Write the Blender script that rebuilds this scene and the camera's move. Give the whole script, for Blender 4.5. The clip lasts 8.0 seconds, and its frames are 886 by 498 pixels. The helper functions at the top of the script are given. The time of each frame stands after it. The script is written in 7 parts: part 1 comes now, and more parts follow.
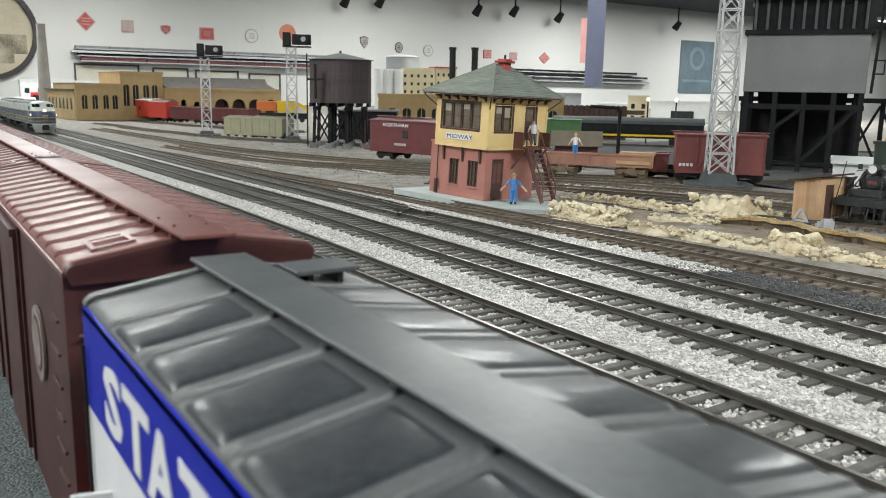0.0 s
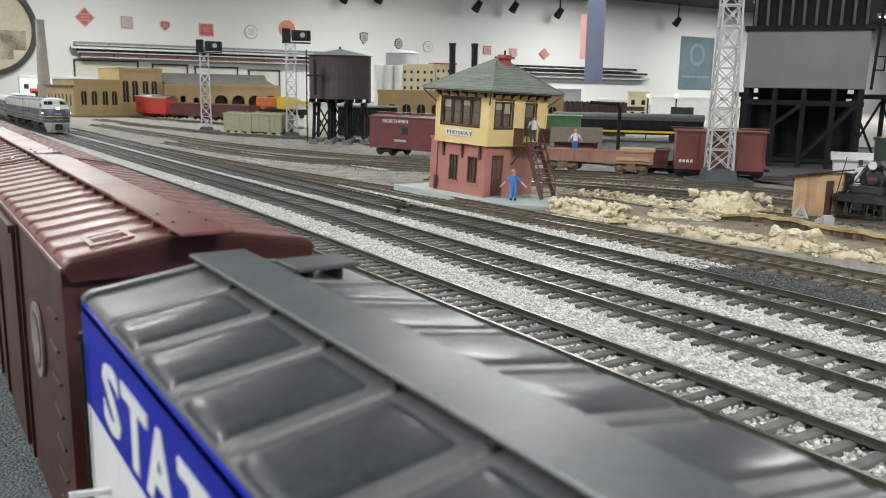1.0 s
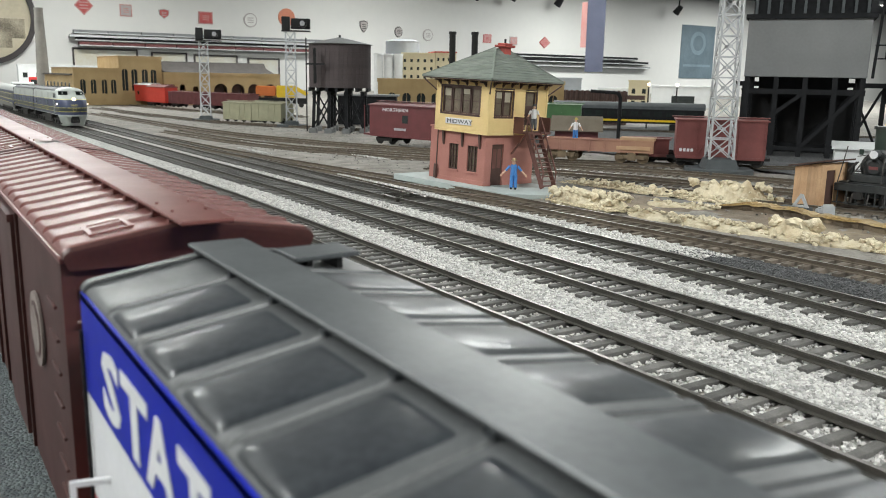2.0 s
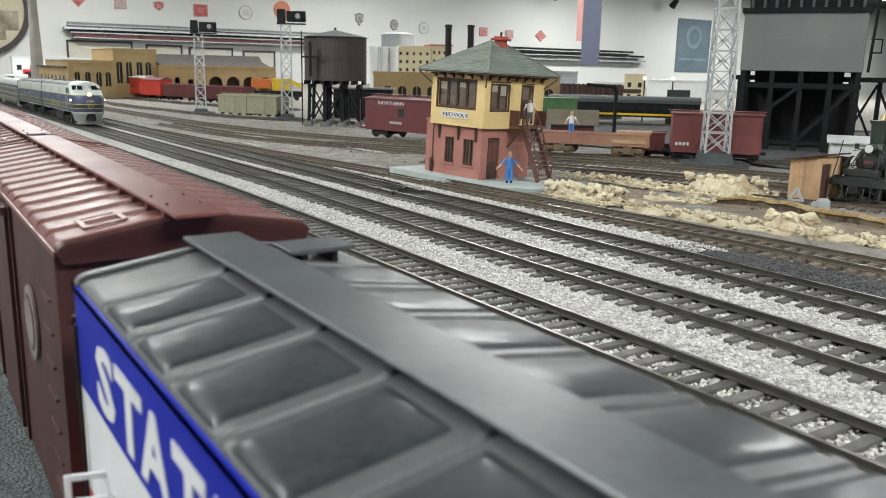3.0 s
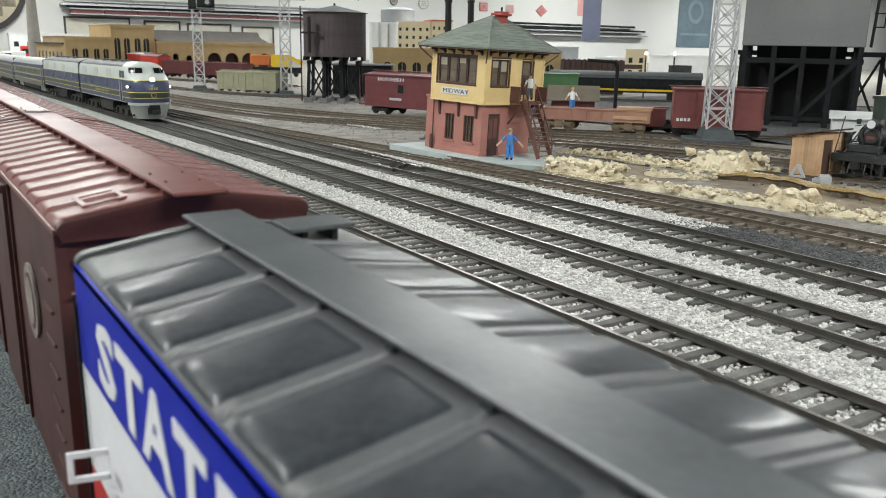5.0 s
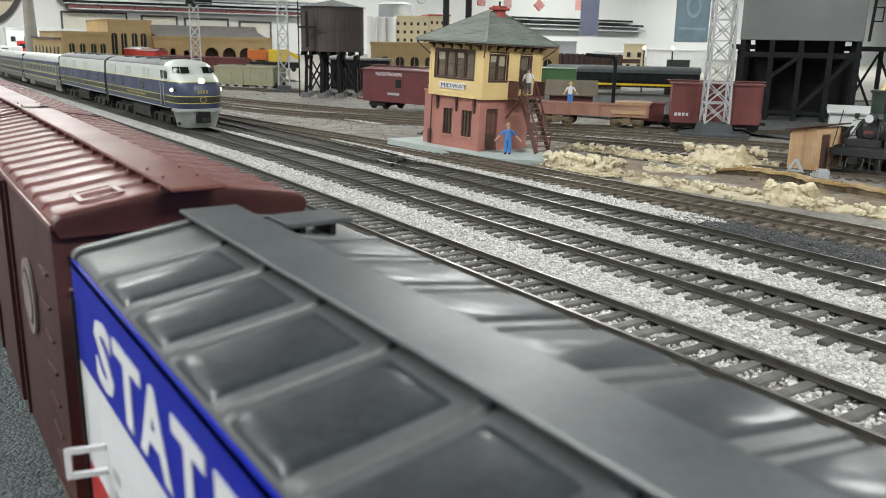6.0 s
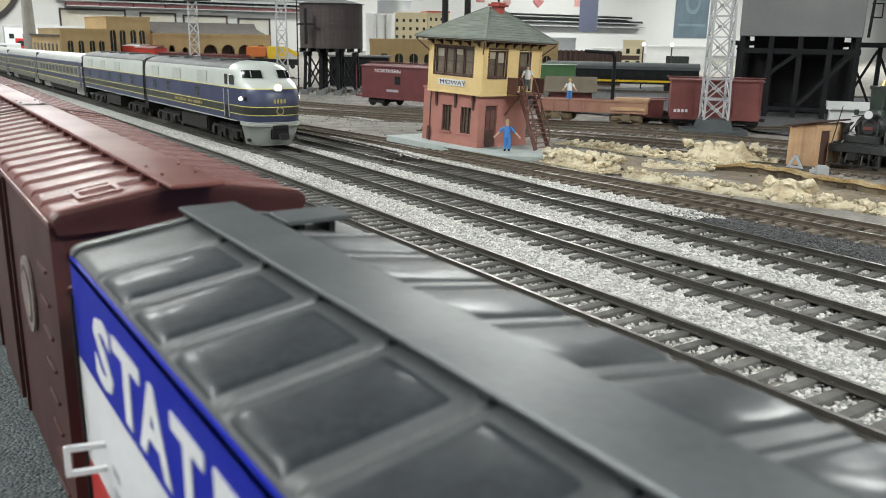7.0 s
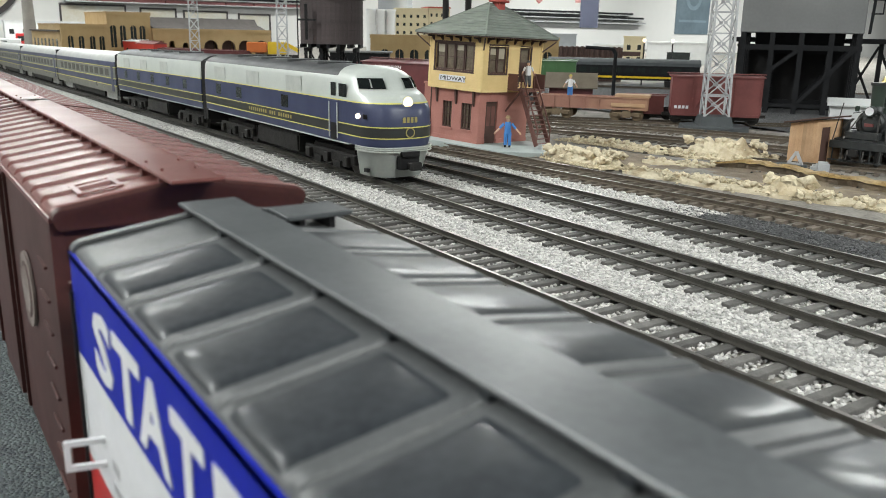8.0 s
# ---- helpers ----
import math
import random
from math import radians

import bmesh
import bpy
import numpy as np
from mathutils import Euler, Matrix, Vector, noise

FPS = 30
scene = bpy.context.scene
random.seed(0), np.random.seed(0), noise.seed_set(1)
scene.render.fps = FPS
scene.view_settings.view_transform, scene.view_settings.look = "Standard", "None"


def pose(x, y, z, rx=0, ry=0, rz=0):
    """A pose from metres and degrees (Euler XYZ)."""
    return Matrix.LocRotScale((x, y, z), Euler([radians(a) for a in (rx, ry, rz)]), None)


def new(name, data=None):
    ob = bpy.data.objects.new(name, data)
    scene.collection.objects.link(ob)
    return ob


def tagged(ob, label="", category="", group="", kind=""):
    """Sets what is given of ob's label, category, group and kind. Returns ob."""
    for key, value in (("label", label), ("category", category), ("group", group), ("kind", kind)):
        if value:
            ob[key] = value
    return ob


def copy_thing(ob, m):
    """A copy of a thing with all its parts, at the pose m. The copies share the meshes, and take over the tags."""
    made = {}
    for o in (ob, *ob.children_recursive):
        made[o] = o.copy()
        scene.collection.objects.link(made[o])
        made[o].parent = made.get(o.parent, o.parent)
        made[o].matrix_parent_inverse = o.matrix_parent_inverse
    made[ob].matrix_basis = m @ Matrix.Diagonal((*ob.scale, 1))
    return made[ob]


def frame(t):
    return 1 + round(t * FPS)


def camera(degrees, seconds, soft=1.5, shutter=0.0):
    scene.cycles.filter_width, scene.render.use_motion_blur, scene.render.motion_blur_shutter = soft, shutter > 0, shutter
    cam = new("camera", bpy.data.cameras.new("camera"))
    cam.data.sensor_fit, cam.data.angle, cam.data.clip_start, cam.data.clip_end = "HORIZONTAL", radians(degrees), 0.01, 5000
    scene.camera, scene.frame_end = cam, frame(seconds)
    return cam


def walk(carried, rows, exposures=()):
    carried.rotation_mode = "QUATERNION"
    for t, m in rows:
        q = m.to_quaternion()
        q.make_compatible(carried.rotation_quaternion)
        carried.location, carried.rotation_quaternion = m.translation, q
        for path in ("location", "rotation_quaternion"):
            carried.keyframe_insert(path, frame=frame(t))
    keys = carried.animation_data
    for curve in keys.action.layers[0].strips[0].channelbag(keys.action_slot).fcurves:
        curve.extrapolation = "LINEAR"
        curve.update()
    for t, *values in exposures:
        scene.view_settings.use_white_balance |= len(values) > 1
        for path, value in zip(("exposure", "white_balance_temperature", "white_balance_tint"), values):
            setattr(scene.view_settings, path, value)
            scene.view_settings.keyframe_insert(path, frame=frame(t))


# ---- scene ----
# A model railway in 1:48. Lengths of the layout are written in prototype metres; K turns them into model metres.
K = 1 / 48
PATH = [
    (0.0, 0.0069, -0.0065, 5.7521, 56.800, -10.800, -1.000),
    (0.5, -0.0057, 0.0014, 5.7494, 56.609, -10.939, -1.072),
    (1.0, -0.0177, 0.0087, 5.7470, 56.782, -11.059, -0.999),
    (1.5, -0.0288, 0.0155, 5.7451, 56.906, -11.505, -1.002),
    (3.0, -0.0577, 0.0332, 5.7412, 56.505, -12.256, -1.146),
    (3.5, -0.0657, 0.0382, 5.7403, 56.496, -12.634, -1.070),
    (4.0, -0.0730, 0.0428, 5.7395, 56.605, -13.155, -1.062),
    (4.5, -0.0794, 0.0470, 5.7388, 56.594, -13.581, -1.041),
    (6.0, -0.0939, 0.0573, 5.7365, 56.362, -14.206, -0.969),
    (6.5, -0.0971, 0.0600, 5.7355, 56.305, -14.351, -0.883),
    (7.0, -0.0995, 0.0624, 5.7343, 56.298, -14.422, -0.896),
    (7.5, -0.1010, 0.0645, 5.7328, 56.333, -14.543, -0.988),
    (8.0, -0.1017, 0.0664, 5.7309, 56.339, -14.690, -0.973),
]

cam = camera(56.4, 8.0, soft=0.85)
cam.data.dof.use_dof = True
cam.data.dof.focus_distance = 0.62
cam.data.dof.aperture_fstop = 38
walk(cam, [(t, pose(x * K, y * K, z * K, 90 + p, r, w)) for t, x, y, z, w, p, r in PATH])

# ---- light ----
world = bpy.data.worlds.new("room_air")
scene.world = world
world.use_nodes = True
world.node_tree.nodes["Background"].inputs[0].default_value = (0.8, 0.85, 0.9, 1)
world.node_tree.nodes["Background"].inputs[1].default_value = 0.05
scene.view_settings.exposure = 0.0


def ceiling_or_fill_lamp(x, y, z, sx, sy, watts):
    d = bpy.data.lights.new("ceiling_or_fill_lamp", "AREA")
    d.shape, d.size, d.size_y, d.energy, d.color = "RECTANGLE", sx, sy, watts, (0.955, 1.0, 0.975)
    o = new("ceiling_or_fill_lamp", d)
    o.matrix_world = pose(x, y, z)
    return o


# Added to brighten: (-8.3, 15.5) the wall, y below -1.9 the near sides.
LAMPS = [(-8.3, 1.5), (-8.3, 5.0), (-8.3, 8.5), (-8.3, 12.0), (-8.3, 15.5), (-4.6, 0.2), (-5.4, 4.6), (-4.6, 9.0), (-1.4, -1.2), (-4.6, -2.2), (0.8, -2.0), (-3.3, 2.7), (-2.2, 4.9), (1.4, 0.6), (1.4, 4.0)]
CEIL = 1.56
for lx, ly in LAMPS:
    ceiling_or_fill_lamp(lx, ly, CEIL - 0.075, 0.5, 1.2, (50 if ly < 6 else 80) if lx < -8 else 25 if ly < -1.9 else 63)


# ---- materials ----
def mat(name, a, b=None, rough=0.6, metal=0.0, scale=3.0, bump=0.0, fine=12.0, glow=0.0, coat=0.0, spot=None, vary=0.0, spec=0.5):
    """Two-scale noise between the colours a and b; spot: (colour, amount) of larger stains; vary: by object."""
    m = bpy.data.materials.new(name)
    m.use_nodes = True
    nt = m.node_tree
    n, l = nt.nodes, nt.links
    p = n["Principled BSDF"]
    b = b or tuple(c * 0.75 for c in a)
    tc, mp = n.new("ShaderNodeTexCoord"), n.new("ShaderNodeMapping")
    mp.inputs["Scale"].default_value = (48, 48, 48)
    l.new(tc.outputs["Object"], mp.inputs[0])
    n1, n2 = n.new("ShaderNodeTexNoise"), n.new("ShaderNodeTexNoise")
    n1.inputs["Scale"].default_value, n1.inputs["Detail"].default_value = scale, 5
    n2.inputs["Scale"].default_value, n2.inputs["Detail"].default_value = scale * fine, 3
    l.new(mp.outputs[0], n1.inputs[0]), l.new(mp.outputs[0], n2.inputs[0])
    ad = n.new("ShaderNodeMath")
    ad.operation = "MULTIPLY_ADD"
    l.new(n2.outputs[0], ad.inputs[0])
    ad.inputs[1].default_value = 0.6
    l.new(n1.outputs[0], ad.inputs[2])
    rp = n.new("ShaderNodeMapRange")
    rp.inputs[1].default_value, rp.inputs[2].default_value = 0.55, 1.05
    l.new(ad.outputs[0], rp.inputs[0])
    mx = n.new("ShaderNodeMix")
    mx.data_type = "RGBA"
    l.new(rp.outputs[0], mx.inputs[0])
    mx.inputs[6].default_value, mx.inputs[7].default_value = (*a, 1), (*b, 1)
    col = mx.outputs[2]
    if spot:
        n3 = n.new("ShaderNodeTexNoise")
        n3.inputs["Scale"].default_value, n3.inputs["Detail"].default_value = scale * 0.22, 6
        l.new(mp.outputs[0], n3.inputs[0])
        r3 = n.new("ShaderNodeMapRange")
        r3.inputs[1].default_value, r3.inputs[2].default_value, r3.inputs[4].default_value = 0.5, 0.66, spot[1]
        l.new(n3.outputs[0], r3.inputs[0])
        m3 = n.new("ShaderNodeMix")
        m3.data_type = "RGBA"
        l.new(r3.outputs[0], m3.inputs[0]), l.new(col, m3.inputs[6])
        m3.inputs[7].default_value = (*spot[0], 1)
        col = m3.outputs[2]
    if vary:
        oi, hs, mr = n.new("ShaderNodeObjectInfo"), n.new("ShaderNodeHueSaturation"), n.new("ShaderNodeMapRange")
        mr.inputs[3].default_value, mr.inputs[4].default_value = 1 - vary, 1 + vary
        l.new(oi.outputs["Random"], mr.inputs[0]), l.new(mr.outputs[0], hs.inputs["Value"]), l.new(col, hs.inputs["Color"])
        col = hs.outputs[0]
    l.new(col, p.inputs["Base Color"])
    rr = n.new("ShaderNodeMapRange")
    rr.inputs[3].default_value, rr.inputs[4].default_value = max(0.05, rough - 0.08), min(1, rough + 0.08)
    l.new(n1.outputs[0], rr.inputs[0]), l.new(rr.outputs[0], p.inputs["Roughness"])
    p.inputs["Specular IOR Level"].default_value = spec
    p.inputs["Metallic"].default_value, p.inputs["Coat Weight"].default_value = metal, coat
    p.inputs["Coat Roughness"].default_value = 0.13
    if bump:
        bp = n.new("ShaderNodeBump")
        bp.inputs["Strength"].default_value, bp.inputs["Distance"].default_value = 0.8, bump * K
        l.new(ad.outputs[0], bp.inputs["Height"]), l.new(bp.outputs[0], p.inputs["Normal"])
    if glow:
        p.inputs["Emission Color"].default_value, p.inputs["Emission Strength"].default_value = (*a, 1), glow
    return m


def speckled(name, a, b, c, scale, bump):
    """Loose chips: cells of three tones with relief."""
    m = mat(name, a, b, 0.95, 0, 2.0, 0)
    nt = m.node_tree
    n, l = nt.nodes, nt.links
    v = n.new("ShaderNodeTexVoronoi")
    v.inputs["Scale"].default_value = scale
    mp = next(x for x in n if x.type == "MAPPING")
    l.new(mp.outputs[0], v.inputs["Vector"])
    sep, mx = n.new("ShaderNodeSeparateColor"), n.new("ShaderNodeMix")
    mx.data_type = "RGBA"
    l.new(v.outputs["Color"], sep.inputs[0]), l.new(sep.outputs[0], mx.inputs[0])
    p = n["Principled BSDF"]
    l.new(p.inputs["Base Color"].links[0].from_socket, mx.inputs[6])
    mx.inputs[7].default_value = (*c, 1)
    l.new(mx.outputs[2], p.inputs["Base Color"])
    bp = n.new("ShaderNodeBump")
    bp.inputs["Strength"].default_value, bp.inputs["Distance"].default_value, bp.invert = 1.0, bump * K, True
    l.new(v.outputs["Distance"], bp.inputs["Height"]), l.new(bp.outputs[0], p.inputs["Normal"])
    return m


def island_varied(m, amount):
    """Each loose piece of a joined mesh gets its own tone."""
    nt = m.node_tree
    n, l = nt.nodes, nt.links
    p = n["Principled BSDF"]
    g, mr, hs = n.new("ShaderNodeNewGeometry"), n.new("ShaderNodeMapRange"), n.new("ShaderNodeHueSaturation")
    mr.inputs[3].default_value, mr.inputs[4].default_value = 1 - amount, 1 + amount * 0.6
    l.new(g.outputs["Random Per Island"], mr.inputs[0]), l.new(mr.outputs[0], hs.inputs["Value"])
    l.new(p.inputs["Base Color"].links[0].from_socket, hs.inputs["Color"]), l.new(hs.outputs[0], p.inputs["Base Color"])
    return m


M = {}
M["ground"] = mat("yard_dirt", (0.35, 0.325, 0.29), (0.16, 0.148, 0.132), 0.95, 0, 0.9, 0.18, 9, spot=((0.22, 0.21, 0.195), 0.7))
# Darker than the chips, so gaps between stones carry shade in the colour.
M["ballast"] = speckled("light_grey_ballast", (0.40, 0.395, 0.375), (0.24, 0.237, 0.225), (0.58, 0.575, 0.55), 9, 0.14)
M["chip"] = island_varied(mat("ballast_chip", (0.58, 0.57, 0.545), (0.43, 0.42, 0.405), 0.95, 0, 6), 0.5)
# Bed darker than the ties, with larger paler patches.
M["track_bed"] = mat("dark_track_bed", (0.07, 0.067, 0.063), (0.033, 0.032, 0.03), 0.95, 0, 1.2, 0.05, 12, spot=((0.1, 0.098, 0.092), 0.5))
# Cinder colour, also the painted shade of the sheet round the coaling tower.
M["coal"] = speckled("black_cinders_and_ground_shade", (0.07, 0.071, 0.074), (0.042, 0.043, 0.046), (0.12, 0.121, 0.124), 9, 0.08)
M["coal_chip"] = island_varied(mat("coal_chip", (0.08, 0.081, 0.084), (0.045, 0.046, 0.049), 0.6, 0, 6), 0.6)
M["tie"] = mat("creosoted_tie", (0.135, 0.13, 0.122), (0.075, 0.072, 0.068), 0.7, 0, 2.5, 0.02, 9, vary=0.35)
M["tie_old"] = mat("weathered_tie", (0.17, 0.14, 0.11), (0.09, 0.075, 0.062), 0.85, 0, 2.5, 0.02, 9, vary=0.3)
M["rail"] = mat("rusty_rail", (0.088, 0.082, 0.07), (0.05, 0.047, 0.041), 0.5, 0.3, 2, 0.0)
M["rail_top"] = mat("worn_rail_top", (0.24, 0.23, 0.21), (0.13, 0.125, 0.115), 0.4, 0.9, 1.5, 0.0)
M["rail_rust"] = mat("brown_rail", (0.15, 0.12, 0.09), (0.095, 0.078, 0.06), 0.65, 0.2, 2, 0.0)
# Side and end red is darkened: the shade on them is in the colour.
M["red_car_shaded"] = mat("boxcar_red_shaded", (0.058, 0.0145, 0.0115), (0.038, 0.01, 0.0085), 0.5, 0, 0.9, 0.006, 14, spot=((0.14, 0.045, 0.036), 0.35))
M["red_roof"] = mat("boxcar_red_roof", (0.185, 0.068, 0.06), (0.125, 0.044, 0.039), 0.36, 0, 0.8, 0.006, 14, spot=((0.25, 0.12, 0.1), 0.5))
M["black_roof"] = mat("black_roof_paint", (0.05, 0.056, 0.062), (0.016, 0.019, 0.023), 0.46, 0, 0.9, 0.004, 14, spot=((0.095, 0.10, 0.10), 0.75), spec=0.3, coat=0.18)
# Rib and walk greys are lightened: the roof's reflection is in the colour.
M["roof_rib"] = mat("roof_rib_sheen", (0.10, 0.105, 0.107), (0.055, 0.058, 0.06), 0.42, 0, 1.5, 0.004, 14)
M["walk"] = mat("grey_roofwalk", (0.08, 0.087, 0.091), (0.045, 0.05, 0.054), 0.42, 0, 1.0, 0.005, 14)
M["blue"] = mat("bright_blue_paint", (0.004, 0.014, 0.36), (0.003, 0.011, 0.30), 0.45, 0, 1, 0, spec=0.2)
M["white"] = mat("white_paint", (0.72, 0.72, 0.74), (0.64, 0.64, 0.66), 0.45, 0, 1.2, 0)
M["grey_letter"] = mat("grey_lettering", (0.42, 0.42, 0.44), None, 0.5, 0, 1.2, 0)
M["herald"] = mat("worn_herald_paint", (0.27, 0.23, 0.21), (0.15, 0.11, 0.10), 0.6, 0, 3, 0)
M["signal_red"] = mat("bright_red_paint", (0.5, 0.02, 0.02), (0.42, 0.016, 0.016), 0.4, 0, 1, 0)
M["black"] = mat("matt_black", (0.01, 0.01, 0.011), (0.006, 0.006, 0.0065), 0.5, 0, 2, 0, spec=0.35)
M["steel"] = mat("dark_steel", (0.09, 0.085, 0.08), (0.05, 0.047, 0.045), 0.45, 0.6, 2, 0)
M["wall"] = mat("white_wall_paint", (0.72, 0.71, 0.68), (0.69, 0.68, 0.655), 0.85, 0, 0.02, 0)
M["floor"] = mat("grey_carpet", (0.12, 0.125, 0.13), (0.08, 0.085, 0.09), 0.95, 0, 0.05, 0)
M["ceiling"] = mat("black_ceiling", (0.05, 0.052, 0.06), (0.04, 0.042, 0.048), 0.9, 0, 0.02, 0)
M["lamp_glow"] = mat("lamp_diffuser", (1.0, 0.98, 0.94), (1.0, 0.98, 0.94), 0.5, 0, 1, 0, glow=5.0)


# ---- mesh helpers ----
def box(bm, x0, x1, y0, y1, z0, z1):
    v = [bm.verts.new((x, y, z)) for x in (x0, x1) for y in (y0, y1) for z in (z0, z1)]
    for f in ((0, 1, 3, 2), (4, 6, 7, 5), (0, 4, 5, 1), (2, 3, 7, 6), (0, 2, 6, 4), (1, 5, 7, 3)):
        bm.faces.new([v[i] for i in f])
    return bm


def beam(bm, p, q, w, d=None):
    """A square bar from p to q, w wide and d deep."""
    d = d or w
    p, q = Vector(p), Vector(q)
    a = (q - p).normalized()
    s = a.cross(Vector((0, 0, 1)) if abs(a.z) < 0.95 else Vector((0, 1, 0))).normalized()
    u = s.cross(a).normalized()
    ring = [[bm.verts.new(e + s * (i * w / 2) + u * (j * d / 2)) for i, j in ((-1, -1), (1, -1), (1, 1), (-1, 1))] for e in (p, q)]
    for i in range(4):
        j = (i + 1) % 4
        bm.faces.new((ring[0][i], ring[0][j], ring[1][j], ring[1][i]))
    bm.faces.new(ring[0][::-1]), bm.faces.new(ring[1])
    return bm


def cyl(bm, p, q, r, n=12, r2=None):
    r2 = r if r2 is None else r2
    p, q = Vector(p), Vector(q)
    a = (q - p).normalized()
    s = a.cross(Vector((0, 0, 1)) if abs(a.z) < 0.95 else Vector((0, 1, 0))).normalized()
    u = s.cross(a).normalized()
    ring = []
    for e, rr in ((p, r), (q, r2)):
        ring.append([bm.verts.new(e + (s * math.cos(2 * math.pi * i / n) + u * math.sin(2 * math.pi * i / n)) * max(rr, 1e-4)) for i in range(n)])
    for i in range(n):
        j = (i + 1) % n
        bm.faces.new((ring[0][i], ring[0][j], ring[1][j], ring[1][i]))
    bm.faces.new(ring[0][::-1]), bm.faces.new(ring[1])
    return bm


def prism(bm, pts, x0, x1, axis="x"):
    """The polygon pts, (y, z) or for axis y (x, z) or for axis z (x, y), drawn out from x0 to x1."""
    put = {"x": lambda t, a, b: (t, a, b), "y": lambda t, a, b: (a, t, b), "z": lambda t, a, b: (a, b, t)}[axis]
    rings = [[bm.verts.new(put(t, *p)) for p in pts] for t in (x0, x1)]
    for i in range(len(pts)):
        j = (i + 1) % len(pts)
        bm.faces.new((rings[0][i], rings[0][j], rings[1][j], rings[1][i]))
    bm.faces.new(rings[0][::-1]), bm.faces.new(rings[1])
    return bm


def soften(bm, w, seg=2):
    bmesh.ops.bevel(bm, geom=list(bm.edges), offset=w, segments=seg, affect="EDGES", clamp_overlap=True)
    return bm


def BM(*boxes):
    bm = bmesh.new()
    for b in boxes:
        box(bm, *b)
    return bm


def mesh_of(name, bm, materials, smooth=30):
    bmesh.ops.recalc_face_normals(bm, faces=bm.faces)
    bm.transform(Matrix.Diagonal((K, K, K, 1)))
    me = bpy.data.meshes.new(name)
    bm.to_mesh(me)
    bm.free()
    for m in materials if isinstance(materials, (list, tuple)) else [materials]:
        me.materials.append(m)
    if smooth:
        me.shade_smooth()
        me.set_sharp_from_angle(angle=radians(smooth))
    return me


def part(name, bm, material, parent=None, label="", at=None, smooth=30):
    o = new(name, mesh_of(name, bm, material, smooth))
    if at is not None:
        o.matrix_basis = at
    o.parent = parent
    return tagged(o, label) if label else o


def shared(name, me, parent, at):
    o = new(name, me)
    o.matrix_basis, o.parent = at, parent
    return o


def put(x, y, z=0, rz=0, rx=0, ry=0):
    return pose(x * K, y * K, z * K, rx, ry, rz)


def thing(name, m, label, category, group="", kind=""):
    o = new(name)
    o.empty_display_size = 0.01
    o.matrix_basis = m
    return tagged(o, label, category, group, kind)


def gz(x):
    """The layout's gentle grade: it falls away down the line."""
    return -0.0095 * min(max(0.0, -38 - x), 100)


def letters(name, text, size, parent, at, material, depth=0.012, label="", stretch=1.0, bold=0.0):
    c = bpy.data.curves.new(name, "FONT")
    c.body, c.size, c.extrude, c.resolution_u, c.offset = text, size * K, depth * K, 2, bold * K
    c.materials.append(material)
    tmp = bpy.data.objects.new(name, c)
    me = bpy.data.meshes.new_from_object(tmp)
    bpy.data.objects.remove(tmp)
    me.transform(Matrix.Diagonal((stretch, 1, 1, 1)))
    o = new(name, me)
    o.matrix_basis, o.parent = at, parent
    return tagged(o, label) if label else o


# ---- room ----
def slab(name, b, material, kind="structure", label="", category=""):
    bm = bmesh.new()
    box(bm, *[c / K for c in b])
    o = part(name, bm, material, smooth=0)
    return tagged(o, label, category, kind=kind)


slab("wall_west", (-10.2, -10.0, -3.2, 21.2, -1.3, CEIL), M["wall"], label="white painted wall hung with small signs", category="wall")
slab("wall_east", (4.0, 4.2, -3.2, 21.2, -1.3, CEIL), M["wall"], label="white painted wall of the hall", category="wall")
slab("wall_south", (-10.0, 4.0, -3.2, -3.0, -1.3, CEIL), M["wall"], label="white painted wall of the hall", category="wall")
slab("wall_north", (-10.0, 4.0, 21.0, 21.2, -1.3, CEIL), M["wall"], label="white painted wall of the hall", category="wall")
slab("floor", (-10.2, 4.2, -3.2, 21.2, -1.4, -1.3), M["floor"], label="dark grey floor of the hall", category="floor")
slab("ceiling", (-10.2, 4.2, -3.2, 21.2, CEIL, CEIL + 0.1), M["ceiling"], label="dark ceiling of the hall", category="ceiling")
for lx, ly in LAMPS:
    lamp = thing("ceiling_light", pose(lx, ly, CEIL), "long white glowing ceiling light, in rows with added fill lights", "light", "ceiling lights")
    part("housing", BM((-13, 13, -30, 30, -3, 0)), M["white"], lamp)
    part("diffuser", BM((-12, 12, -29, 29, -3.3, -3.02)), M["lamp_glow"], lamp)


# ---- layout ground ----
def ground_sheet():
    xs = np.concatenate([np.linspace(-330, -120, 40), np.linspace(-118, -45, 50), np.linspace(-44, 40, 150)])
    ys = np.concatenate([np.linspace(6.0, 30, 60), np.linspace(30.5, 60, 70), np.linspace(62, 330, 50)])
    verts, faces = [], []
    for x in xs:
        for y in ys:
            z = gz(x) - 0.1
            if y > 27:
                z += 0.10 * noise.noise(Vector((x * 0.35, y * 0.35, 0))) + 0.05 * noise.noise(Vector((x * 1.4, y * 1.4, 3)))
            verts.append((x * K, y * K, z * K))
    ny = len(ys)
    for i in range(len(xs) - 1):
        for j in range(ny - 1):
            a = i * ny + j
            faces.append((a, a + ny, a + ny + 1, a + 1))
    me = bpy.data.meshes.new("ground")
    me.from_pydata(verts, [], faces)
    me.materials.append(M["ground"])
    me.shade_smooth()
    o = new("ground", me)
    return tagged(o, "grey-brown scenic dirt of the model rail yard", "ground", kind="structure")


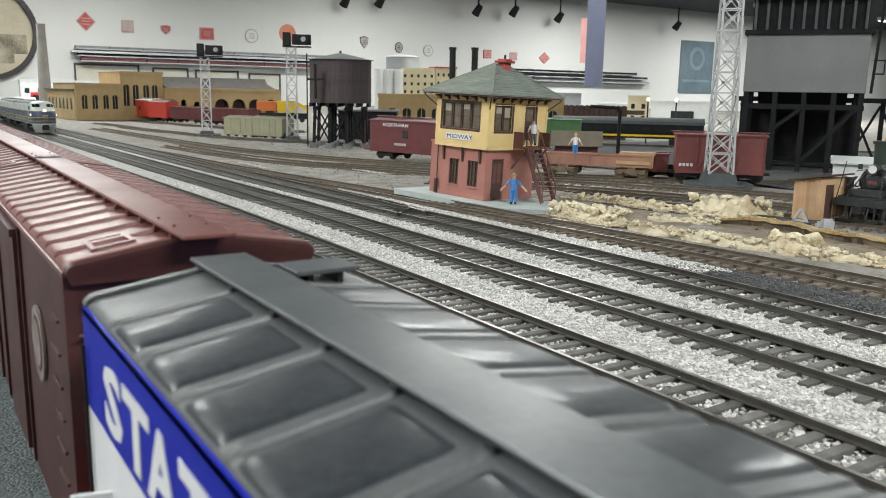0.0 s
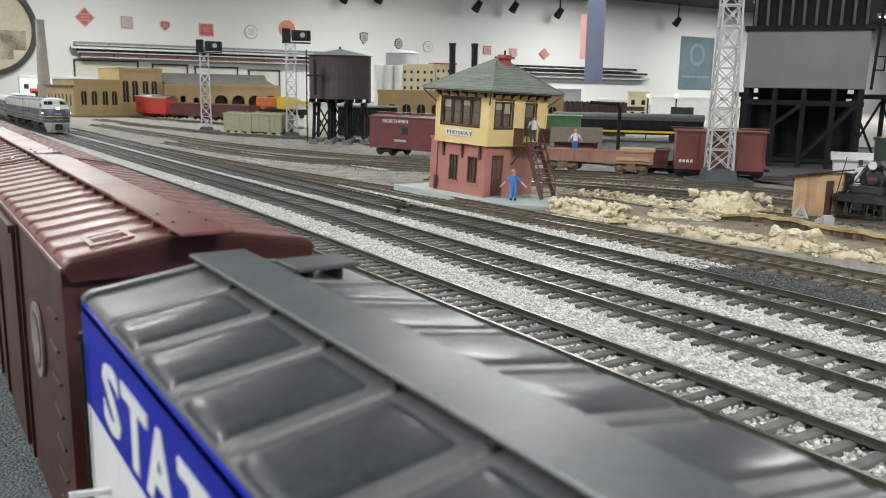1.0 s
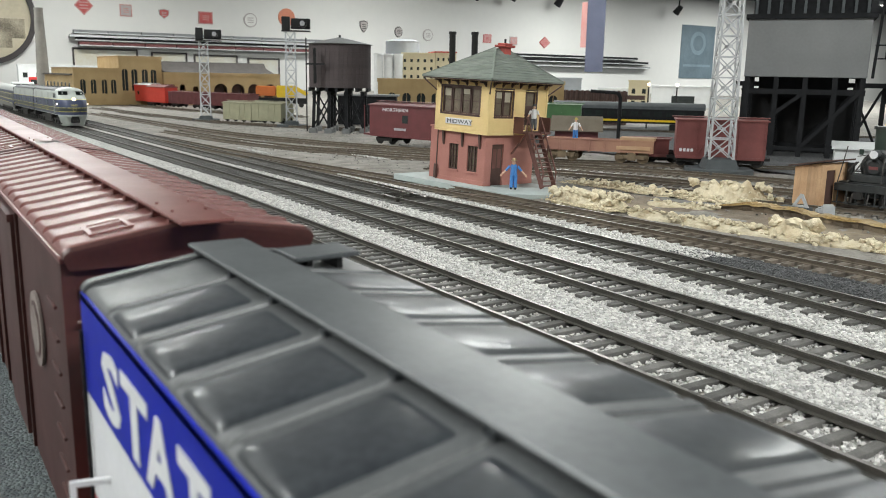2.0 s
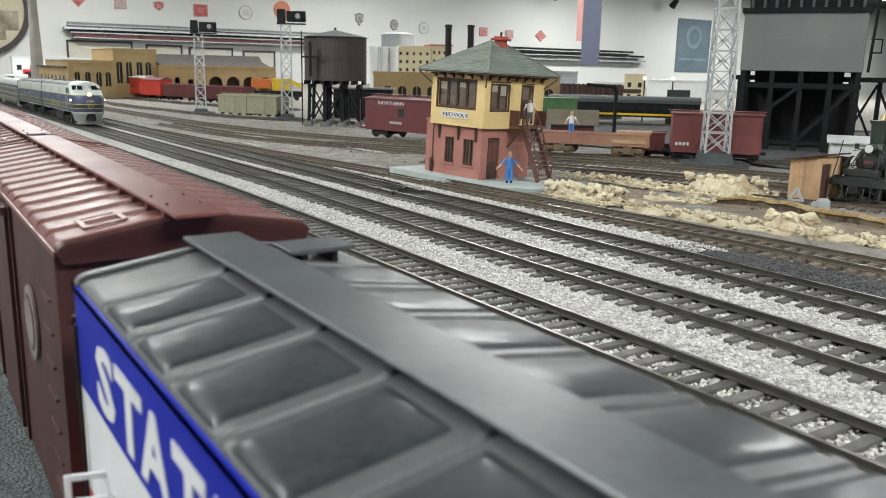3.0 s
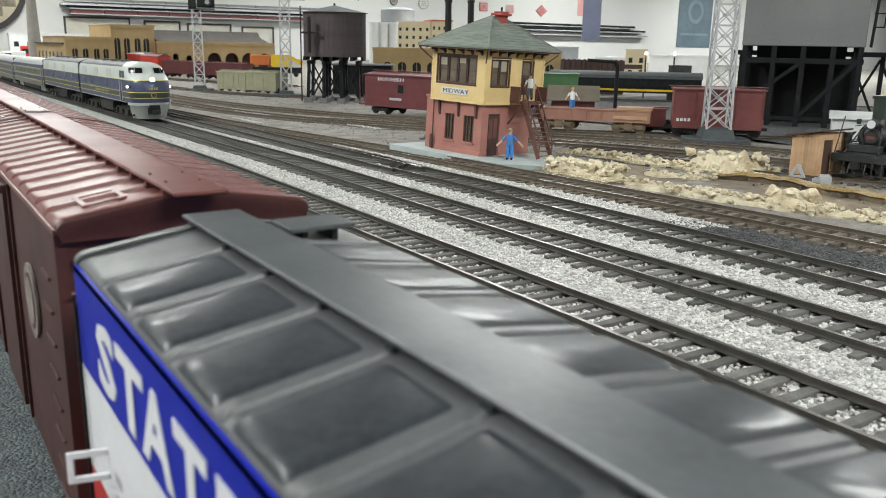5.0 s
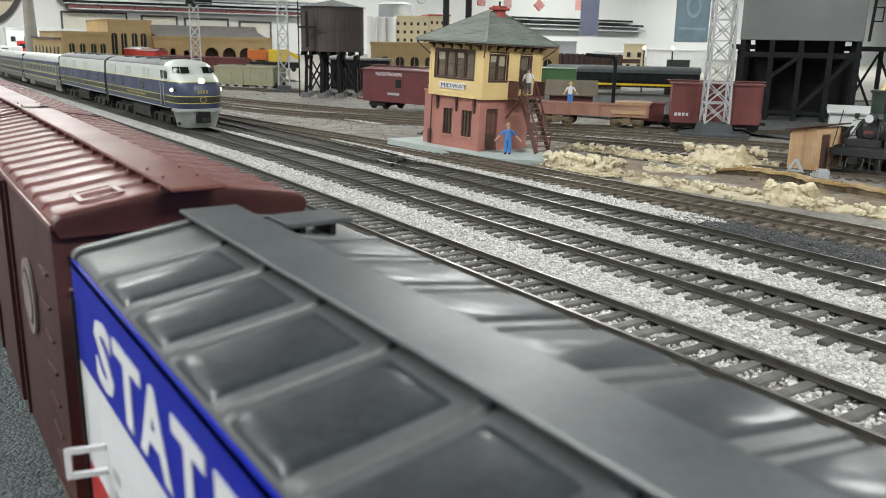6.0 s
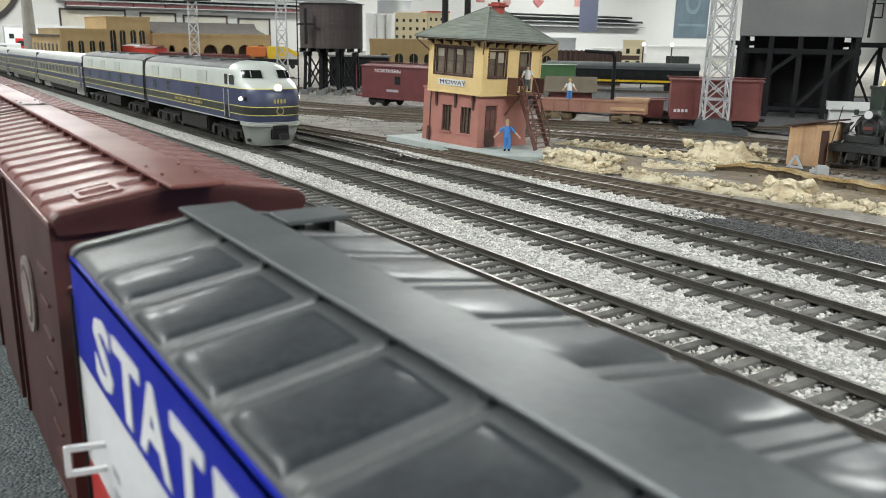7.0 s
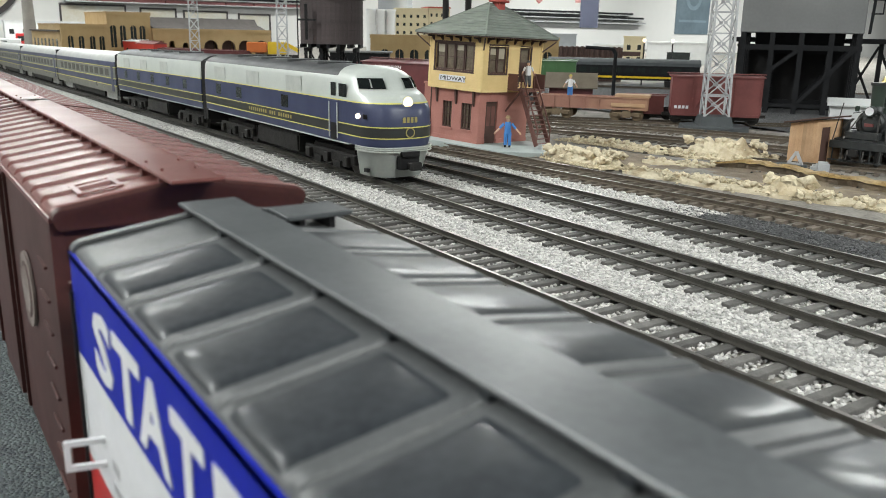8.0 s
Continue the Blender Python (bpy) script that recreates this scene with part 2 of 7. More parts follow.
ground_sheet()
slab("benchwork", (-330 * K, 40 * K, 6.0 * K, 330 * K, -1.3, -2.2 * K), M["black"], label="dark fascia of the layout table", category="table")
FRONT_Z = -1.75
bm = bmesh.new()
box(bm, -330, 40, -9, 6.0, FRONT_Z - 0.5, FRONT_Z + 0.17)
tagged(part("ground_front", bm, speckled("dark_grey_gravel", (0.07, 0.085, 0.09), (0.05, 0.06, 0.065), (0.13, 0.15, 0.155), 15, 0.06), smooth=0), "dark blue-grey gravel strip beside the siding", "ground", kind="structure")
bm = bmesh.new()
prism(bm, [(5.0, FRONT_Z), (6.05, FRONT_Z), (9.6, -0.14), (8.6, -0.14), (6.0, -1.0)], -330, 40)
tagged(part("embankment", bm, M["ground"], smooth=0), "grey dirt slope below the main line", "embankment", kind="structure")


# ---- tracks ----
def sample(points, step):
    """Points every step metres along a smooth line through points, with headings in radians."""
    p = [Vector(q) for q in points]
    p = [p[0] * 2 - p[1]] + p + [p[-1] * 2 - p[-2]]
    fine = []
    for i in range(1, len(p) - 2):
        n = max(2, int((p[i + 1] - p[i]).length / 0.5))
        for k in range(n):
            t = k / n
            fine.append(0.5 * ((2 * p[i]) + (p[i + 1] - p[i - 1]) * t + (2 * p[i - 1] - 5 * p[i] + 4 * p[i + 1] - p[i + 2]) * t * t
                               + (3 * p[i] - p[i - 1] - 3 * p[i + 1] + p[i + 2]) * t ** 3))
    fine.append(p[-2])
    out, walked, want = [], 0.0, 0.0
    for a, b in zip(fine, fine[1:]):
        d = (b - a).length
        while want <= walked + d:
            q = a.lerp(b, (want - walked) / d)
            out.append((q.x, q.y, math.atan2(b.y - a.y, b.x - a.x)))
            want += step
        walked += d
    return out


RAIL = [(-0.075, 0), (0.075, 0), (0.075, 0.018), (0.018, 0.045), (0.018, 0.12), (0.05, 0.134), (0.05, 0.172), (-0.05, 0.172), (-0.05, 0.134), (-0.018, 0.12), (-0.018, 0.045), (-0.075, 0.018)]


def rail_mesh(line, off, z0):
    bm = bmesh.new()
    last = None
    for x, y, a in line:
        nx, ny = -math.sin(a), math.cos(a)
        ring = [bm.verts.new((x + nx * (off + s), y + ny * (off + s), gz(x) + z0 + h)) for s, h in RAIL]
        if last:
            for i in range(len(RAIL)):
                j = (i + 1) % len(RAIL)
                f = bm.faces.new((last[i], last[j], ring[j], ring[i]))
                f.material_index = 1 if i == 6 else 0
        last = ring
    return bm


def tie_bm(j=0.0):
    bm = box(bmesh.new(), -0.115 + j * 0.01, 0.115, -1.3 + j * 0.03, 1.3, -0.2, 0)
    return soften(bm, 0.012, 1)


def track(name, points, label, near=(), old=False, z=0.03, gauge=1.47, step=0.56, bed=True):
    """A track: bed, two rails and its ties; those within near (x from, to) are pieces of their own."""
    m_tie = M["tie_old"] if old else M["tie"]
    t = thing(name, put(0, 0), label, "railway track", "tracks", "structure")
    line = sample(points, 1.0 if old else 1.4)
    for s in (-1, 1):
        part("rail", rail_mesh(line, s * gauge / 2, z), [M["rail_rust"] if old else M["rail"], M["rail_top"]], t, smooth=0)
    if bed:
        bm = bmesh.new()
        last = None
        for x, y, a in line:
            nx, ny = -math.sin(a), math.cos(a)
            ring = [bm.verts.new((x + nx * s, y + ny * s, gz(x) + h)) for s, h in ((-1.9, -0.2), (-1.35, -0.15), (1.35, -0.15), (1.9, -0.2))]
            if last:
                for i in range(3):
                    bm.faces.new((last[i], last[i + 1], ring[i + 1], ring[i]))
            last = ring
        part("bed", bm, M["track_bed"], t)
    ones = [mesh_of("tie", tie_bm(j), m_tie, 0) for j in (0, 1, 2)]
    rest = bmesh.new()
    rng = random.Random(len(points) + int(points[0][1] * 10))
    for k, (x, y, a) in enumerate(sample(points, step)):
        j = rng.uniform(-1, 1)
        if near and near[0] < x < near[1]:
            shared("tie", ones[k % 3], t, put(x, y + 0.03 * j, gz(x) + z + 0.004 * j, math.degrees(a) + 1.2 * j))
        else:
            c, s = math.cos(a), math.sin(a)
            v = [rest.verts.new((x + c * u - s * w, y + s * u + c * w, gz(x) + z + h)) for u in (-0.115, 0.115) for w in (-1.3, 1.3) for h in (-0.16, 0)]
            for f in ((1, 3, 7, 5), (0, 1, 5, 4), (2, 6, 7, 3), (0, 2, 3, 1), (4, 5, 7, 6)):
                rest.faces.new([v[i] for i in f])
    if rest.verts:
        tagged(part("ties", rest, m_tie, t, smooth=0), kind="stuff")
    return t


track("main_track", [(-300, 12.36), (-120, 12.36), (12, 12.36)], "main line track with dark ties and worn rails", (-34, -2), gauge=1.4)
track("main_track", [(-300, 16.3), (-120, 16.3), (14, 16.3)], "main line track with dark ties under the passenger train", (-42, -2))
track("main_track", [(-300, 20.3), (-60, 19.7), (-34, 19.9), (-24, 20.2), (18, 20.25)], "main line track with dark ties beside the cinder strip", (-42, -6))
track("yard_track", [(-80, 20.0), (-62, 20.7), (-50, 21.7), (-40, 22.75), (-31, 23.5), (-21, 24.35), (-13, 25.0), (12, 26.6)], "weathered brown track passing the signal tower", (-40, -8), old=True)
SIDE = thing("siding_track", put(0, 0, FRONT_Z), "siding track under the foreground boxcars", "railway track", "tracks", "structure")
for s in (-1, 1):
    part("rail", BM((-120, 12, 2.9 + s * 0.735 - 0.04, 2.9 + s * 0.735 + 0.04, 0.16, 0.33)), M["rail"], SIDE)
ties = bmesh.new()
for i in range(230):
    box(ties, -118 + i * 0.56, -117.77 + i * 0.56, 1.6, 4.2, 0, 0.16)
tagged(part("ties", ties, M["tie"], SIDE), kind="stuff")
# fan of yard tracks
for pts in ([(-140, 26.5), (-90, 28.0), (-70, 31.2), (-58, 35.3), (-50, 39.5)],
            [(-160, 30.5), (-110, 35.0), (-95, 40.0), (-80, 47)],
            [(-190, 38.5), (-160, 41.2), (-140, 45.5), (-120, 53)],
            [(-62, 28.0), (-50, 34.5), (-42.8, 40.9), (-37, 46.4), (-31, 55), (-27, 66)],
            [(-46, 29.5), (-38, 34.5), (-30, 38.0), (-20, 41.5), (-8, 45)],
            [(-90, 24.5), (-70, 26.0), (-54, 30.4), (-44, 36.0), (-34, 41.6), (-22, 46)],
            [(-30, 33.5), (-22.5, 36.4), (-12, 41), (0, 47)],
            [(-120, 60), (-90, 66), (-60, 82), (-40, 104)]):
    track("yard_track", pts, "weathered brown yard track in the dirt", old=True, z=-0.03, bed=False)


# ---- ballast ----
def lay(u, top):
    """Height of loose stone across a strip: banked against one track, low between the tie ends of the next."""
    return top + (-0.06 - top) * min(1, max(0, (u - 0.52) / 0.2)) if top > -0.05 else top


def strip(name, x0, x1, ya, yb, material, label, top=0.05, n=140):
    """A raised strip of loose stone between two tracks; ya and yb give its edges along x."""
    bm = bmesh.new()
    last = None
    for i in range(n + 1):
        x = x0 + (x1 - x0) * i / n
        a, b = ya(x), yb(x)
        w = b - a
        ring = []
        for k in range(9):
            u = k / 8
            edge = 0.10 * noise.noise(Vector((x * 1.7, k * 0.3 + a, 1)))
            z = lay(u, top) + 0.025 * noise.noise(Vector((x * 2.3, u * w * 2.3, 5)))
            ring.append(bm.verts.new((x, a + w * u + (edge if k in (0, 8) else 0), gz(x) + z)))
        if last:
            for k in range(8):
                bm.faces.new((last[k], last[k + 1], ring[k + 1], ring[k]))
        last = ring
    o = part(name, bm, material)
    return tagged(o, label, "gravel", kind="stuff")


def chips(name, areas, count, size, material, label, seed):
    """Loose stones strewn over areas (x0, x1, ya(x), yb(x), top)."""
    rng = np.random.default_rng(seed)
    base = np.array([(1, 0, 0), (-1, 0, 0), (0, 1, 0), (0, -1, 0), (0, 0, 1), (0, 0, -1)], float)
    tri = np.array([(0, 2, 4), (2, 1, 4), (1, 3, 4), (3, 0, 4), (2, 0, 5), (1, 2, 5), (3, 1, 5), (0, 3, 5)])
    V, F = [], []
    total = 0
    for x0, x1, ya, yb, top, share in areas:
        n = int(count * share)
        # denser where the strip lies nearer
        xs = x0 + (x1 - x0) * rng.random(n) ** 0.8
        u = rng.random(n)
        for x, q in zip(xs, u):
            a, b = ya(x), yb(x)
            y = a + (b - a) * q
            z = gz(x) + lay(q, top) + 0.025 * noise.noise(Vector((x * 2.3, q * (b - a) * 2.3, 5)))
            s = size * rng.uniform(0.5, 1.35)
            r = rng.normal(size=(3, 3))
            r, _ = np.linalg.qr(r)
            p = (base * rng.uniform(0.6, 1.2, (6, 1))) @ r * s * np.array((1, 1, 0.75)) + (x, y, z)
            V.append(p), F.append(tri + total)
            total += 6
    me = bpy.data.meshes.new(name)
    me.from_pydata((np.concatenate(V) * K).tolist(), [], np.concatenate(F).tolist())
    me.materials.append(material)
    return tagged(new(name, me), label, "gravel", kind="stuff")


E1 = (lambda x: 13.08, lambda x: 15.5)
E2 = (lambda x: 17.12, lambda x: 18.5 + 0.95 * min(1, max(0, (x + 52) / 22)))
E3 = (lambda x: 21.12 - 0.02 * (x + 20), lambda x: 21.3 + max(0.05, min(2.0, 0.085 * (x + 46))))
strip("ballast_strip", -300, 12, *E1, M["ballast"], "light grey crushed stone ballast between the main tracks")
strip("ballast_strip", -130, 12, *E2, M["ballast"], "light grey crushed stone ballast between the main tracks")
strip("ballast_strip", -44, -17.6, *E3, M["ballast"], "light grey crushed stone ballast before the signal tower")
strip("cinder_strip", -18.2, 12, lambda x: 21.1, lambda x: 23.4 + 0.085 * (x + 18), M["coal"], "black cinders and coal dust spilled between tracks")
chips("ballast_stones", [(-52, 0, *E1, 0.05, 0.36), (-52, -4, *E2, 0.05, 0.30), (-44, -17.4, *E3, 0.05, 0.16),
                         (-34, -3, lambda x: 11.0, lambda x: 13.1, -0.06, 0.085), (-30, -4, lambda x: 15.1, lambda x: 17.1, -0.06, 0.06), (-28, -6, lambda x: 19.1, lambda x: 21.1, -0.06, 0.04)],
      90000, 0.062, M["chip"], "loose light grey ballast stones along the tracks", 3)
chips("cinders", [(-18.9, -6, lambda x: 21.15, lambda x: 23.4 + 0.085 * (x + 18), 0.06, 1.0)], 7000, 0.05, M["coal_chip"], "loose black cinders", 5)


# ---- foreground boxcars ----
def truck(parent, x, z0, material, wheel_m):
    """A freight truck as part of a car, with wheels a level deeper."""
    t = part("truck", BM((x - 1.1, x + 1.1, -1.02, -0.86, z0 + 0.36, z0 + 0.62), (x - 1.1, x + 1.1, 0.86, 1.02, z0 + 0.36, z0 + 0.62), (x - 0.25, x + 0.25, -1.0, 1.0, z0 + 0.3, z0 + 0.85)), material, parent)
    for dx in (-0.85, 0.85):
        for s in (-1, 1):
            part("wheel", cyl(bmesh.new(), (x + dx, s * 0.66, z0 + 0.42), (x + dx, s * 0.8, z0 + 0.42), 0.42, 16), wheel_m, t)
    return t


def boxcar(m, length, width, eave, base, rise, panels, body_m, roof_m, walk_m, label, ribs=True, bands=None, walk_w=0.55):
    """A boxcar from x = -length to 0; base is the sill's height, eave the roof edge's."""
    car = thing("boxcar", m, label, "freight car", "boxcars on the siding")
    w = width / 2
    if bands:
        z = eave
        for name, height, bm_m in bands:
            part(name, BM((-length, 0, -w, w, z - height, z - 0.0005)), bm_m, car)
            z -= height
    else:
        part("body", BM((-length, 0, -w, w, base, eave)), body_m, car)
    part("underframe", BM((-length + 0.3, -0.3, -0.35, 0.35, base - 0.25, base)), M["black"], car)
    for x in (-length + 1.8, -1.8):
        truck(car, x, base - 0.9, M["black"], M["steel"])
    # roof: two slopes that roll over into rounded eaves
    ew, rr = (w - 0.025, 0.17) if bands else (w + 0.03, 0.15)
    puff, seam = (0.03, 0.026) if bands else (0.012, 0.045)
    slope = (rise - 0.06) / ew
    drop = eave - 0.02

    def skin(f, lift=0.0):
        """A point (y, z) of one slope: f from 0 at the ridge to 1 at the drip edge."""
        if f < 0.7:
            y = (ew - rr) * f / 0.7
            return y, eave + rise - slope * y + lift
        a = radians(90 * (f - 0.7) / 0.3)
        top = eave + rise - slope * (ew - rr)
        return ew - rr + (rr + lift) * math.sin(a), drop + (top - drop + lift) * math.cos(a)

    half = [skin(f) for f in (0, 0.35, 0.7, 0.74, 0.79, 0.84, 0.89, 0.94, 1.0)]
    prof = [(-y, z) for y, z in half[::-1]] + half[1:]
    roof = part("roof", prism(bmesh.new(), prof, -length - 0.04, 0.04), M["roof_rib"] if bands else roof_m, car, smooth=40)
    gutter = [(ew - 0.02, drop - 0.05), (ew + 0.025, drop - 0.05), (ew + 0.025, drop + 0.01), (ew - 0.02, drop + 0.01)]
    for s in (-1, 1):
        part("gutter", prism(bmesh.new(), [(s * y, z) for y, z in gutter], -length - 0.03, 0.03), M["black"] if bands else roof_m, roof)
    step = length / panels
    y_in = walk_w / 2 + 0.07
    f_in = 0.7 * y_in / (ew - rr)
    for s in (-1, 1):
        # pressed panel: raised, with soft shoulders all round and a rolled outer end
        bm = bmesh.new()
        fs = [f_in, f_in + 0.03, f_in + 0.07, 0.5, 0.66, 0.7, 0.74, 0.78, 0.82, 0.86, 0.9]
        hs = [0, 0.6, 1, 1, 1, 1, 1, 1, 1, 0.6, 0]
        us = [0.13, 0.17, 0.22, 0.5, 0.78, 0.83, 0.87]
        ks = [0, 0.6, 1, 1.08, 1, 0.6, 0]
        grid = []
        for u, k in zip(us, ks):
            row = []
            for f, h in zip(fs, hs):
                y, z = skin(f, puff * k * h - 0.003)
                row.append(bm.verts.new((u * step, s * y, z)))
            grid.append(row)
        for r0, r1 in zip(grid, grid[1:]):
            for i in range(len(fs) - 1):
                bm.faces.new((r0[i], r0[i + 1], r1[i + 1], r1[i]))
        panel_me = mesh_of("roof_panel", bm, roof_m, 60)
        # seam rib between panels
        bm = bmesh.new()
        last = None
        for f in (0.7 * (walk_w / 2 + 0.02) / (ew - rr), 0.35, 0.7, 0.74, 0.79, 0.84, 0.88, 0.92):
            ring = []
            for dx, h in ((-0.06, -0.003), (-0.045, seam), (0.045, seam), (0.06, -0.003)):
                y, z = skin(f, h * min(1, (0.925 - f) / 0.12) if h > 0 else h)
                ring.append(bm.verts.new((dx, s * y, z)))
            if last:
                for i in range(3):
                    bm.faces.new((last[i], last[i + 1], ring[i + 1], ring[i]))
            last = ring
        bm.faces.new(last)
        rib_me = mesh_of("roof_rib", bm, M["roof_rib"] if bands else roof_m, 40)
        for i in range(1 if bands else 0, panels):
            shared("roof_panel", panel_me, roof, put(-length + i * step, 0))
        for i in range(1, panels):
            shared("roof_rib", rib_me, roof, put(-length + i * step, 0))
    # rolled end caps over both ends; red ones faced in the shade-darkened side red
    cap = 0.05 if bands else 0.13
    for x, sx in ((0, 1), (-length, -1)):
        bm = bmesh.new()
        lower = 0.08 if bands else 0.13
        rings = []
        for dx, up, dn in ((-0.1, 0.012, 0.02), (-0.1, 0.035, 0.02), (cap * 0.6, 0.035, lower), (cap, 0.0, lower), (cap, -lower * 0.6, lower), (cap * 0.8, -lower, lower)):
            rings.append([bm.verts.new((x + sx * dx, y * (1 + up * 0.3), z + up)) for y, z in prof])
        for r0, r1 in zip(rings, rings[1:]):
            for i in range(len(prof) - 1):
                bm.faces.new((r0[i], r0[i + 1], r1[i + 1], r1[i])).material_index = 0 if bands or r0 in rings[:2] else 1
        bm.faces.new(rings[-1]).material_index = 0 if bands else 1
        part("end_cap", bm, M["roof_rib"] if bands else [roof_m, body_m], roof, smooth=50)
    # running board on saddles
    zt = eave + rise + (0.005 if bands else 0.03)
    over = 0.25 if bands else 0.55
    walk_o = part("roofwalk", soften(BM((-length - over, over, -walk_w / 2, walk_w / 2, zt, zt + 0.05)), 0.015, 1), walk_m, car)
    for i in range(panels + 1):
        x = -length + i * step
        part("saddle", BM((x - 0.05, x + 0.05, -walk_w / 2, walk_w / 2, eave + rise - 0.1, zt - 0.001)), roof_m, walk_o)
    # side steps of the running board at opposite corners
    for x, s in ((-0.62, -1), (-length + 0.62, 1)):
        if bands:
            part("corner_walk", soften(BM((x - 0.27, x + 0.27, min(s * 0.42, s * (w - 0.3)), max(s * 0.42, s * (w - 0.3)), zt - 0.02, zt + 0.03)), 0.01, 1), walk_m, car)
            for y in (0.6, w - 0.5):
                part("corner_walk_leg", BM((x - 0.2, x + 0.2, s * y - 0.03, s * y + 0.03, eave + 0.08, zt - 0.021)), M["black"], car)
        else:
            bm = bmesh.new()
            for u0, u1, v0, v1 in ((-0.3, 0.3, 0.62, 0.68), (-0.3, 0.3, 1.06, 1.12), (-0.3, -0.24, 0.68, 1.06), (0.24, 0.3, 0.68, 1.06)):
                box(bm, x + u0, x + u1, min(s * v0, s * v1), max(s * v0, s * v1), 0.02, 0.045)
            for v in bm.verts:
                v.co.z += eave + rise - slope * abs(v.co.y)
            part("corner_walk", bm, walk_m, car)
    # end ribs
    if ribs:
        for x, sx in ((0, 1), (-length, -1)):
            for k in range(9):
                z = base + 0.3 + k * (eave - base - 0.5) / 8.5
                part("end_rib", soften(BM((min(x, x + sx * 0.09), max(x, x + sx * 0.09), -w + 0.12, w - 0.12, z - 0.09, z + 0.09)), 0.04, 2), body_m, car)
    return car


SY = 2.77
RED_LABEL = "weathered boxcar-red boxcar with ribbed roof and running board"
X_ENDS = [-9.75, -21.3, -32.9, -44.5, -56.1]
for k, xe in enumerate(X_ENDS):
    car = boxcar(put(xe, 2.88, 0), 10.95, 2.9, 3.72, -0.25, 0.30, 15, M["red_car_shaded"], M["red_roof"], M["red_roof"], RED_LABEL if k else "boxcar-red boxcar with round herald and corner ladder", ribs=True, walk_w=0.62)
    for x in (-0.2, -0.9):
        for y in (-0.2, 0.2):
            part("walk_bolt", cyl(bmesh.new(), (x, y, 4.09), (x, y, 4.125), 0.018, 6), M["red_roof"], car)
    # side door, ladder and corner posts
    part("door", BM((-6.4, -4.5, -1.53, -1.45, -0.1, 3.5)), M["red_car_shaded"], car)
    part("door_rail", BM((-8.4, -4.3, -1.59, -1.45, 3.44, 3.56)), M["red_car_shaded"], car)
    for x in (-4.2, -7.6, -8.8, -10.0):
        part("side_rib", BM((x - 0.04, x + 0.04, -1.495, -1.45, -0.2, 3.6)), M["red_car_shaded"], car)
    part("corner_post", BM((-0.16, 0.02, -1.50, -1.36, -0.25, 3.68)), M["red_car_shaded"], car)
    for j in range(9):
        z = -0.1 + j * 0.4
        part("rung", cyl(bmesh.new(), (-0.75, -1.55, z), (-0.2, -1.55, z), 0.022, 6), M["red_car_shaded"], car)
    for j in range(8):
        z = 0.05 + j * 0.42
        part("end_rung", cyl(bmesh.new(), (0.13, -1.38, z), (0.13, -0.9, z), 0.022, 6), M["red_car_shaded"], car)
    part("step", BM((-0.8, -0.25, -1.51, -1.45, -0.62, -0.56), (-0.8, -0.75, -1.51, -1.45, -0.6, -0.25), (-0.3, -0.25, -1.51, -1.45, -0.6, -0.25)), M["red_car_shaded"], car)
    if k == 0:
        part("herald", cyl(bmesh.new(), (-2.6, -1.50, 2.2), (-2.6, -1.462, 2.2), 0.53, 28), M["herald"], car, "round pale grey herald")
        part("herald_ring", cyl(bmesh.new(), (-2.6, -1.506, 2.2), (-2.6, -1.465, 2.2), 0.4, 28), M["red_car_shaded"], car)
        part("herald_core", cyl(bmesh.new(), (-2.6, -1.512, 2.2), (-2.6, -1.465, 2.2), 0.33, 24), M["herald"], car)

state = boxcar(put(-8.35 + 12.2, SY, 0), 12.2, 2.86, 3.66, -0.25, 0.27, 12, M["blue"], M["black_roof"], M["walk"],
               "blue, white and red boxcar with glossy black panelled roof", bands=[("blue_band", 1.0, M["blue"]), ("white_band", 1.08, M["white"]), ("red_band", 1.7, M["signal_red"])], ribs=False, walk_w=0.62)
for glyph, u0, u1 in (("S", -11.31, -10.63), ("T", -10.57, -9.72), ("A", -9.83, -9.0), ("T", -8.95, -8.27), ("E", -8.1, -7.55)):
    o = letters("letter", glyph, 1.0, state, put(0, 0), M["white"], 0.004, "white block letter", 1.0, 0.03)
    xs = [v.co.x for v in o.data.vertices]
    ys = [v.co.y for v in o.data.vertices]
    o.data.transform(Matrix.Diagonal(((u1 - u0) * K / (max(xs) - min(xs)), 0.63 * K / (max(ys) - min(ys)), 1, 1)) @ Matrix.Translation((-min(xs), -min(ys), 0)))
    o.matrix_basis = put(u0, -1.435, 2.76, 0, 90)
for k in range(5):
    part("small_lettering", BM((-11.0, -10.75 + 0.1 * (k % 3), -1.435, -1.43, 1.95 - 0.22 * k, 2.05 - 0.22 * k)), M["grey_letter"], state)
ladder = part("ladder", cyl(bmesh.new(), (-12.1, -1.46, 0.0), (-12.1, -1.46, 3.3), 0.02, 6), M["black"], state)
grab = bmesh.new()
gx, gy, gzz = -11.28, -1.43, 2.11
for a, b in (((0, 0, 0), (-0.08, -0.3, 0)), ((0, 0, -0.24), (-0.08, -0.31, -0.24)), ((-0.08, -0.31, 0.025), (-0.08, -0.31, -0.265))):
    beam(grab, Vector((gx, gy, gzz)) + Vector(a), Vector((gx, gy, gzz)) + Vector(b), 0.05)
part("grab_iron", grab, M["white"], state, "white wire grab iron")


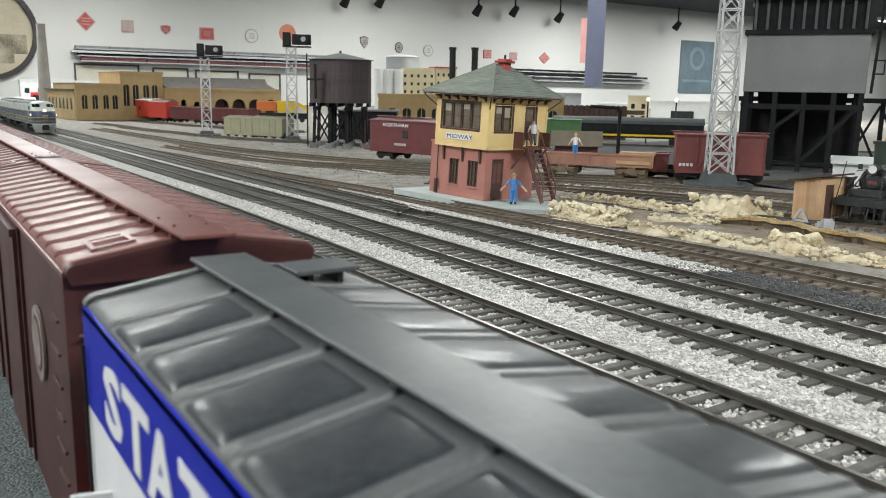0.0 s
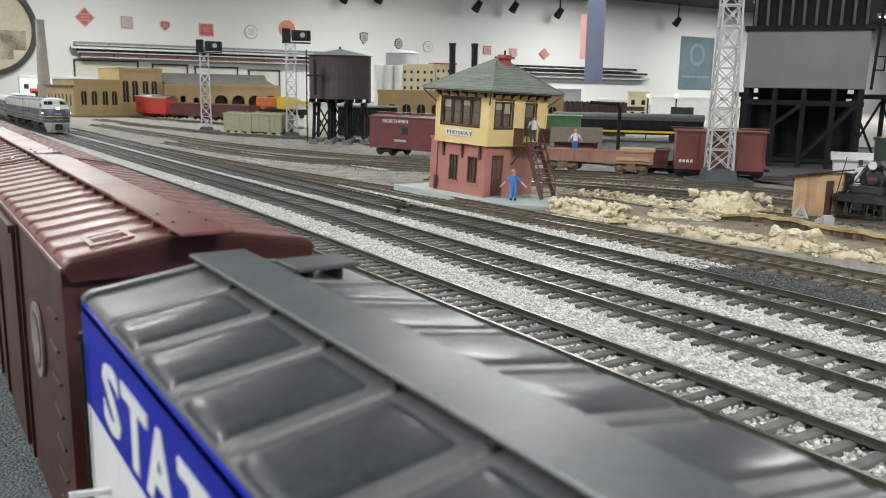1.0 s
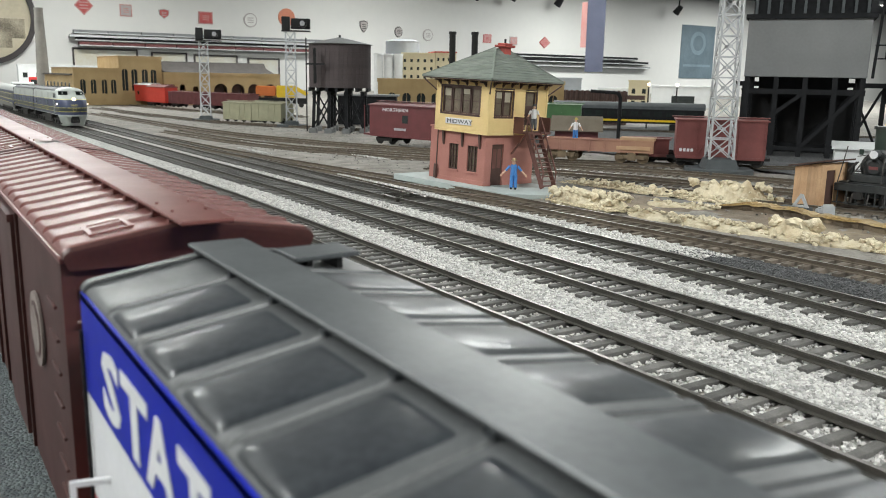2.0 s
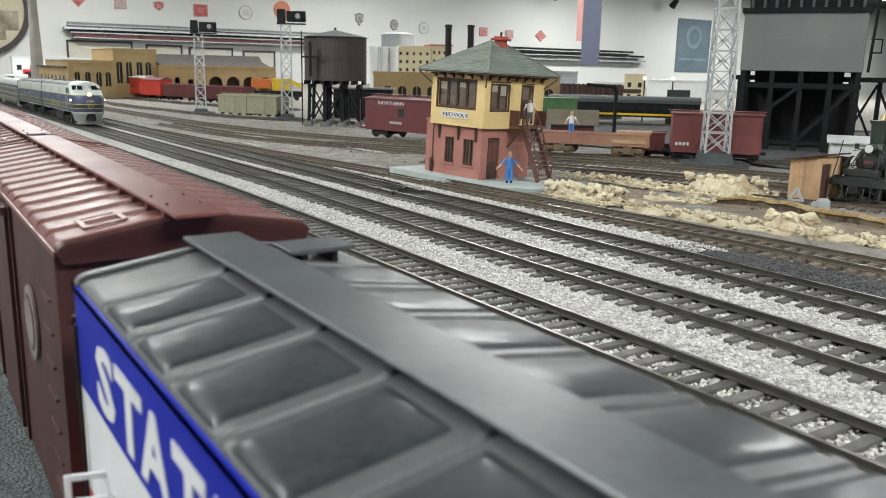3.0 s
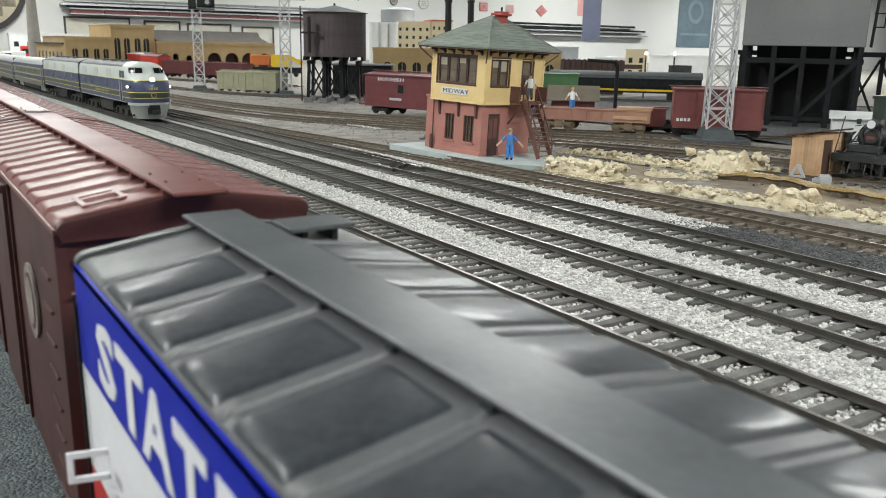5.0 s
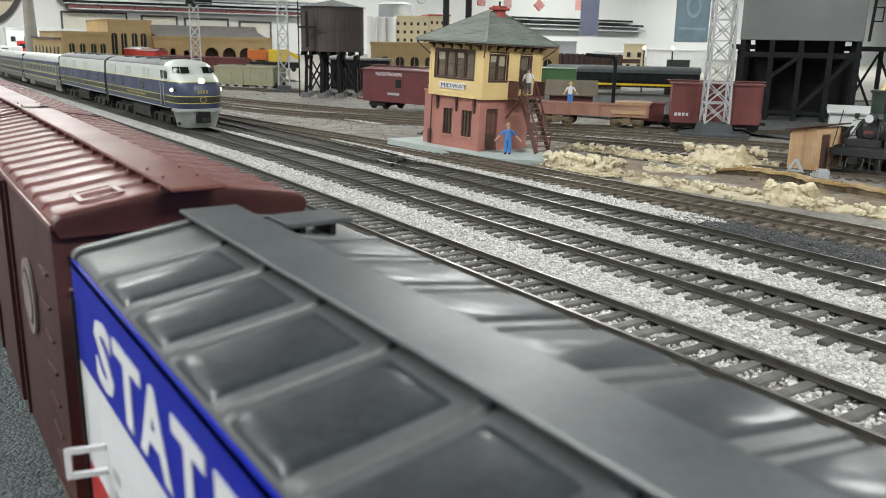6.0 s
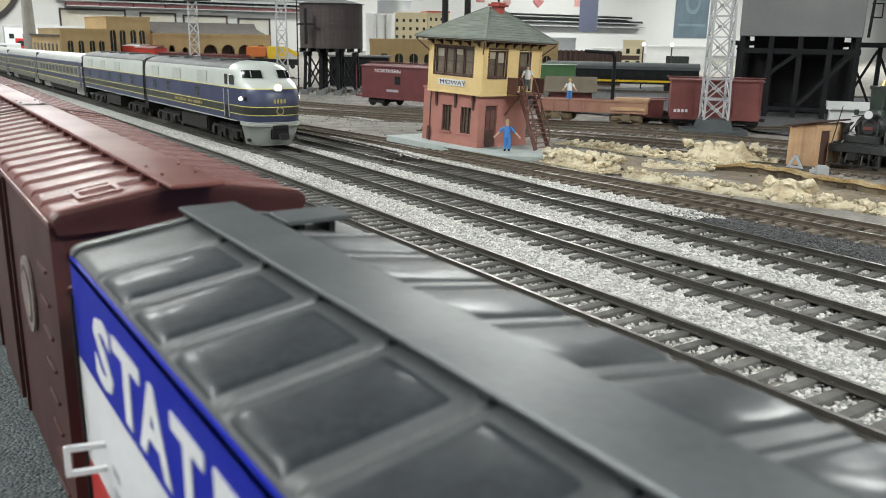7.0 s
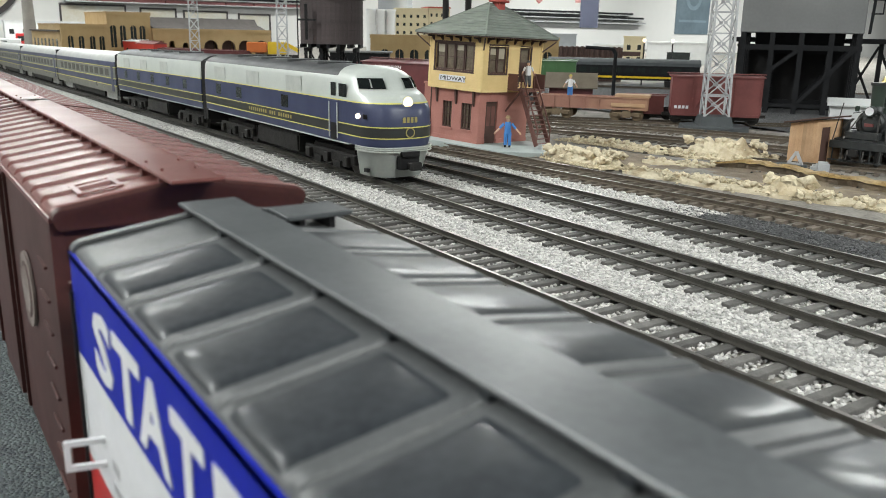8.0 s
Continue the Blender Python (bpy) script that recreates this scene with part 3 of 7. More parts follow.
# ---- passenger train ----
M["loco_blue"] = mat("dark_blue_enamel", (0.043, 0.053, 0.11), (0.034, 0.042, 0.092), 0.42, 0, 0.8, 0, coat=0.05)
M["loco_grey"] = mat("light_grey_enamel", (0.50, 0.53, 0.50), (0.44, 0.47, 0.445), 0.35, 0, 0.8, 0, coat=0.2)
M["loco_black"] = mat("charcoal_band", (0.035, 0.038, 0.036), (0.028, 0.03, 0.029), 0.4, 0, 1, 0)
M["yellow_line"] = mat("yellow_line", (0.66, 0.62, 0.16), (0.6, 0.55, 0.13), 0.45, 0, 1, 0)
M["roof_dark"] = mat("sooty_roof", (0.05, 0.052, 0.055), (0.03, 0.031, 0.033), 0.55, 0, 0.9, 0.01)
M["window_dark"] = mat("dark_glazing", (0.03, 0.036, 0.035), (0.018, 0.022, 0.022), 0.12, 0, 1, 0)
M["running_gear"] = mat("greasy_running_gear", (0.02, 0.019, 0.018), (0.01, 0.0095, 0.009), 0.5, 0.2, 3, 0.01)
M["headlight"] = mat("lit_headlight", (1.0, 0.80, 0.42), (1.0, 0.80, 0.42), 0.3, 0, 1, 0, glow=2.6)
M["marker"] = mat("lit_marker", (1.0, 0.82, 0.62), (1.0, 0.82, 0.62), 0.3, 0, 1, 0, glow=2.2)
M["gold"] = mat("gold_lettering", (0.36, 0.31, 0.11), (0.30, 0.25, 0.085), 0.5, 0, 1, 0)
M["grille_grey"] = mat("grey_air_grille", (0.44, 0.46, 0.435), (0.37, 0.39, 0.37), 0.5, 0, 3, 0.004)
M["silver"] = mat("silver_grey_truck", (0.36, 0.36, 0.35), (0.24, 0.24, 0.235), 0.5, 0.1, 2, 0.01)
M["coach_grey"] = mat("coach_window_band", (0.15, 0.15, 0.132), (0.115, 0.115, 0.1), 0.3, 0, 0.8, 0, coat=0.2)
M["coach_glass"] = mat("coach_glazing", (0.085, 0.085, 0.074), (0.055, 0.055, 0.048), 0.5, 0, 1, 0)
M["coach_roof"] = mat("pale_coach_roof", (0.46, 0.47, 0.46), (0.38, 0.39, 0.38), 0.4, 0, 0.8, 0)

SILL = 1.5
# height, half width, how far the nose lies back, colour of the band that starts there
LEVELS = [(SILL, 1.46, 0.10, 0), (1.81, 1.49, 0.03, 1), (1.85, 1.49, 0.02, 2), (2.22, 1.5, 0.0, 1), (2.26, 1.5, 0.0, 0), (2.85, 1.5, 0.06, 0), (3.09, 1.5, 0.21, 1), (3.135, 1.5, 0.27, 3), (3.32, 1.49, 0.48, 3),
          (3.47, 1.48, 0.78, 3), (3.58, 1.47, 1.06, 3), (3.86, 1.44, 1.25, 3), (4.02, 1.38, 1.42, 4), (4.17, 1.22, 1.55, 4), (4.30, 0.94, 1.75, 4), (4.38, 0.55, 2.0, 4), (4.41, 0.0, 2.3, 4)]


def nose_point(z, th, out=0.0, ln=1.75):
    """A point of the nose's skin at height z and plan angle th (degrees from straight ahead)."""
    for (z0, w0, b0, _), (z1, w1, b1, _) in zip(LEVELS, LEVELS[1:]):
        if z0 <= z <= z1:
            f = (z - z0) / (z1 - z0)
            w, b = w0 + (w1 - w0) * f, b0 + (b1 - b0) * f
            break
    a = radians(th)
    c, s = abs(math.cos(a)) ** 0.72, math.copysign(abs(math.sin(a)) ** 0.85, a)
    return Vector((-b - ln + (ln + out) * c, (w + out) * s, z))


def car_body(length, cab):
    bm = bmesh.new()
    last = None
    angles = [-90, -78, -66, -54, -42, -30, -18, -6, 6, 18, 30, 42, 54, 66, 78, 90]
    for k, (z, w, back, _) in enumerate(LEVELS):
        w = max(w, 0.02)
        pts = [(-length, -w)] + [(-length + length * f, -w) for f in (0.25, 0.5, 0.7)]
        if cab:
            pts += [nose_point(z, a)[:2] for a in angles] if w > 0.05 else [(-back - 1.75 + 1.75 * abs(math.cos(radians(a))) ** 0.72, w * math.sin(radians(a))) for a in angles]
        else:
            pts += [(0, -w), (0, w)]
        pts += [(-length + length * f, w) for f in (0.7, 0.5, 0.25)] + [(-length, w)]
        ring = [bm.verts.new((x, y, z)) for x, y in pts]
        n = len(ring)
        if last:
            for i in range(n):
                j = (i + 1) % n
                f = bm.faces.new((last[i], last[j], ring[j], ring[i]))
                col = LEVELS[k - 1][3]
                f.material_index = 3 if cab and col == 4 and 4 <= i < 19 else col
        else:
            bm.faces.new(ring[::-1])
        last = ring
    bm.faces.new(last).material_index = 4
    return bm


LOCO_MATS = [M["loco_blue"], M["yellow_line"], M["loco_black"], M["loco_grey"], M["roof_dark"]]


def patch(z0, z1, a0, a1, out, n=5):
    """A plate that follows the nose, between two heights and two angles."""
    bm = bmesh.new()
    g = [[bm.verts.new(nose_point(z0 + (z1 - z0) * i / 3, a0 + (a1 - a0) * j / n, out)) for j in range(n + 1)] for i in range(4)]
    for i in range(3):
        for j in range(n):
            bm.faces.new((g[i][j], g[i][j + 1], g[i + 1][j + 1], g[i + 1][j]))
    bmesh.ops.solidify(bm, geom=list(bm.faces), thickness=0.03)
    return bm


def diesel_truck(car, x):
    t = part("truck", soften(BM((x - 2.3, x + 2.3, -1.15, -0.95, 0.55, 0.95), (x - 2.3, x + 2.3, 0.95, 1.15, 0.55, 0.95), (x - 1.9, x + 1.9, -0.9, 0.9, 0.5, 1.1)), 0.03, 1), M["running_gear"], car)
    for dx in (-1.75, 0, 1.75):
        for s in (-1, 1):
            part("wheel", cyl(bmesh.new(), (x + dx, s * 0.66, 0.66), (x + dx, s * 0.82, 0.66), 0.46, 18), M["steel"], t)
            part("axle_box", soften(BM((x + dx - 0.2, x + dx + 0.2, min(s * 1.12, s * 1.32), max(s * 1.12, s * 1.32), 0.46, 0.86)), 0.03, 1), M["running_gear"], t)
    for dx in (-0.9, 0.9):
        for s in (-1, 1):
            part("spring", BM((x + dx - 0.32, x + dx + 0.32, min(s * 1.1, s * 1.25), max(s * 1.1, s * 1.25), 0.36, 0.62)), M["running_gear"], t)


def diesel(cab, label):
    L = 19.05 if cab else 19.6
    car = thing("diesel_locomotive", put(0, 16.3, 0), label, "locomotive", "passenger train")
    part("body", car_body(L, cab), LOCO_MATS, car, smooth=35)
    front = -4.6 if cab else -3.4
    diesel_truck(car, front)
    diesel_truck(car, -L + 3.6)
    part("fuel_tank", soften(BM((-L / 2 - 2.6, -L / 2 + 2.2, -1.3, 1.3, 0.5, 1.3)), 0.08, 2), M["running_gear"], car)
    part("skirt", BM((-L + 0.2, -2.2 if cab else -0.2, -1.47, 1.47, SILL - 0.06, SILL - 0.01)), M["loco_grey"], car)
    # Diaphragms widened in black: the dark of the gap is put in their shape.
    if not cab:
        part("diaphragm", BM((0.0, 0.35, -1.43, 1.43, 0.9, 4.05)), M["black"], car)
    part("diaphragm", BM((-L - 0.38, -L, -1.43, 1.43, 0.9, 4.05)), M["black"], car)
    # side windows, door, grilles
    for s in (-1, 1):
        a, b = (-1.512, -1.49) if s < 0 else (1.49, 1.512)
        for x in ([-8.2, -13.9, -16.9] if cab else [-3.0, -6.5, -10, -13.5, -17]):
            part("window", BM((x - 0.36, x + 0.36, a, b, 2.42, 2.95)), M["window_dark"], car)
        for x in [-7.2, -12.0, -16.6]:
            part("grille", BM((x - 0.8, x + 0.8, a, b, 3.18, 3.82)), M["grille_grey"], car)
        if cab:
            part("cab_door", BM((-3.65, -3.05, a * 1.004, b * 1.004, 1.52, 3.06)), M["loco_blue"], car)
            part("door_step", BM((-3.6, -3.1, a * 1.01, b * 1.01, 1.52, 2.2)), M["black"], car)
            part("cab_window", BM((-3.58, -3.18, a, b, 3.24, 3.76)), M["window_dark"], car)
            w = part("cab_window", soften(BM((-2.9, -2.25, a, b, 3.24, 3.74)), 0.008, 1), M["window_dark"], car)
            for x in (-3.7, -3.0):
                part("grab_rail", cyl(bmesh.new(), (x, s * 1.54, 1.6), (x, s * 1.54, 3.0), 0.025, 6), M["loco_grey"], car)
    # roof gear
    for x in (-6.2, -9.4, -12.6, -15.8):
        part("roof_fan", cyl(bmesh.new(), (x, 0, 4.34), (x, 0, 4.46), 0.75, 20), M["roof_dark"], car)
    part("roof_hatch", soften(BM((-14.9, -7.0, -0.42, 0.42, 4.3, 4.42)), 0.03, 1), M["roof_dark"], car)
    if cab:
        for a0, a1 in ((-57, -11), (11, 57)):
            w = part("windshield", patch(3.575, 4.015, a0, a1, 0.03, 8), M["loco_grey"], car)
            part("pane", patch(3.605, 3.985, a0 + 2, a1 - 2, 0.045, 8), M["window_dark"], w)
            part("wiper_post", patch(3.645, 3.955, (a0 + a1) / 2 - 1.2, (a0 + a1) / 2 + 1.2, 0.055, 2), M["loco_grey"], w)
        c = nose_point(3.16, 0)
        hl = part("headlight", cyl(bmesh.new(), (c.x - 0.35, 0, 3.16), (c.x + 0.10, 0, 3.16), 0.24, 20), M["loco_grey"], car)
        part("lens", cyl(bmesh.new(), (c.x + 0.095, 0, 3.16), (c.x + 0.13, 0, 3.16), 0.19, 20), M["headlight"], hl, "glowing warm headlight lens")
        for s in (-1, 1):
            q = nose_point(2.62, s * 80)
            part("marker_light", cyl(bmesh.new(), (q.x - 0.1, q.y - s * 0.05, 2.62), (q.x + 0.06, q.y + s * 0.08, 2.62), 0.1, 14), M["marker"], car, "lit white marker lamp")
            part("number_box", patch(2.53, 2.70, s * 64, s * 72, 0.02, 2), M["black"], car)
        bars = bmesh.new()
        for k, dy in enumerate((-0.26, -0.09, 0.08, 0.25)):
            box(bars, 0.0, 0.02, dy - 0.055, dy + 0.055, 2.42, 2.62)
        for v in bars.verts:
            v.co.x += nose_point(2.5, 0).x
        part("nose_lettering", bars, M["gold"], car, "gold bars of nose lettering")
        q = nose_point(2.05, 0)
        part("nose_emblem", cyl(bmesh.new(), (q.x - 0.05, 0, 2.05), (q.x + 0.015, 0, 2.05), 0.2, 20), M["gold"], car, "round gold nose emblem")
        part("emblem_core", cyl(bmesh.new(), (q.x - 0.05, 0, 2.05), (q.x + 0.022, 0, 2.05), 0.15, 20), M["loco_black"], car)
        for s in (-1, 1):
            for k in range(20):
                x = -12.6 + k * 0.26
                if k in (9, 13):
                    continue
                part("side_lettering", BM((x, x + 0.15, s * 1.503 - 0.004, s * 1.503 + 0.004, 1.96, 2.12)), M["gold"], car)
        # pilot: pale apron under the nose
        bm = bmesh.new()
        rows = []
        for z, w, back in ((0.32, 1.12, 0.42), (0.85, 1.26, 0.30), (1.46, 1.42, 0.16)):
            rows.append([bm.verts.new((-back - 1.5 + 1.5 * abs(math.cos(radians(a))) ** 0.6, w * math.copysign(abs(math.sin(radians(a))) ** 0.7, a), z)) for a in range(-90, 91, 12)])
        for a, b in zip(rows, rows[1:]):
            for i in range(len(a) - 1):
                bm.faces.new((a[i], a[i + 1], b[i + 1], b[i]))
        bmesh.ops.solidify(bm, geom=list(bm.faces), thickness=0.08)
        pilot = part("pilot", bm, M["loco_grey"], car, "pale grey pilot apron")
        for k in range(3):
            bm = bmesh.new()
            z = 1.33 + k * 0.075
            ring = [Vector((-0.14 - 1.5 + 1.55 * abs(math.cos(radians(a))) ** 0.6, 1.47 * math.copysign(abs(math.sin(radians(a))) ** 0.7, a), z)) for a in range(-90, 91, 12)]
            for p, q in zip(ring, ring[1:]):
                beam(bm, p, q, 0.03, 0.045)
            part("trim_band", bm, M["loco_grey"], pilot)
        for s in (-1, 1):
            part("step_slot", BM((-1.25, -1.0, min(s * 1.18, s * 1.3), max(s * 1.18, s * 1.3), 0.5, 0.64)), M["black"], pilot)
        part("coupler_pocket", BM((-0.30, -0.02, -0.42, 0.42, 0.66, 1.16)), M["black"], car)
        part("coupler", soften(BM((-0.05, 0.42, -0.13, 0.13, 0.72, 0.92), (0.25, 0.5, -0.24, 0.24, 0.68, 0.98)), 0.04, 1), M["running_gear"], car)
        part("uncoupling_box", BM((-0.12, 0.10, -0.36, 0.36, 1.16, 1.34)), M["black"], car)
    return car


def coach(label):
    L = 24.6
    car = thing("passenger_coach", put(0, 16.3, 0), label, "passenger coach", "passenger train")
    bm = bmesh.new()
    lv = [(1.05, 1.46, 0), (1.62, 1.49, 1), (1.68, 1.49, 2), (2.15, 1.5, 1), (2.21, 1.5, 3), (3.0, 1.5, 1), (3.05, 1.5, 2), (3.42, 1.48, 4), (3.7, 1.38, 4), (3.95, 1.1, 4), (4.08, 0.7, 4), (4.13, 0.05, 4)]
    last = None
    for k, (z, w, c) in enumerate(lv):
        ring = [bm.verts.new(p) for p in ((-L, -w, z), (0, -w, z), (0, w, z), (-L, w, z))]
        if last:
            for i in range(4):
                f = bm.faces.new((last[i], last[(i + 1) % 4], ring[(i + 1) % 4], ring[i]))
                f.material_index = lv[k - 1][2]
        else:
            bm.faces.new(ring[::-1])
        last = ring
    bm.faces.new(last).material_index = 4
    part("body", bm, [M["coach_grey"], M["yellow_line"], M["loco_blue"], M["coach_grey"], M["coach_roof"]], car, smooth=35)
    for s in (-1, 1):
        a, b = (-1.51, -1.49) if s < 0 else (1.49, 1.51)
        for i in range(11):
            x = -2.8 - i * 1.9
            part("window", BM((x - 0.62, x + 0.62, a, b, 2.34, 2.86)), M["coach_glass"], car)
        part("door", BM((-1.4, -0.7, a, b, 1.2, 3.2)), M["loco_blue"], car)
    for x in (-3.4, -L + 3.4):
        t = part("truck", BM((x - 1.7, x + 1.7, -1.12, -0.9, 0.5, 0.95)), M["silver"], car)
        part("side_frame", BM((x - 1.7, x + 1.7, 0.9, 1.12, 0.5, 0.95)), M["silver"], t)
        for dx in (-1.2, 1.2):
            for s in (-1, 1):
                part("wheel", cyl(bmesh.new(), (x + dx, s * 0.66, 0.65), (x + dx, s * 0.82, 0.65), 0.45, 16), M["steel"], t)
    part("underbody", BM((-L + 6, -6, -1.1, 1.1, 0.55, 1.05)), M["running_gear"], car)
    # Full-width black ends put the dark of the coach gaps into the shape.
    for x in (-L - 0.22, 0.0):
        part("diaphragm", BM((x, x + 0.22, -1.43, 1.43, 0.9, 3.95)), M["black"], car)
    return car


TRAIN = [(diesel(True, "blue and grey streamlined diesel locomotive with lit headlight"), 0.0, 19.05),
         (diesel(False, "blue and grey cabless diesel locomotive unit"), 19.8, 19.6)]
c0 = coach("blue and grey passenger coach with yellow lines")
TRAIN.append((c0, 40.15, 24.6))
for k in range(1, 6):
    TRAIN.append((copy_thing(c0, put(0, 16.3, 0)), 40.15 + k * 25.1, 24.6))


# ---- signal tower ----
M["brick"] = mat("dusty_brick_paint", (0.42, 0.19, 0.155), (0.33, 0.14, 0.115), 0.85, 0, 1.0, 0.02, 16, spot=((0.4, 0.2, 0.16), 0.4))
M["siding"] = mat("yellow_siding_paint", (0.76, 0.58, 0.28), (0.66, 0.49, 0.22), 0.7, 0, 1.0, 0.008, 14)
M["trim_brown"] = mat("dark_brown_trim", (0.085, 0.045, 0.035), (0.06, 0.032, 0.026), 0.6, 0, 2, 0)
M["slate"] = mat("grey_green_shingle", (0.22, 0.245, 0.215), (0.16, 0.18, 0.16), 0.85, 0, 1.2, 0.03, 10, spot=((0.28, 0.29, 0.26), 0.4), vary=0.1)
M["platform"] = mat("pale_blue_grey_platform", (0.42, 0.47, 0.46), (0.34, 0.385, 0.38), 0.75, 0, 1.0, 0.01, 12)
M["chimney_red"] = mat("chimney_red", (0.42, 0.08, 0.06), (0.33, 0.06, 0.05), 0.7, 0, 2, 0.02)
M["stair_brown"] = mat("brown_stair_paint", (0.17, 0.075, 0.06), (0.12, 0.055, 0.045), 0.65, 0, 2, 0)
# Opaque pane colour stands in for the lit tan room behind the glass.
M["glass"] = mat("lit_room_pane", (0.20, 0.165, 0.12), (0.10, 0.082, 0.062), 0.08, 0, 1, 0)
M["blind"] = mat("pale_window_blind", (0.42, 0.38, 0.29), (0.35, 0.31, 0.24), 0.8, 0, 2, 0)

TX, TY = -34.32, 25.08
TW, TD = 3.75, 4.7    # width along the track, depth
tower = thing("signal_tower", put(TX, TY, 0.0, 11.0, -1.6, 1.6) @ Matrix.Diagonal((0.97, 0.94, 1, 1)), "two-storey signal tower, brick below and yellow siding above", "signal tower")
# local axes: x along the face from -TW to 0, y into the building from 0 to TD
G0, F1, EV = 0.2, 2.88, 5.54


def walled(name, x0, x1, y0, y1, z0, z1, openings, face, material, parent, t=0.16, label=""):
    """A wall in the plane y (face 'y') or x (face 'x') of thickness t with rectangular openings (a0, a1, z0, z1)."""
    bm = bmesh.new()
    u0, u1 = (x0, x1) if face == "y" else (y0, y1)
    cuts = sorted({u0, u1, *[o[0] for o in openings], *[o[1] for o in openings]})
    zs = sorted({z0, z1, *[o[2] for o in openings], *[o[3] for o in openings]})
    for a, b in zip(cuts, cuts[1:]):
        for c, d in zip(zs, zs[1:]):
            if any(o[0] <= (a + b) / 2 <= o[1] and o[2] <= (c + d) / 2 <= o[3] for o in openings):
                continue
            box(bm, *((a, b, y0, y1) if face == "y" else (x0, x1, a, b)), c, d)
    bmesh.ops.remove_doubles(bm, verts=bm.verts, dist=0.001)
    return part(name, bm, material, parent, label, smooth=0)


def sash(parent, face, u0, u1, z0, z1, at, nu, nz, blind=0.0, depth=0.1):
    """A window set into a wall: frame with glazing bars, panes a level deeper. at: coordinate of the outer face, sign of depth inward."""
    bm = bmesh.new()
    fw = 0.07

    def bar(a, b, c, d, off=0.0, th=0.06):
        lo, hi = sorted((at + depth * 0.35 + off, at + depth * 0.35 + off + math.copysign(th, depth)))
        box(bm, *((a, b, lo, hi) if face == "y" else (lo, hi, a, b)), c, d)
    bar(u0, u0 + fw, z0, z1), bar(u1 - fw, u1, z0, z1), bar(u0 + fw, u1 - fw, z0, z0 + fw), bar(u0 + fw, u1 - fw, z1 - fw, z1)
    for i in range(1, nu):
        u = u0 + (u1 - u0) * i / nu
        bar(u - 0.02, u + 0.02, z0 + fw, z1 - fw)
    for i in range(1, nz):
        z = z0 + (z1 - z0) * i / nz
        bar(u0 + fw, u1 - fw, z - 0.02, z + 0.02, 0.003 * (1 if depth > 0 else -1))
    w = part("window", bm, M["trim_brown"], parent, smooth=0)
    lo, hi = sorted((at + depth * 0.9, at + depth * 0.9 + math.copysign(0.01, depth)))
    part("pane", BM((u0, u1, lo, hi, z0, z1) if face == "y" else (lo, hi, u0, u1, z0, z1)), M["glass"], w)
    if blind:
        lo, hi = sorted((at + depth * 0.78, at + depth * 0.8))
        part("blind", BM((u0 + fw, u1 - fw, lo, hi, z1 - (z1 - z0) * blind, z1 - fw) if face == "y" else (lo, hi, u0 + fw, u1 - fw, z1 - (z1 - z0) * blind, z1 - fw)), M["blind"], w)
    return w


# ground floor, brick
gw = [(-2.75, -2.05, 0.85, 2.25), (-1.35, -0.6, 0.85, 2.25)]
walled("brick_wall", -TW + 0.15, -0.05, 0.0, 0.16, G0, F1, gw, "y", M["brick"], tower, label="dusty red brick wall with two windows")
walled("brick_wall", -0.22, -0.05, 0.16, TD - 0.6, G0, F1, [(0.55, 1.5, G0, 2.35)], "x", M["brick"], tower)
part("brick_wall", BM((-TW + 0.15, -TW + 0.3, 0.16, TD - 0.6, G0, F1), (-TW + 0.3, -0.22, TD - 0.76, TD - 0.6, G0, F1)), M["brick"], tower)
for u0, u1, z0, z1 in gw:
    sash(tower, "y", u0, u1, z0, z1, 0.0, 3, 4, depth=0.14)
    bm = bmesh.new()
    arch = [(u0 - 0.06, z1 - 0.05)] + [((u0 + u1) / 2 - math.cos(math.pi * i / 8) * (u1 - u0 + 0.12) / 2, z1 - 0.05 + 0.18 * math.sin(math.pi * i / 8)) for i in range(9)] + [(u1 + 0.06, z1 - 0.05)]
    prism(bm, arch[1:-1], -0.03, 0.02, "y")
    part("window_arch", bm, M["brick"], tower)
    part("window_sill", BM((u0 - 0.08, u1 + 0.08, -0.07, 0.02, z0 - 0.09, z0)), M["brick"], tower)
dr = part("door", BM((-0.19, -0.13, 0.57, 1.48, G0, 2.33)), M["trim_brown"], tower, "dark brown ground floor door")
part("panel", BM((-0.135, -0.12, 0.7, 1.0, 1.1, 2.1), (-0.135, -0.12, 1.08, 1.38, 1.1, 2.1)), M["stair_brown"], dr)
part("baseboard", BM((-TW + 0.1, 0.0, -0.04, -0.001, G0, G0 + 0.22), (-0.049, -0.01, -0.04, 0.55, G0, G0 + 0.22), (-0.049, -0.01, 1.5, TD - 0.6, G0, G0 + 0.22)), M["brick"], tower)
# annex
part("annex", BM((-TW - 0.75, -TW + 0.15, 0.25, TD - 1.2, G0, 2.95)), M["brick"], tower, "low brick chimney annex")
part("annex_cap", BM((-TW - 0.8, -TW + 0.15, 0.2, TD - 1.2, 2.95, 3.05)), M["brick"], tower)
part("downpipe", cyl(bmesh.new(), (-TW + 0.1, -0.05, 0.2), (-TW + 0.1, -0.05, F1 + 0.2), 0.035, 8), M["trim_brown"], tower)
part("lever_box", soften(BM((-TW + 0.02, -TW + 0.18, -0.2, -0.02, 0.25, 1.0)), 0.02, 1), M["trim_brown"], tower)
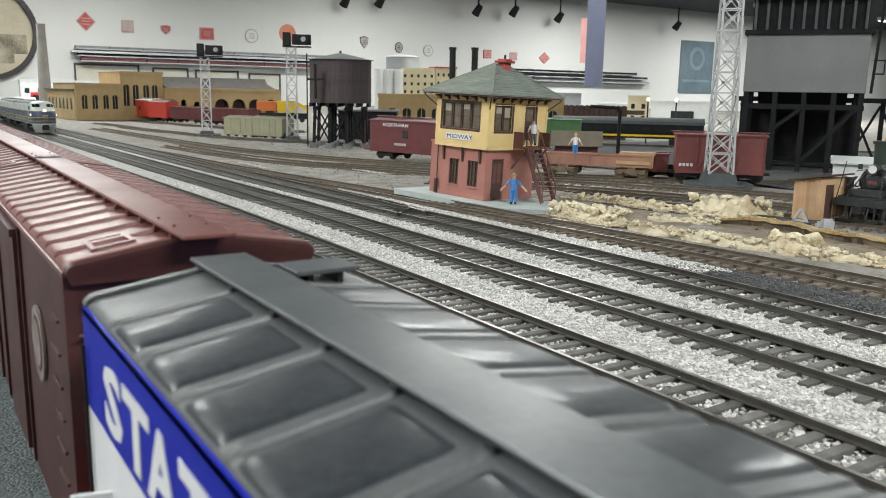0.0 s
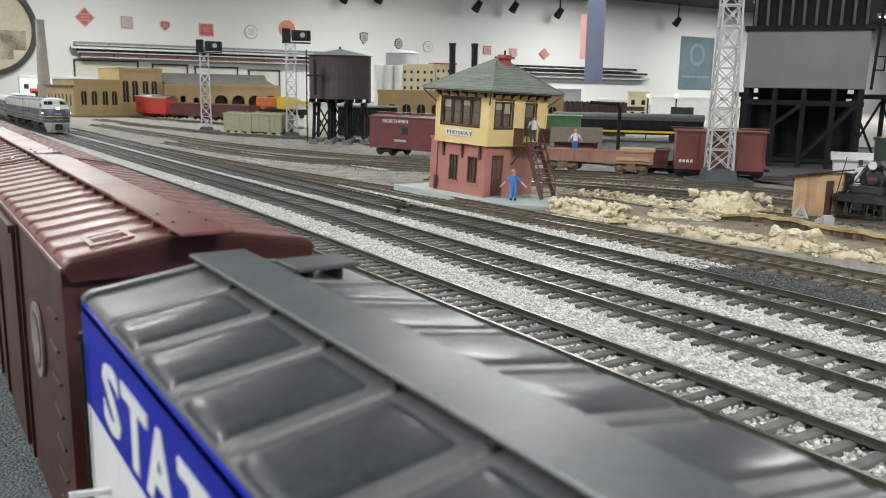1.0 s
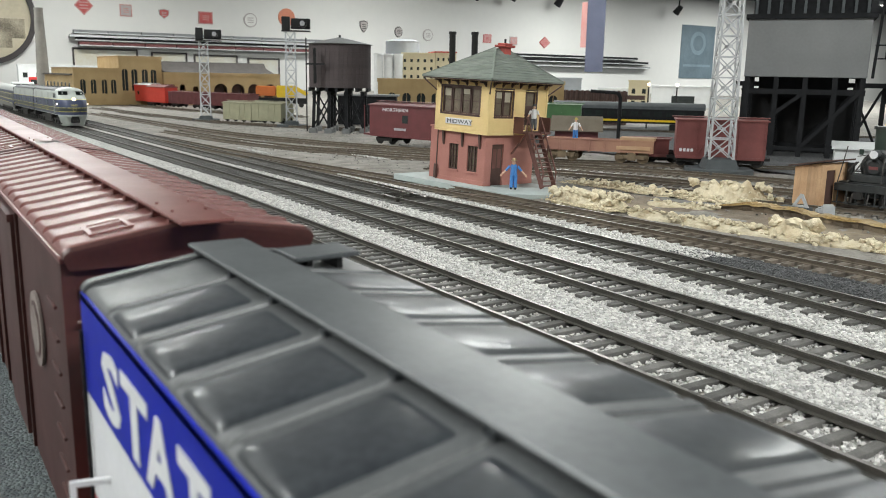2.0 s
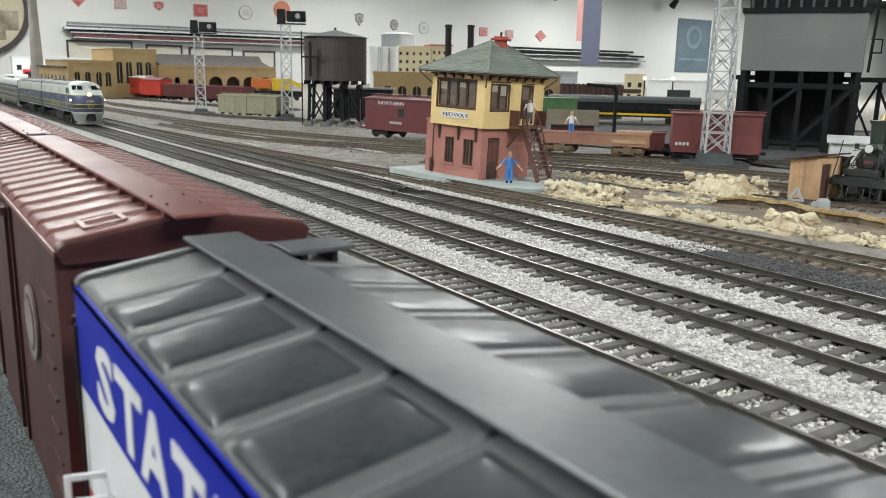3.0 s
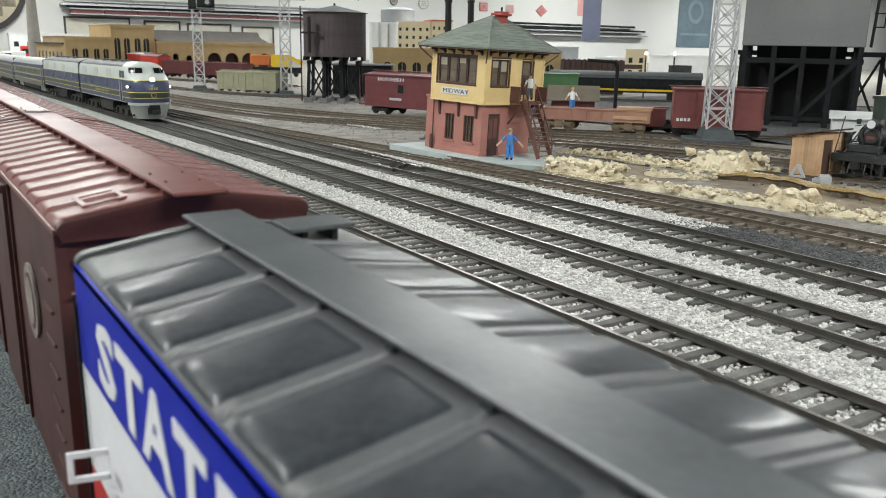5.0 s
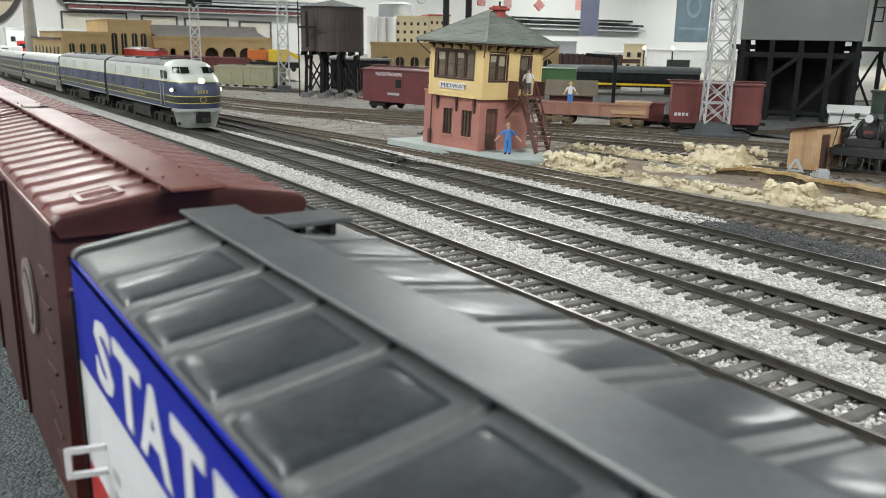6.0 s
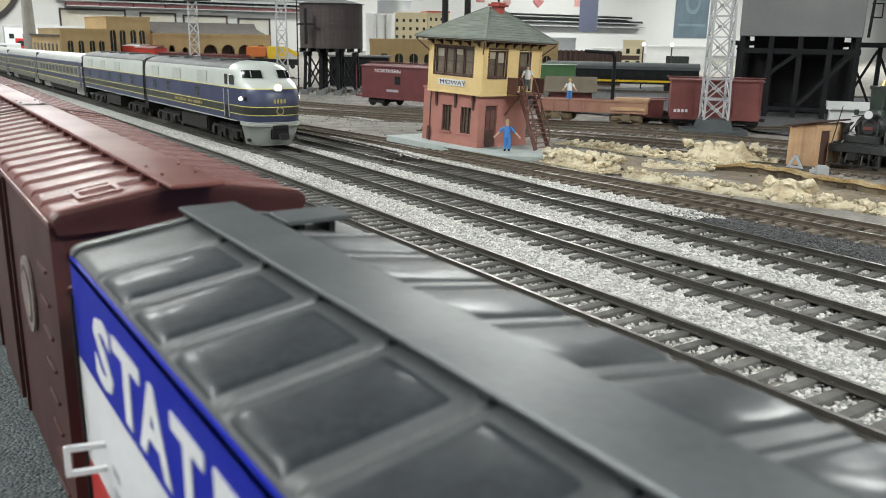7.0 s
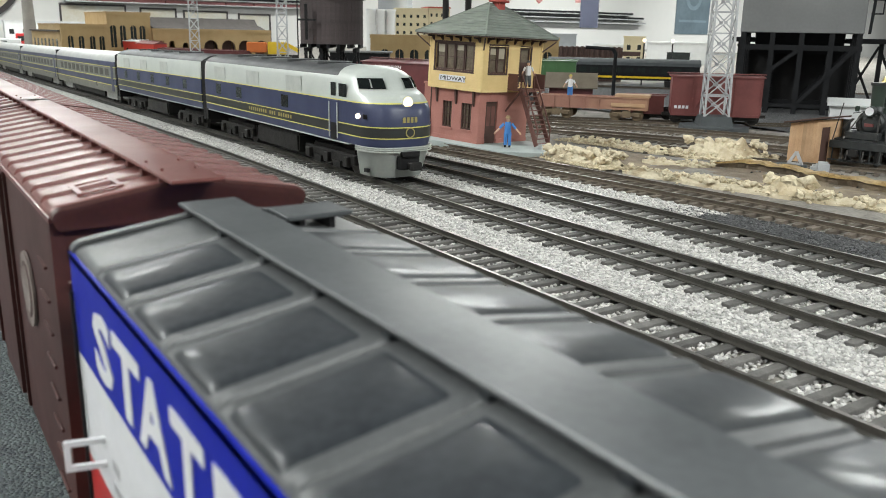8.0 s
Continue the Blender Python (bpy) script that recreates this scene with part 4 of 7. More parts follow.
# upper floor, siding boards as separate laps
uw = [(-3.35, -0.55, 3.82, 5.15)]
rw = [(0.35, 1.75, 3.80, 5.1), (2.9, 3.75, 3.35, 5.1)]
x0, x1, y0, y1 = -TW, 0.12, -0.14, TD
walled("upper_wall", x0, x1, y0, y0 + 0.14, F1, EV, uw, "y", M["siding"], tower, label="yellow clapboard wall with wide window")
walled("upper_wall", x1 - 0.14, x1, y0 + 0.14, y1, F1, EV, rw, "x", M["siding"], tower)
part("upper_wall", BM((x0, x0 + 0.14, y0 + 0.14, y1, F1, EV), (x0 + 0.14, x1 - 0.14, y1 - 0.14, y1, F1, EV)), M["siding"], tower)
part("floor_slab", BM((x0 + 0.14, x1 - 0.14, y0 + 0.14, y1 - 0.14, F1, F1 + 0.08)), M["trim_brown"], tower)
nb = 18
for i in range(nb):
    z = F1 + 0.02 + i * (EV - F1) / nb
    h = (EV - F1) / nb
    for o, spans in (("y", [(x0, x1)]), ("x", [(y0 + 0.0, y1)])):
        holes = uw if o == "y" else rw
        cuts = [spans[0]]
        for a, b, c, d in holes:
            if c - h < z < d:
                cuts = [q for s0, s1 in cuts for q in ((s0, min(s1, a - 0.09)), (max(s0, b + 0.09), s1)) if q[1] - q[0] > 0.03]
        for a, b in cuts:
            bm = bmesh.new()
            if o == "y":
                prism(bm, [(y0 - 0.004, z), (y0 - 0.06, z), (y0 - 0.006, z + h), (y0 - 0.004, z + h)], a, b, "x")
            else:
                prism(bm, [(x1 + 0.004, z), (x1 + 0.06, z), (x1 + 0.006, z + h), (x1 + 0.004, z + h)], a, b, "y")
            part("clapboard", bm, M["siding"], tower, smooth=0)
for x, y in ((x0, y0), (x1, y0), (x1, y1)):
    part("corner_board", BM((x - 0.06, x + 0.06, y - 0.06, y + 0.06, F1 - 0.02, EV)), M["siding"], tower)
part("belt_board", BM((x0 - 0.05, x1 + 0.05, y0 - 0.06, y0 - 0.036, F1 - 0.04, F1 + 0.1), (x1 + 0.036, x1 + 0.06, y0 - 0.05, y1, F1 - 0.04, F1 + 0.1)), M["siding"], tower)
bw = (uw[0][1] - uw[0][0]) / 4
for i in range(4):
    sash(tower, "y", uw[0][0] + i * bw + 0.02, uw[0][0] + (i + 1) * bw - 0.02, 3.82, 5.15, y0, 1, 2, (0.35, 0.0, 0.25, 0.0)[i], 0.12)
part("window_trim", BM((-3.45, -0.45, y0 - 0.05, y0 - 0.001, 5.15, 5.27), (-3.45, -3.35, y0 - 0.05, y0 - 0.001, 3.72, 5.15), (-0.55, -0.45, y0 - 0.05, y0 - 0.001, 3.72, 5.15), (-3.35, -0.55, y0 - 0.06, y0 - 0.001, 3.72, 3.82)), M["trim_brown"], tower)
for i in range(2):
    sash(tower, "x", 0.37 + i * 0.7, 1.03 + i * 0.7, 3.80, 5.1, x1, 1, 2, (0.3, 0.45)[i], -0.12)
part("window_trim", BM((x1 + 0.001, x1 + 0.05, 0.26, 1.84, 5.1, 5.22), (x1 + 0.001, x1 + 0.05, 0.26, 0.35, 3.7, 5.1), (x1 + 0.001, x1 + 0.05, 1.75, 1.84, 3.7, 5.1), (x1 + 0.001, x1 + 0.06, 0.35, 1.75, 3.7, 3.8)), M["trim_brown"], tower)
sash(tower, "x", 2.92, 3.73, 4.3, 5.08, x1, 1, 1, 0, -0.12)
part("upper_door", BM((x1 - 0.12, x1 - 0.06, 2.92, 3.73, 3.1, 4.3)), M["trim_brown"], tower)
part("window_trim", BM((x1 + 0.001, x1 + 0.05, 2.8, 2.9, 3.1, 5.2), (x1 + 0.001, x1 + 0.05, 3.75, 3.85, 3.1, 5.2), (x1 + 0.001, x1 + 0.05, 2.9, 3.75, 5.1, 5.2)), M["trim_brown"], tower)
# brackets under the overhang and the eaves
for x in (-3.2, -1.75, -0.45):
    bm = bmesh.new()
    prism(bm, [(0.0, F1 - 0.02), (-0.14, F1 - 0.02), (-0.13, F1 - 0.25), (-0.05, F1 - 0.75), (0.0, F1 - 0.8)], x - 0.06, x + 0.06)
    part("bracket", bm, M["trim_brown"], tower)
OV = 0.66
ex0, ex1, ey0, ey1 = x0 - OV, x1 + OV, y0 - OV, y1 + OV
for i in range(6):
    x = x0 + 0.25 + i * (x1 - x0 - 0.5) / 5
    bm = bmesh.new()
    prism(bm, [(y0 - 0.03, EV - 0.02), (y0 - 0.5, EV - 0.02), (y0 - 0.5, EV - 0.09), (y0 - 0.2, EV - 0.12), (y0 - 0.03, EV - 0.3)], x - 0.05, x + 0.05)
    part("eave_bracket", bm, M["trim_brown"], tower)
for i in range(7):
    y = y0 + 0.25 + i * (y1 - y0 - 0.5) / 6
    bm = bmesh.new()
    prism(bm, [(x1 + 0.03, EV - 0.02), (x1 + 0.5, EV - 0.02), (x1 + 0.5, EV - 0.09), (x1 + 0.2, EV - 0.12), (x1 + 0.03, EV - 0.3)], y - 0.05, y + 0.05, "y")
    part("eave_bracket", bm, M["trim_brown"], tower)
for sx, px in ((ex0 + 0.1, x0), (ex1 - 0.1, x1)):
    for sy, py in ((ey0 + 0.1, y0), (ey1 - 0.1, y1)):
        part("corner_strut", beam(bmesh.new(), (sx, sy, EV - 0.05), (px, py, EV - 0.65), 0.07), M["trim_brown"], tower)
part("soffit", BM((ex0 + 0.05, ex1 - 0.05, ey0 + 0.05, ey1 - 0.05, EV, EV + 0.06)), M["trim_brown"], tower)
# hipped roof in courses of shingle
rx0, ry0, ry1 = (ex0 + ex1) / 2 + 0.15, (ey0 + ey1) / 2 - 0.2, (ey0 + ey1) / 2 + 0.6
RT = EV + 0.06 + 1.68
roof = part("roof", prism(bmesh.new(), [(ex0, ey0), (ex1, ey0), (ex1, ey1), (ex0, ey1)], EV + 0.06, EV + 0.12, "z"), M["slate"], tower, "grey-green hipped shingle roof")
NC = 13
for c in range(NC):
    f0, f1 = c / NC, (c + 1) / NC

    def rim(f, lift):
        z = EV + 0.1 + (RT - EV - 0.1) * f + lift
        return [(ex0 + (rx0 - ex0) * f, ey0 + (ry0 - ey0) * f, z), (ex1 + (rx0 - ex1) * f, ey0 + (ry0 - ey0) * f, z), (ex1 + (rx0 - ex1) * f, ey1 + (ry1 - ey1) * f, z), (ex0 + (rx0 - ex0) * f, ey1 + (ry1 - ey1) * f, z)]
    lo, hi = rim(f0, 0.035), rim(min(1, f1 + 0.01), 0.0)
    lo2 = rim(f0, 0.0)
    for i in range(4):
        j = (i + 1) % 4
        bm = bmesh.new()
        v = [bm.verts.new(p) for p in (lo[i], lo[j], hi[j], hi[i], lo2[i], lo2[j])]
        bm.faces.new(v[:4]), bm.faces.new((v[4], v[5], v[1], v[0]))
        part("shingle_course", bm, M["slate"], roof, smooth=0)
for cx, cy in ((ex0, ey0), (ex1, ey0), (ex1, ey1), (ex0, ey1)):
    part("hip_cap", beam(bmesh.new(), (cx, cy, EV + 0.14), (rx0, ry0 if cy == ey0 else ry1, RT + 0.03), 0.09, 0.05), M["slate"], roof)
ch = part("chimney", BM((rx0 + 0.0, rx0 + 0.5, ry0 + 0.25, ry0 + 0.75, RT - 0.6, RT + 0.05)), M["chimney_red"], tower, "red chimney with flared cap")
part("cap", soften(BM((rx0 - 0.17, rx0 + 0.67, ry0 + 0.08, ry0 + 0.92, RT + 0.05, RT + 0.17), (rx0 - 0.05, rx0 + 0.55, ry0 + 0.2, ry0 + 0.8, RT + 0.17, RT + 0.26)), 0.03, 1), M["chimney_red"], ch)
part("pot", cyl(bmesh.new(), (rx0 + 0.25, ry0 + 0.5, RT + 0.26), (rx0 + 0.25, ry0 + 0.5, RT + 0.48), 0.06, 8), M["black"], ch)
# name board
nbd = part("name_board", BM((-2.95, -1.02, y0 - 0.085, y0 - 0.045, 3.24, 3.55)), M["white"], tower, "white name board")
letters("lettering", "MIDWAY", 0.31, nbd, put(-2.85, y0 - 0.092, 3.285, 0, 90), M["black"], 0.004, "black block lettering", 1.52)
# landing and stairs
LZ = 3.05
part("landing", BM((x1 + 0.02, x1 + 0.95, 2.0, 4.1, LZ - 0.1, LZ)), M["stair_brown"], tower, "brown stair landing")
part("landing_rail", BM((x1 + 0.02, x1 + 0.08, 1.95, 2.0, LZ - 0.2, LZ + 0.75), (x1 + 0.08, x1 + 0.7, 1.95, 2.0, LZ - 0.1, LZ + 0.75)), M["stair_brown"], tower)
part("landing_rail", BM((x1 + 0.1, x1 + 0.9, 4.05, 4.1, LZ, LZ + 0.75)), M["stair_brown"], tower)
SX0, SX1 = x1 + 0.85, x1 + 2.2
for y in (2.1, 3.2):
    part("stringer", beam(bmesh.new(), (SX0, y, LZ), (SX1, y, 0.3), 0.07, 0.24), M["stair_brown"], tower)
    part("handrail", beam(bmesh.new(), (SX0, y, LZ + 0.8), (SX1 + 0.05, y, 1.05), 0.06), M["stair_brown"], tower)
    for f in (0.0, 0.5, 1.0):
        part("rail_post", beam(bmesh.new(), (SX0 + (SX1 - SX0) * f, y, LZ + (0.3 - LZ) * f), (SX0 + (SX1 - SX0) * f, y, LZ + 0.8 + (0.25 - LZ) * f), 0.05), M["stair_brown"], tower)
for i in range(12):
    f = (i + 0.5) / 12
    part("tread", BM((SX0 + (SX1 - SX0) * f - 0.11, SX0 + (SX1 - SX0) * f + 0.11, 2.12, 3.18, LZ + (0.3 - LZ) * f - 0.02, LZ + (0.3 - LZ) * f + 0.02)), M["stair_brown"], tower)
for y in (2.1, 3.9):
    part("landing_strut", beam(bmesh.new(), (x1 + 0.85, y, LZ - 0.1), (x1 - 0.1, y, LZ - 1.2), 0.08), M["stair_brown"], tower)
plat = thing("station_platform", put(-34.15, 25.3, 0.0, 15.0, -1.6, 1.6), "pale blue-grey platform slab under the signal tower", "platform")
part("slab", soften(prism(bmesh.new(), [(-6.2, -0.75), (2.0, -1.35), (3.3, 0.2), (3.7, 3.6), (-6.0, 3.8)], -0.12, G0, "z"), 0.02, 1), M["platform"], plat)


# ---- the yard ----
M["maroon"] = mat("maroon_car_paint", (0.14, 0.035, 0.038), (0.1, 0.026, 0.028), 0.5, 0, 1, 0.008)
M["oxide"] = mat("oxide_car_paint", (0.21, 0.06, 0.055), (0.14, 0.042, 0.04), 0.6, 0, 1, 0.008, spot=((0.28, 0.1, 0.085), 0.4))
M["khaki"] = mat("khaki_car_paint", (0.34, 0.33, 0.22), (0.27, 0.26, 0.175), 0.65, 0, 1, 0.008)
M["vivid_red"] = mat("vivid_red_paint", (0.52, 0.045, 0.03), (0.44, 0.036, 0.025), 0.45, 0, 1, 0)
M["orange"] = mat("orange_paint", (0.62, 0.17, 0.03), (0.55, 0.14, 0.025), 0.5, 0, 1, 0)
M["yellow"] = mat("yellow_paint", (0.78, 0.55, 0.02), (0.7, 0.48, 0.02), 0.45, 0, 1, 0)
M["wood"] = mat("weathered_planks", (0.56, 0.37, 0.22), (0.40, 0.24, 0.13), 0.8, 0, 1.2, 0.02, 14, spot=((0.42, 0.28, 0.17), 0.5), vary=0.18)
M["gon"] = mat("rusty_gondola", (0.33, 0.17, 0.125), (0.25, 0.12, 0.09), 0.75, 0, 1, 0.01, spot=((0.42, 0.25, 0.15), 0.6))
M["rust_truck"] = mat("rusty_truck", (0.19, 0.14, 0.085), (0.12, 0.088, 0.055), 0.8, 0, 2, 0.01)
M["tank_wood"] = mat("dark_tank_staves", (0.075, 0.058, 0.058), (0.05, 0.039, 0.04), 0.75, 0, 1.2, 0.02, vary=0.15)
M["tank_roof"] = mat("grey_tank_roof", (0.16, 0.165, 0.165), (0.12, 0.124, 0.124), 0.8, 0, 1, 0.02)
M["shed_roof"] = mat("grey_brown_roof", (0.20, 0.17, 0.13), (0.15, 0.125, 0.095), 0.85, 0, 1, 0.02)
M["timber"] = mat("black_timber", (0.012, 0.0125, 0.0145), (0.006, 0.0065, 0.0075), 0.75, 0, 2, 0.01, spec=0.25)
M["mast"] = mat("aluminium_paint", (0.52, 0.53, 0.54), (0.42, 0.43, 0.445), 0.5, 0.2, 1.5, 0)
M["slab_grey"] = mat("charcoal_concrete", (0.075, 0.085, 0.09), (0.055, 0.062, 0.066), 0.8, 0, 1.5, 0.02)
M["tan"] = mat("tan_station_brick", (0.37, 0.265, 0.13), (0.30, 0.21, 0.10), 0.85, 0, 0.6, 0.02, 16, spot=((0.42, 0.31, 0.17), 0.4))
M["tar"] = mat("tar_roof", (0.07, 0.06, 0.055), (0.048, 0.042, 0.038), 0.85, 0, 0.8, 0.02)
M["bin"] = mat("grey_bin_sheet", (0.185, 0.19, 0.19), (0.15, 0.154, 0.155), 0.7, 0, 0.35, 0.01, 14, spot=((0.22, 0.225, 0.225), 0.5))
M["rock"] = island_varied(mat("tan_rubble", (0.62, 0.54, 0.38), (0.48, 0.40, 0.26), 0.95, 0, 2.0, 0.05), 0.3)
M["rock_one"] = mat("tan_rock", (0.80, 0.73, 0.56), (0.58, 0.49, 0.33), 0.95, 0, 3.0, 0.08, vary=0.12, spot=((0.33, 0.24, 0.13), 0.75))
M["mud"] = mat("dark_brown_mud", (0.26, 0.205, 0.15), (0.12, 0.095, 0.07), 0.9, 0, 1.4, 0.08, spot=((0.42, 0.34, 0.23), 0.7))
M["ochre"] = mat("ochre_bank", (0.52, 0.36, 0.14), (0.17, 0.105, 0.045), 0.95, 0, 2.2, 0.1, spot=((0.5, 0.41, 0.27), 0.6))
M["factory"] = mat("cream_factory", (0.60, 0.53, 0.36), (0.54, 0.47, 0.31), 0.8, 0, 1, 0)
M["silo_white"] = mat("white_silo", (0.62, 0.63, 0.63), (0.54, 0.55, 0.55), 0.7, 0, 0.6, 0)
M["blue_grey"] = mat("blue_grey_tank", (0.27, 0.285, 0.305), (0.22, 0.235, 0.25), 0.6, 0, 0.6, 0)
M["stack_grey"] = mat("sooty_stack", (0.25, 0.235, 0.21), (0.17, 0.16, 0.145), 0.8, 0, 0.5, 0.02)
M["green"] = mat("green_paint", (0.06, 0.15, 0.055), (0.045, 0.115, 0.042), 0.55, 0, 1, 0)
M["flesh"] = mat("figure_skin", (0.58, 0.36, 0.25), (0.55, 0.33, 0.23), 0.6, 0, 1, 0)
M["fig_blue"] = mat("figure_blue", (0.06, 0.23, 0.56), (0.045, 0.17, 0.46), 0.6, 0, 2, 0)
M["fig_tan"] = mat("figure_tan", (0.4, 0.28, 0.16), (0.35, 0.24, 0.13), 0.7, 0, 2, 0)
M["fig_yellow"] = mat("figure_yellow", (0.6, 0.48, 0.12), (0.5, 0.4, 0.1), 0.7, 0, 2, 0)
M["fig_grey"] = mat("figure_grey", (0.12, 0.125, 0.14), (0.09, 0.095, 0.1), 0.7, 0, 2, 0)


def freight_car(name, x, y, rz, L, w, h, body_m, roof_m, label, group, sill=0.95, peak=0.35, ribs=(), door=True, truck_m=None, windows=(), category="freight car"):
    """A house car whose near bottom corner stands at (x, y); local x runs along it."""
    c = thing(name, put(x, y, gz(x), rz), label, category, group)
    part("body", BM((0, L, 0, w, sill, h)), body_m, c)
    part("roof", prism(bmesh.new(), [(-0.1, h - 0.03), (-0.1, h + 0.05), (w / 2, h + peak), (w + 0.1, h + 0.05), (w + 0.1, h - 0.03)], -0.12, L + 0.12), roof_m, c)
    part("roofwalk", BM((-0.3, L + 0.3, w / 2 - 0.25, w / 2 + 0.25, h + peak + 0.04, h + peak + 0.09)), roof_m, c)
    part("sill_beam", BM((0.05, L - 0.05, -0.03, w + 0.03, sill - 0.14, sill + 0.02)), body_m, c)
    for u in ribs:
        part("side_rib", BM((u - 0.05, u + 0.05, -0.05, 0.0, sill, h - 0.05)), body_m, c)
    if door:
        part("door", BM((L * 0.4, L * 0.6, -0.07, -0.001, sill + 0.1, h - 0.15)), body_m, c)
    for u in windows:
        part("window", BM((u - 0.32, u + 0.32, -0.02, 0.01, sill + 1.1, sill + 1.75)), M["window_dark"], c)
    tm = truck_m or M["running_gear"]
    for u in (min(1.6, L * 0.2), L - min(1.6, L * 0.2)):
        t = part("truck", soften(BM((u - 1.0, u + 1.0, 0.18, 0.36, 0.42, 0.72)), 0.03, 1), tm, c)
        part("bolster", BM((u - 0.25, u + 0.25, 0.36, w - 0.36, 0.4, sill - 0.1)), tm, t)
        part("side_frame", BM((u - 1.0, u + 1.0, w - 0.36, w - 0.18, 0.42, 0.72)), tm, t)
        for du in (-0.75, 0.75):
            for v in (0.42, w - 0.55):
                part("wheel", cyl(bmesh.new(), (u + du, v, 0.55), (u + du, v + 0.13, 0.55), 0.41, 16), tm, t)
    for u, s in ((0, -1), (L, 1)):
        part("coupler", BM((min(u, u + s * 0.5), max(u, u + s * 0.5), w / 2 - 0.12, w / 2 + 0.12, sill - 0.25, sill - 0.05)), M["running_gear"], c)
    return c


cab = freight_car("caboose", -64.4, 34.6, 15, 11.5, 2.75, 3.45, M["maroon"], M["maroon"], "maroon caboose with white lettering parked in the yard", "yard cars", door=False, windows=(4.3, 8.0), peak=0.28)
letters("lettering", "NORTHERN", 0.42, cab, put(1.6, -0.012, 2.98, 0, 90), M["white"], 0.004, "faded white lettering", 1.35)
part("number_bar", BM((3.0, 4.4, -0.012, 0.0, 1.42, 1.62)), M["grey_letter"], cab)
part("end_platform", BM((-0.9, 0.0, 0.1, 2.65, 0.85, 1.0)), M["maroon"], cab)
for v in (0.2, 2.5):
    part("end_rail", cyl(bmesh.new(), (-0.85, v, 1.0), (-0.85, v, 3.4), 0.04, 6), M["maroon"], cab)
part("smoke_jack", cyl(bmesh.new(), (7.0, 1.4, 3.6), (7.0, 1.4, 4.3), 0.12, 10), M["black"], cab)

freight_car("reefer", -107.4, 36.0, 24, 5.1, 2.3, 2.55, M["khaki"], M["khaki"], "khaki house car parked on a yard track", "yard cars", sill=0.55, peak=0.22, ribs=(1.2, 3.9))
freight_car("reefer", -102.6, 38.1, 25, 5.0, 2.3, 2.6, M["khaki"], M["khaki"], "khaki house car with pale door", "yard cars", sill=0.55, peak=0.22, ribs=(1.2, 3.9))
b = freight_car("boxcar", -37.9, 43.5, 44, 5.7, 2.5, 3.2, M["oxide"], M["oxide"], "oxide red boxcar with cross braces beside the lattice mast", "yard cars", sill=0.8, peak=0.12, ribs=(0.1, 1.4, 2.7, 4.0, 5.65), door=False)
part("brace", beam(bmesh.new(), (1.45, -0.03, 1.0), (2.65, -0.03, 3.1), 0.09, 0.05), M["oxide"], b)
part("brace", beam(bmesh.new(), (3.95, -0.03, 1.0), (2.75, -0.03, 3.1), 0.09, 0.05), M["oxide"], b)
for k in range(4):
    part("number_bar", BM((0.25 + 0.24 * k, 0.42 + 0.24 * k, -0.012, 0.0, 1.12, 1.32)), M["white"], b)
freight_car("red_caboose", -176.5, 39.6, 12, 10.5, 2.8, 4.0, M["vivid_red"], M["white"], "bright red caboose in front of the station", "yard cars", sill=1.0, peak=0.3, door=False, windows=(2, 5), category="caboose")
freight_car("boxcar", -166.5, 40.9, 14, 7.0, 2.6, 3.7, M["vivid_red"], M["oxide"], "dull red boxcar with white diamond mark", "yard cars", sill=1.0, peak=0.5, door=False)
freight_car("boxcar", -159.0, 43.0, 20, 9.5, 2.6, 3.0, M["maroon"], M["maroon"], "maroon freight car beside the signal mast", "yard cars", sill=1.0, peak=0.1, door=False, ribs=(1, 2, 3, 4, 5, 6, 7, 8))
freight_car("boxcar", -149.0, 46.5, 24, 11.0, 2.6, 3.0, M["maroon"], M["maroon"], "maroon freight car beside the signal mast", "yard cars", sill=1.0, peak=0.1, door=False, ribs=(1, 2, 3, 4, 5, 6, 7, 8, 9, 10))

# gondola with load
gon = thing("gondola", put(-45.92, 38.62, -0.08, 38), "rust-brown gondola with timber load on spoked trucks", "freight car", "yard cars")
part("side", BM((0, 7.8, 0, 0.1, 0.85, 1.62)), M["gon"], gon)
part("side", BM((0, 7.8, 2.4, 2.5, 0.85, 1.62)), M["gon"], gon)
part("end", BM((0, 0.1, 0.1, 2.4, 0.85, 1.62)), M["gon"], gon)
part("end", BM((7.7, 7.8, 0.1, 2.4, 0.85, 1.62)), M["gon"], gon)
part("deck", BM((0.1, 7.7, 0.1, 2.4, 0.85, 1.0)), M["gon"], gon)
for i in range(8):
    part("side_rib", BM((0.15 + i * 1.06, 0.25 + i * 1.06, -0.06, 0, 0.8, 1.6)), M["gon"], gon)
part("top_chord", BM((-0.02, 7.82, -0.05, 0.12, 1.62, 1.7)), M["gon"], gon)
part("plank_load", soften(BM((5.5, 7.9, -0.02, 1.2, 1.705, 1.9)), 0.02, 1), M["wood"], gon, "pale timber on the gondola")
part("plank_load", soften(BM((5.3, 7.6, -0.09, -0.061, 1.05, 1.3)), 0.01, 1), M["wood"], gon)
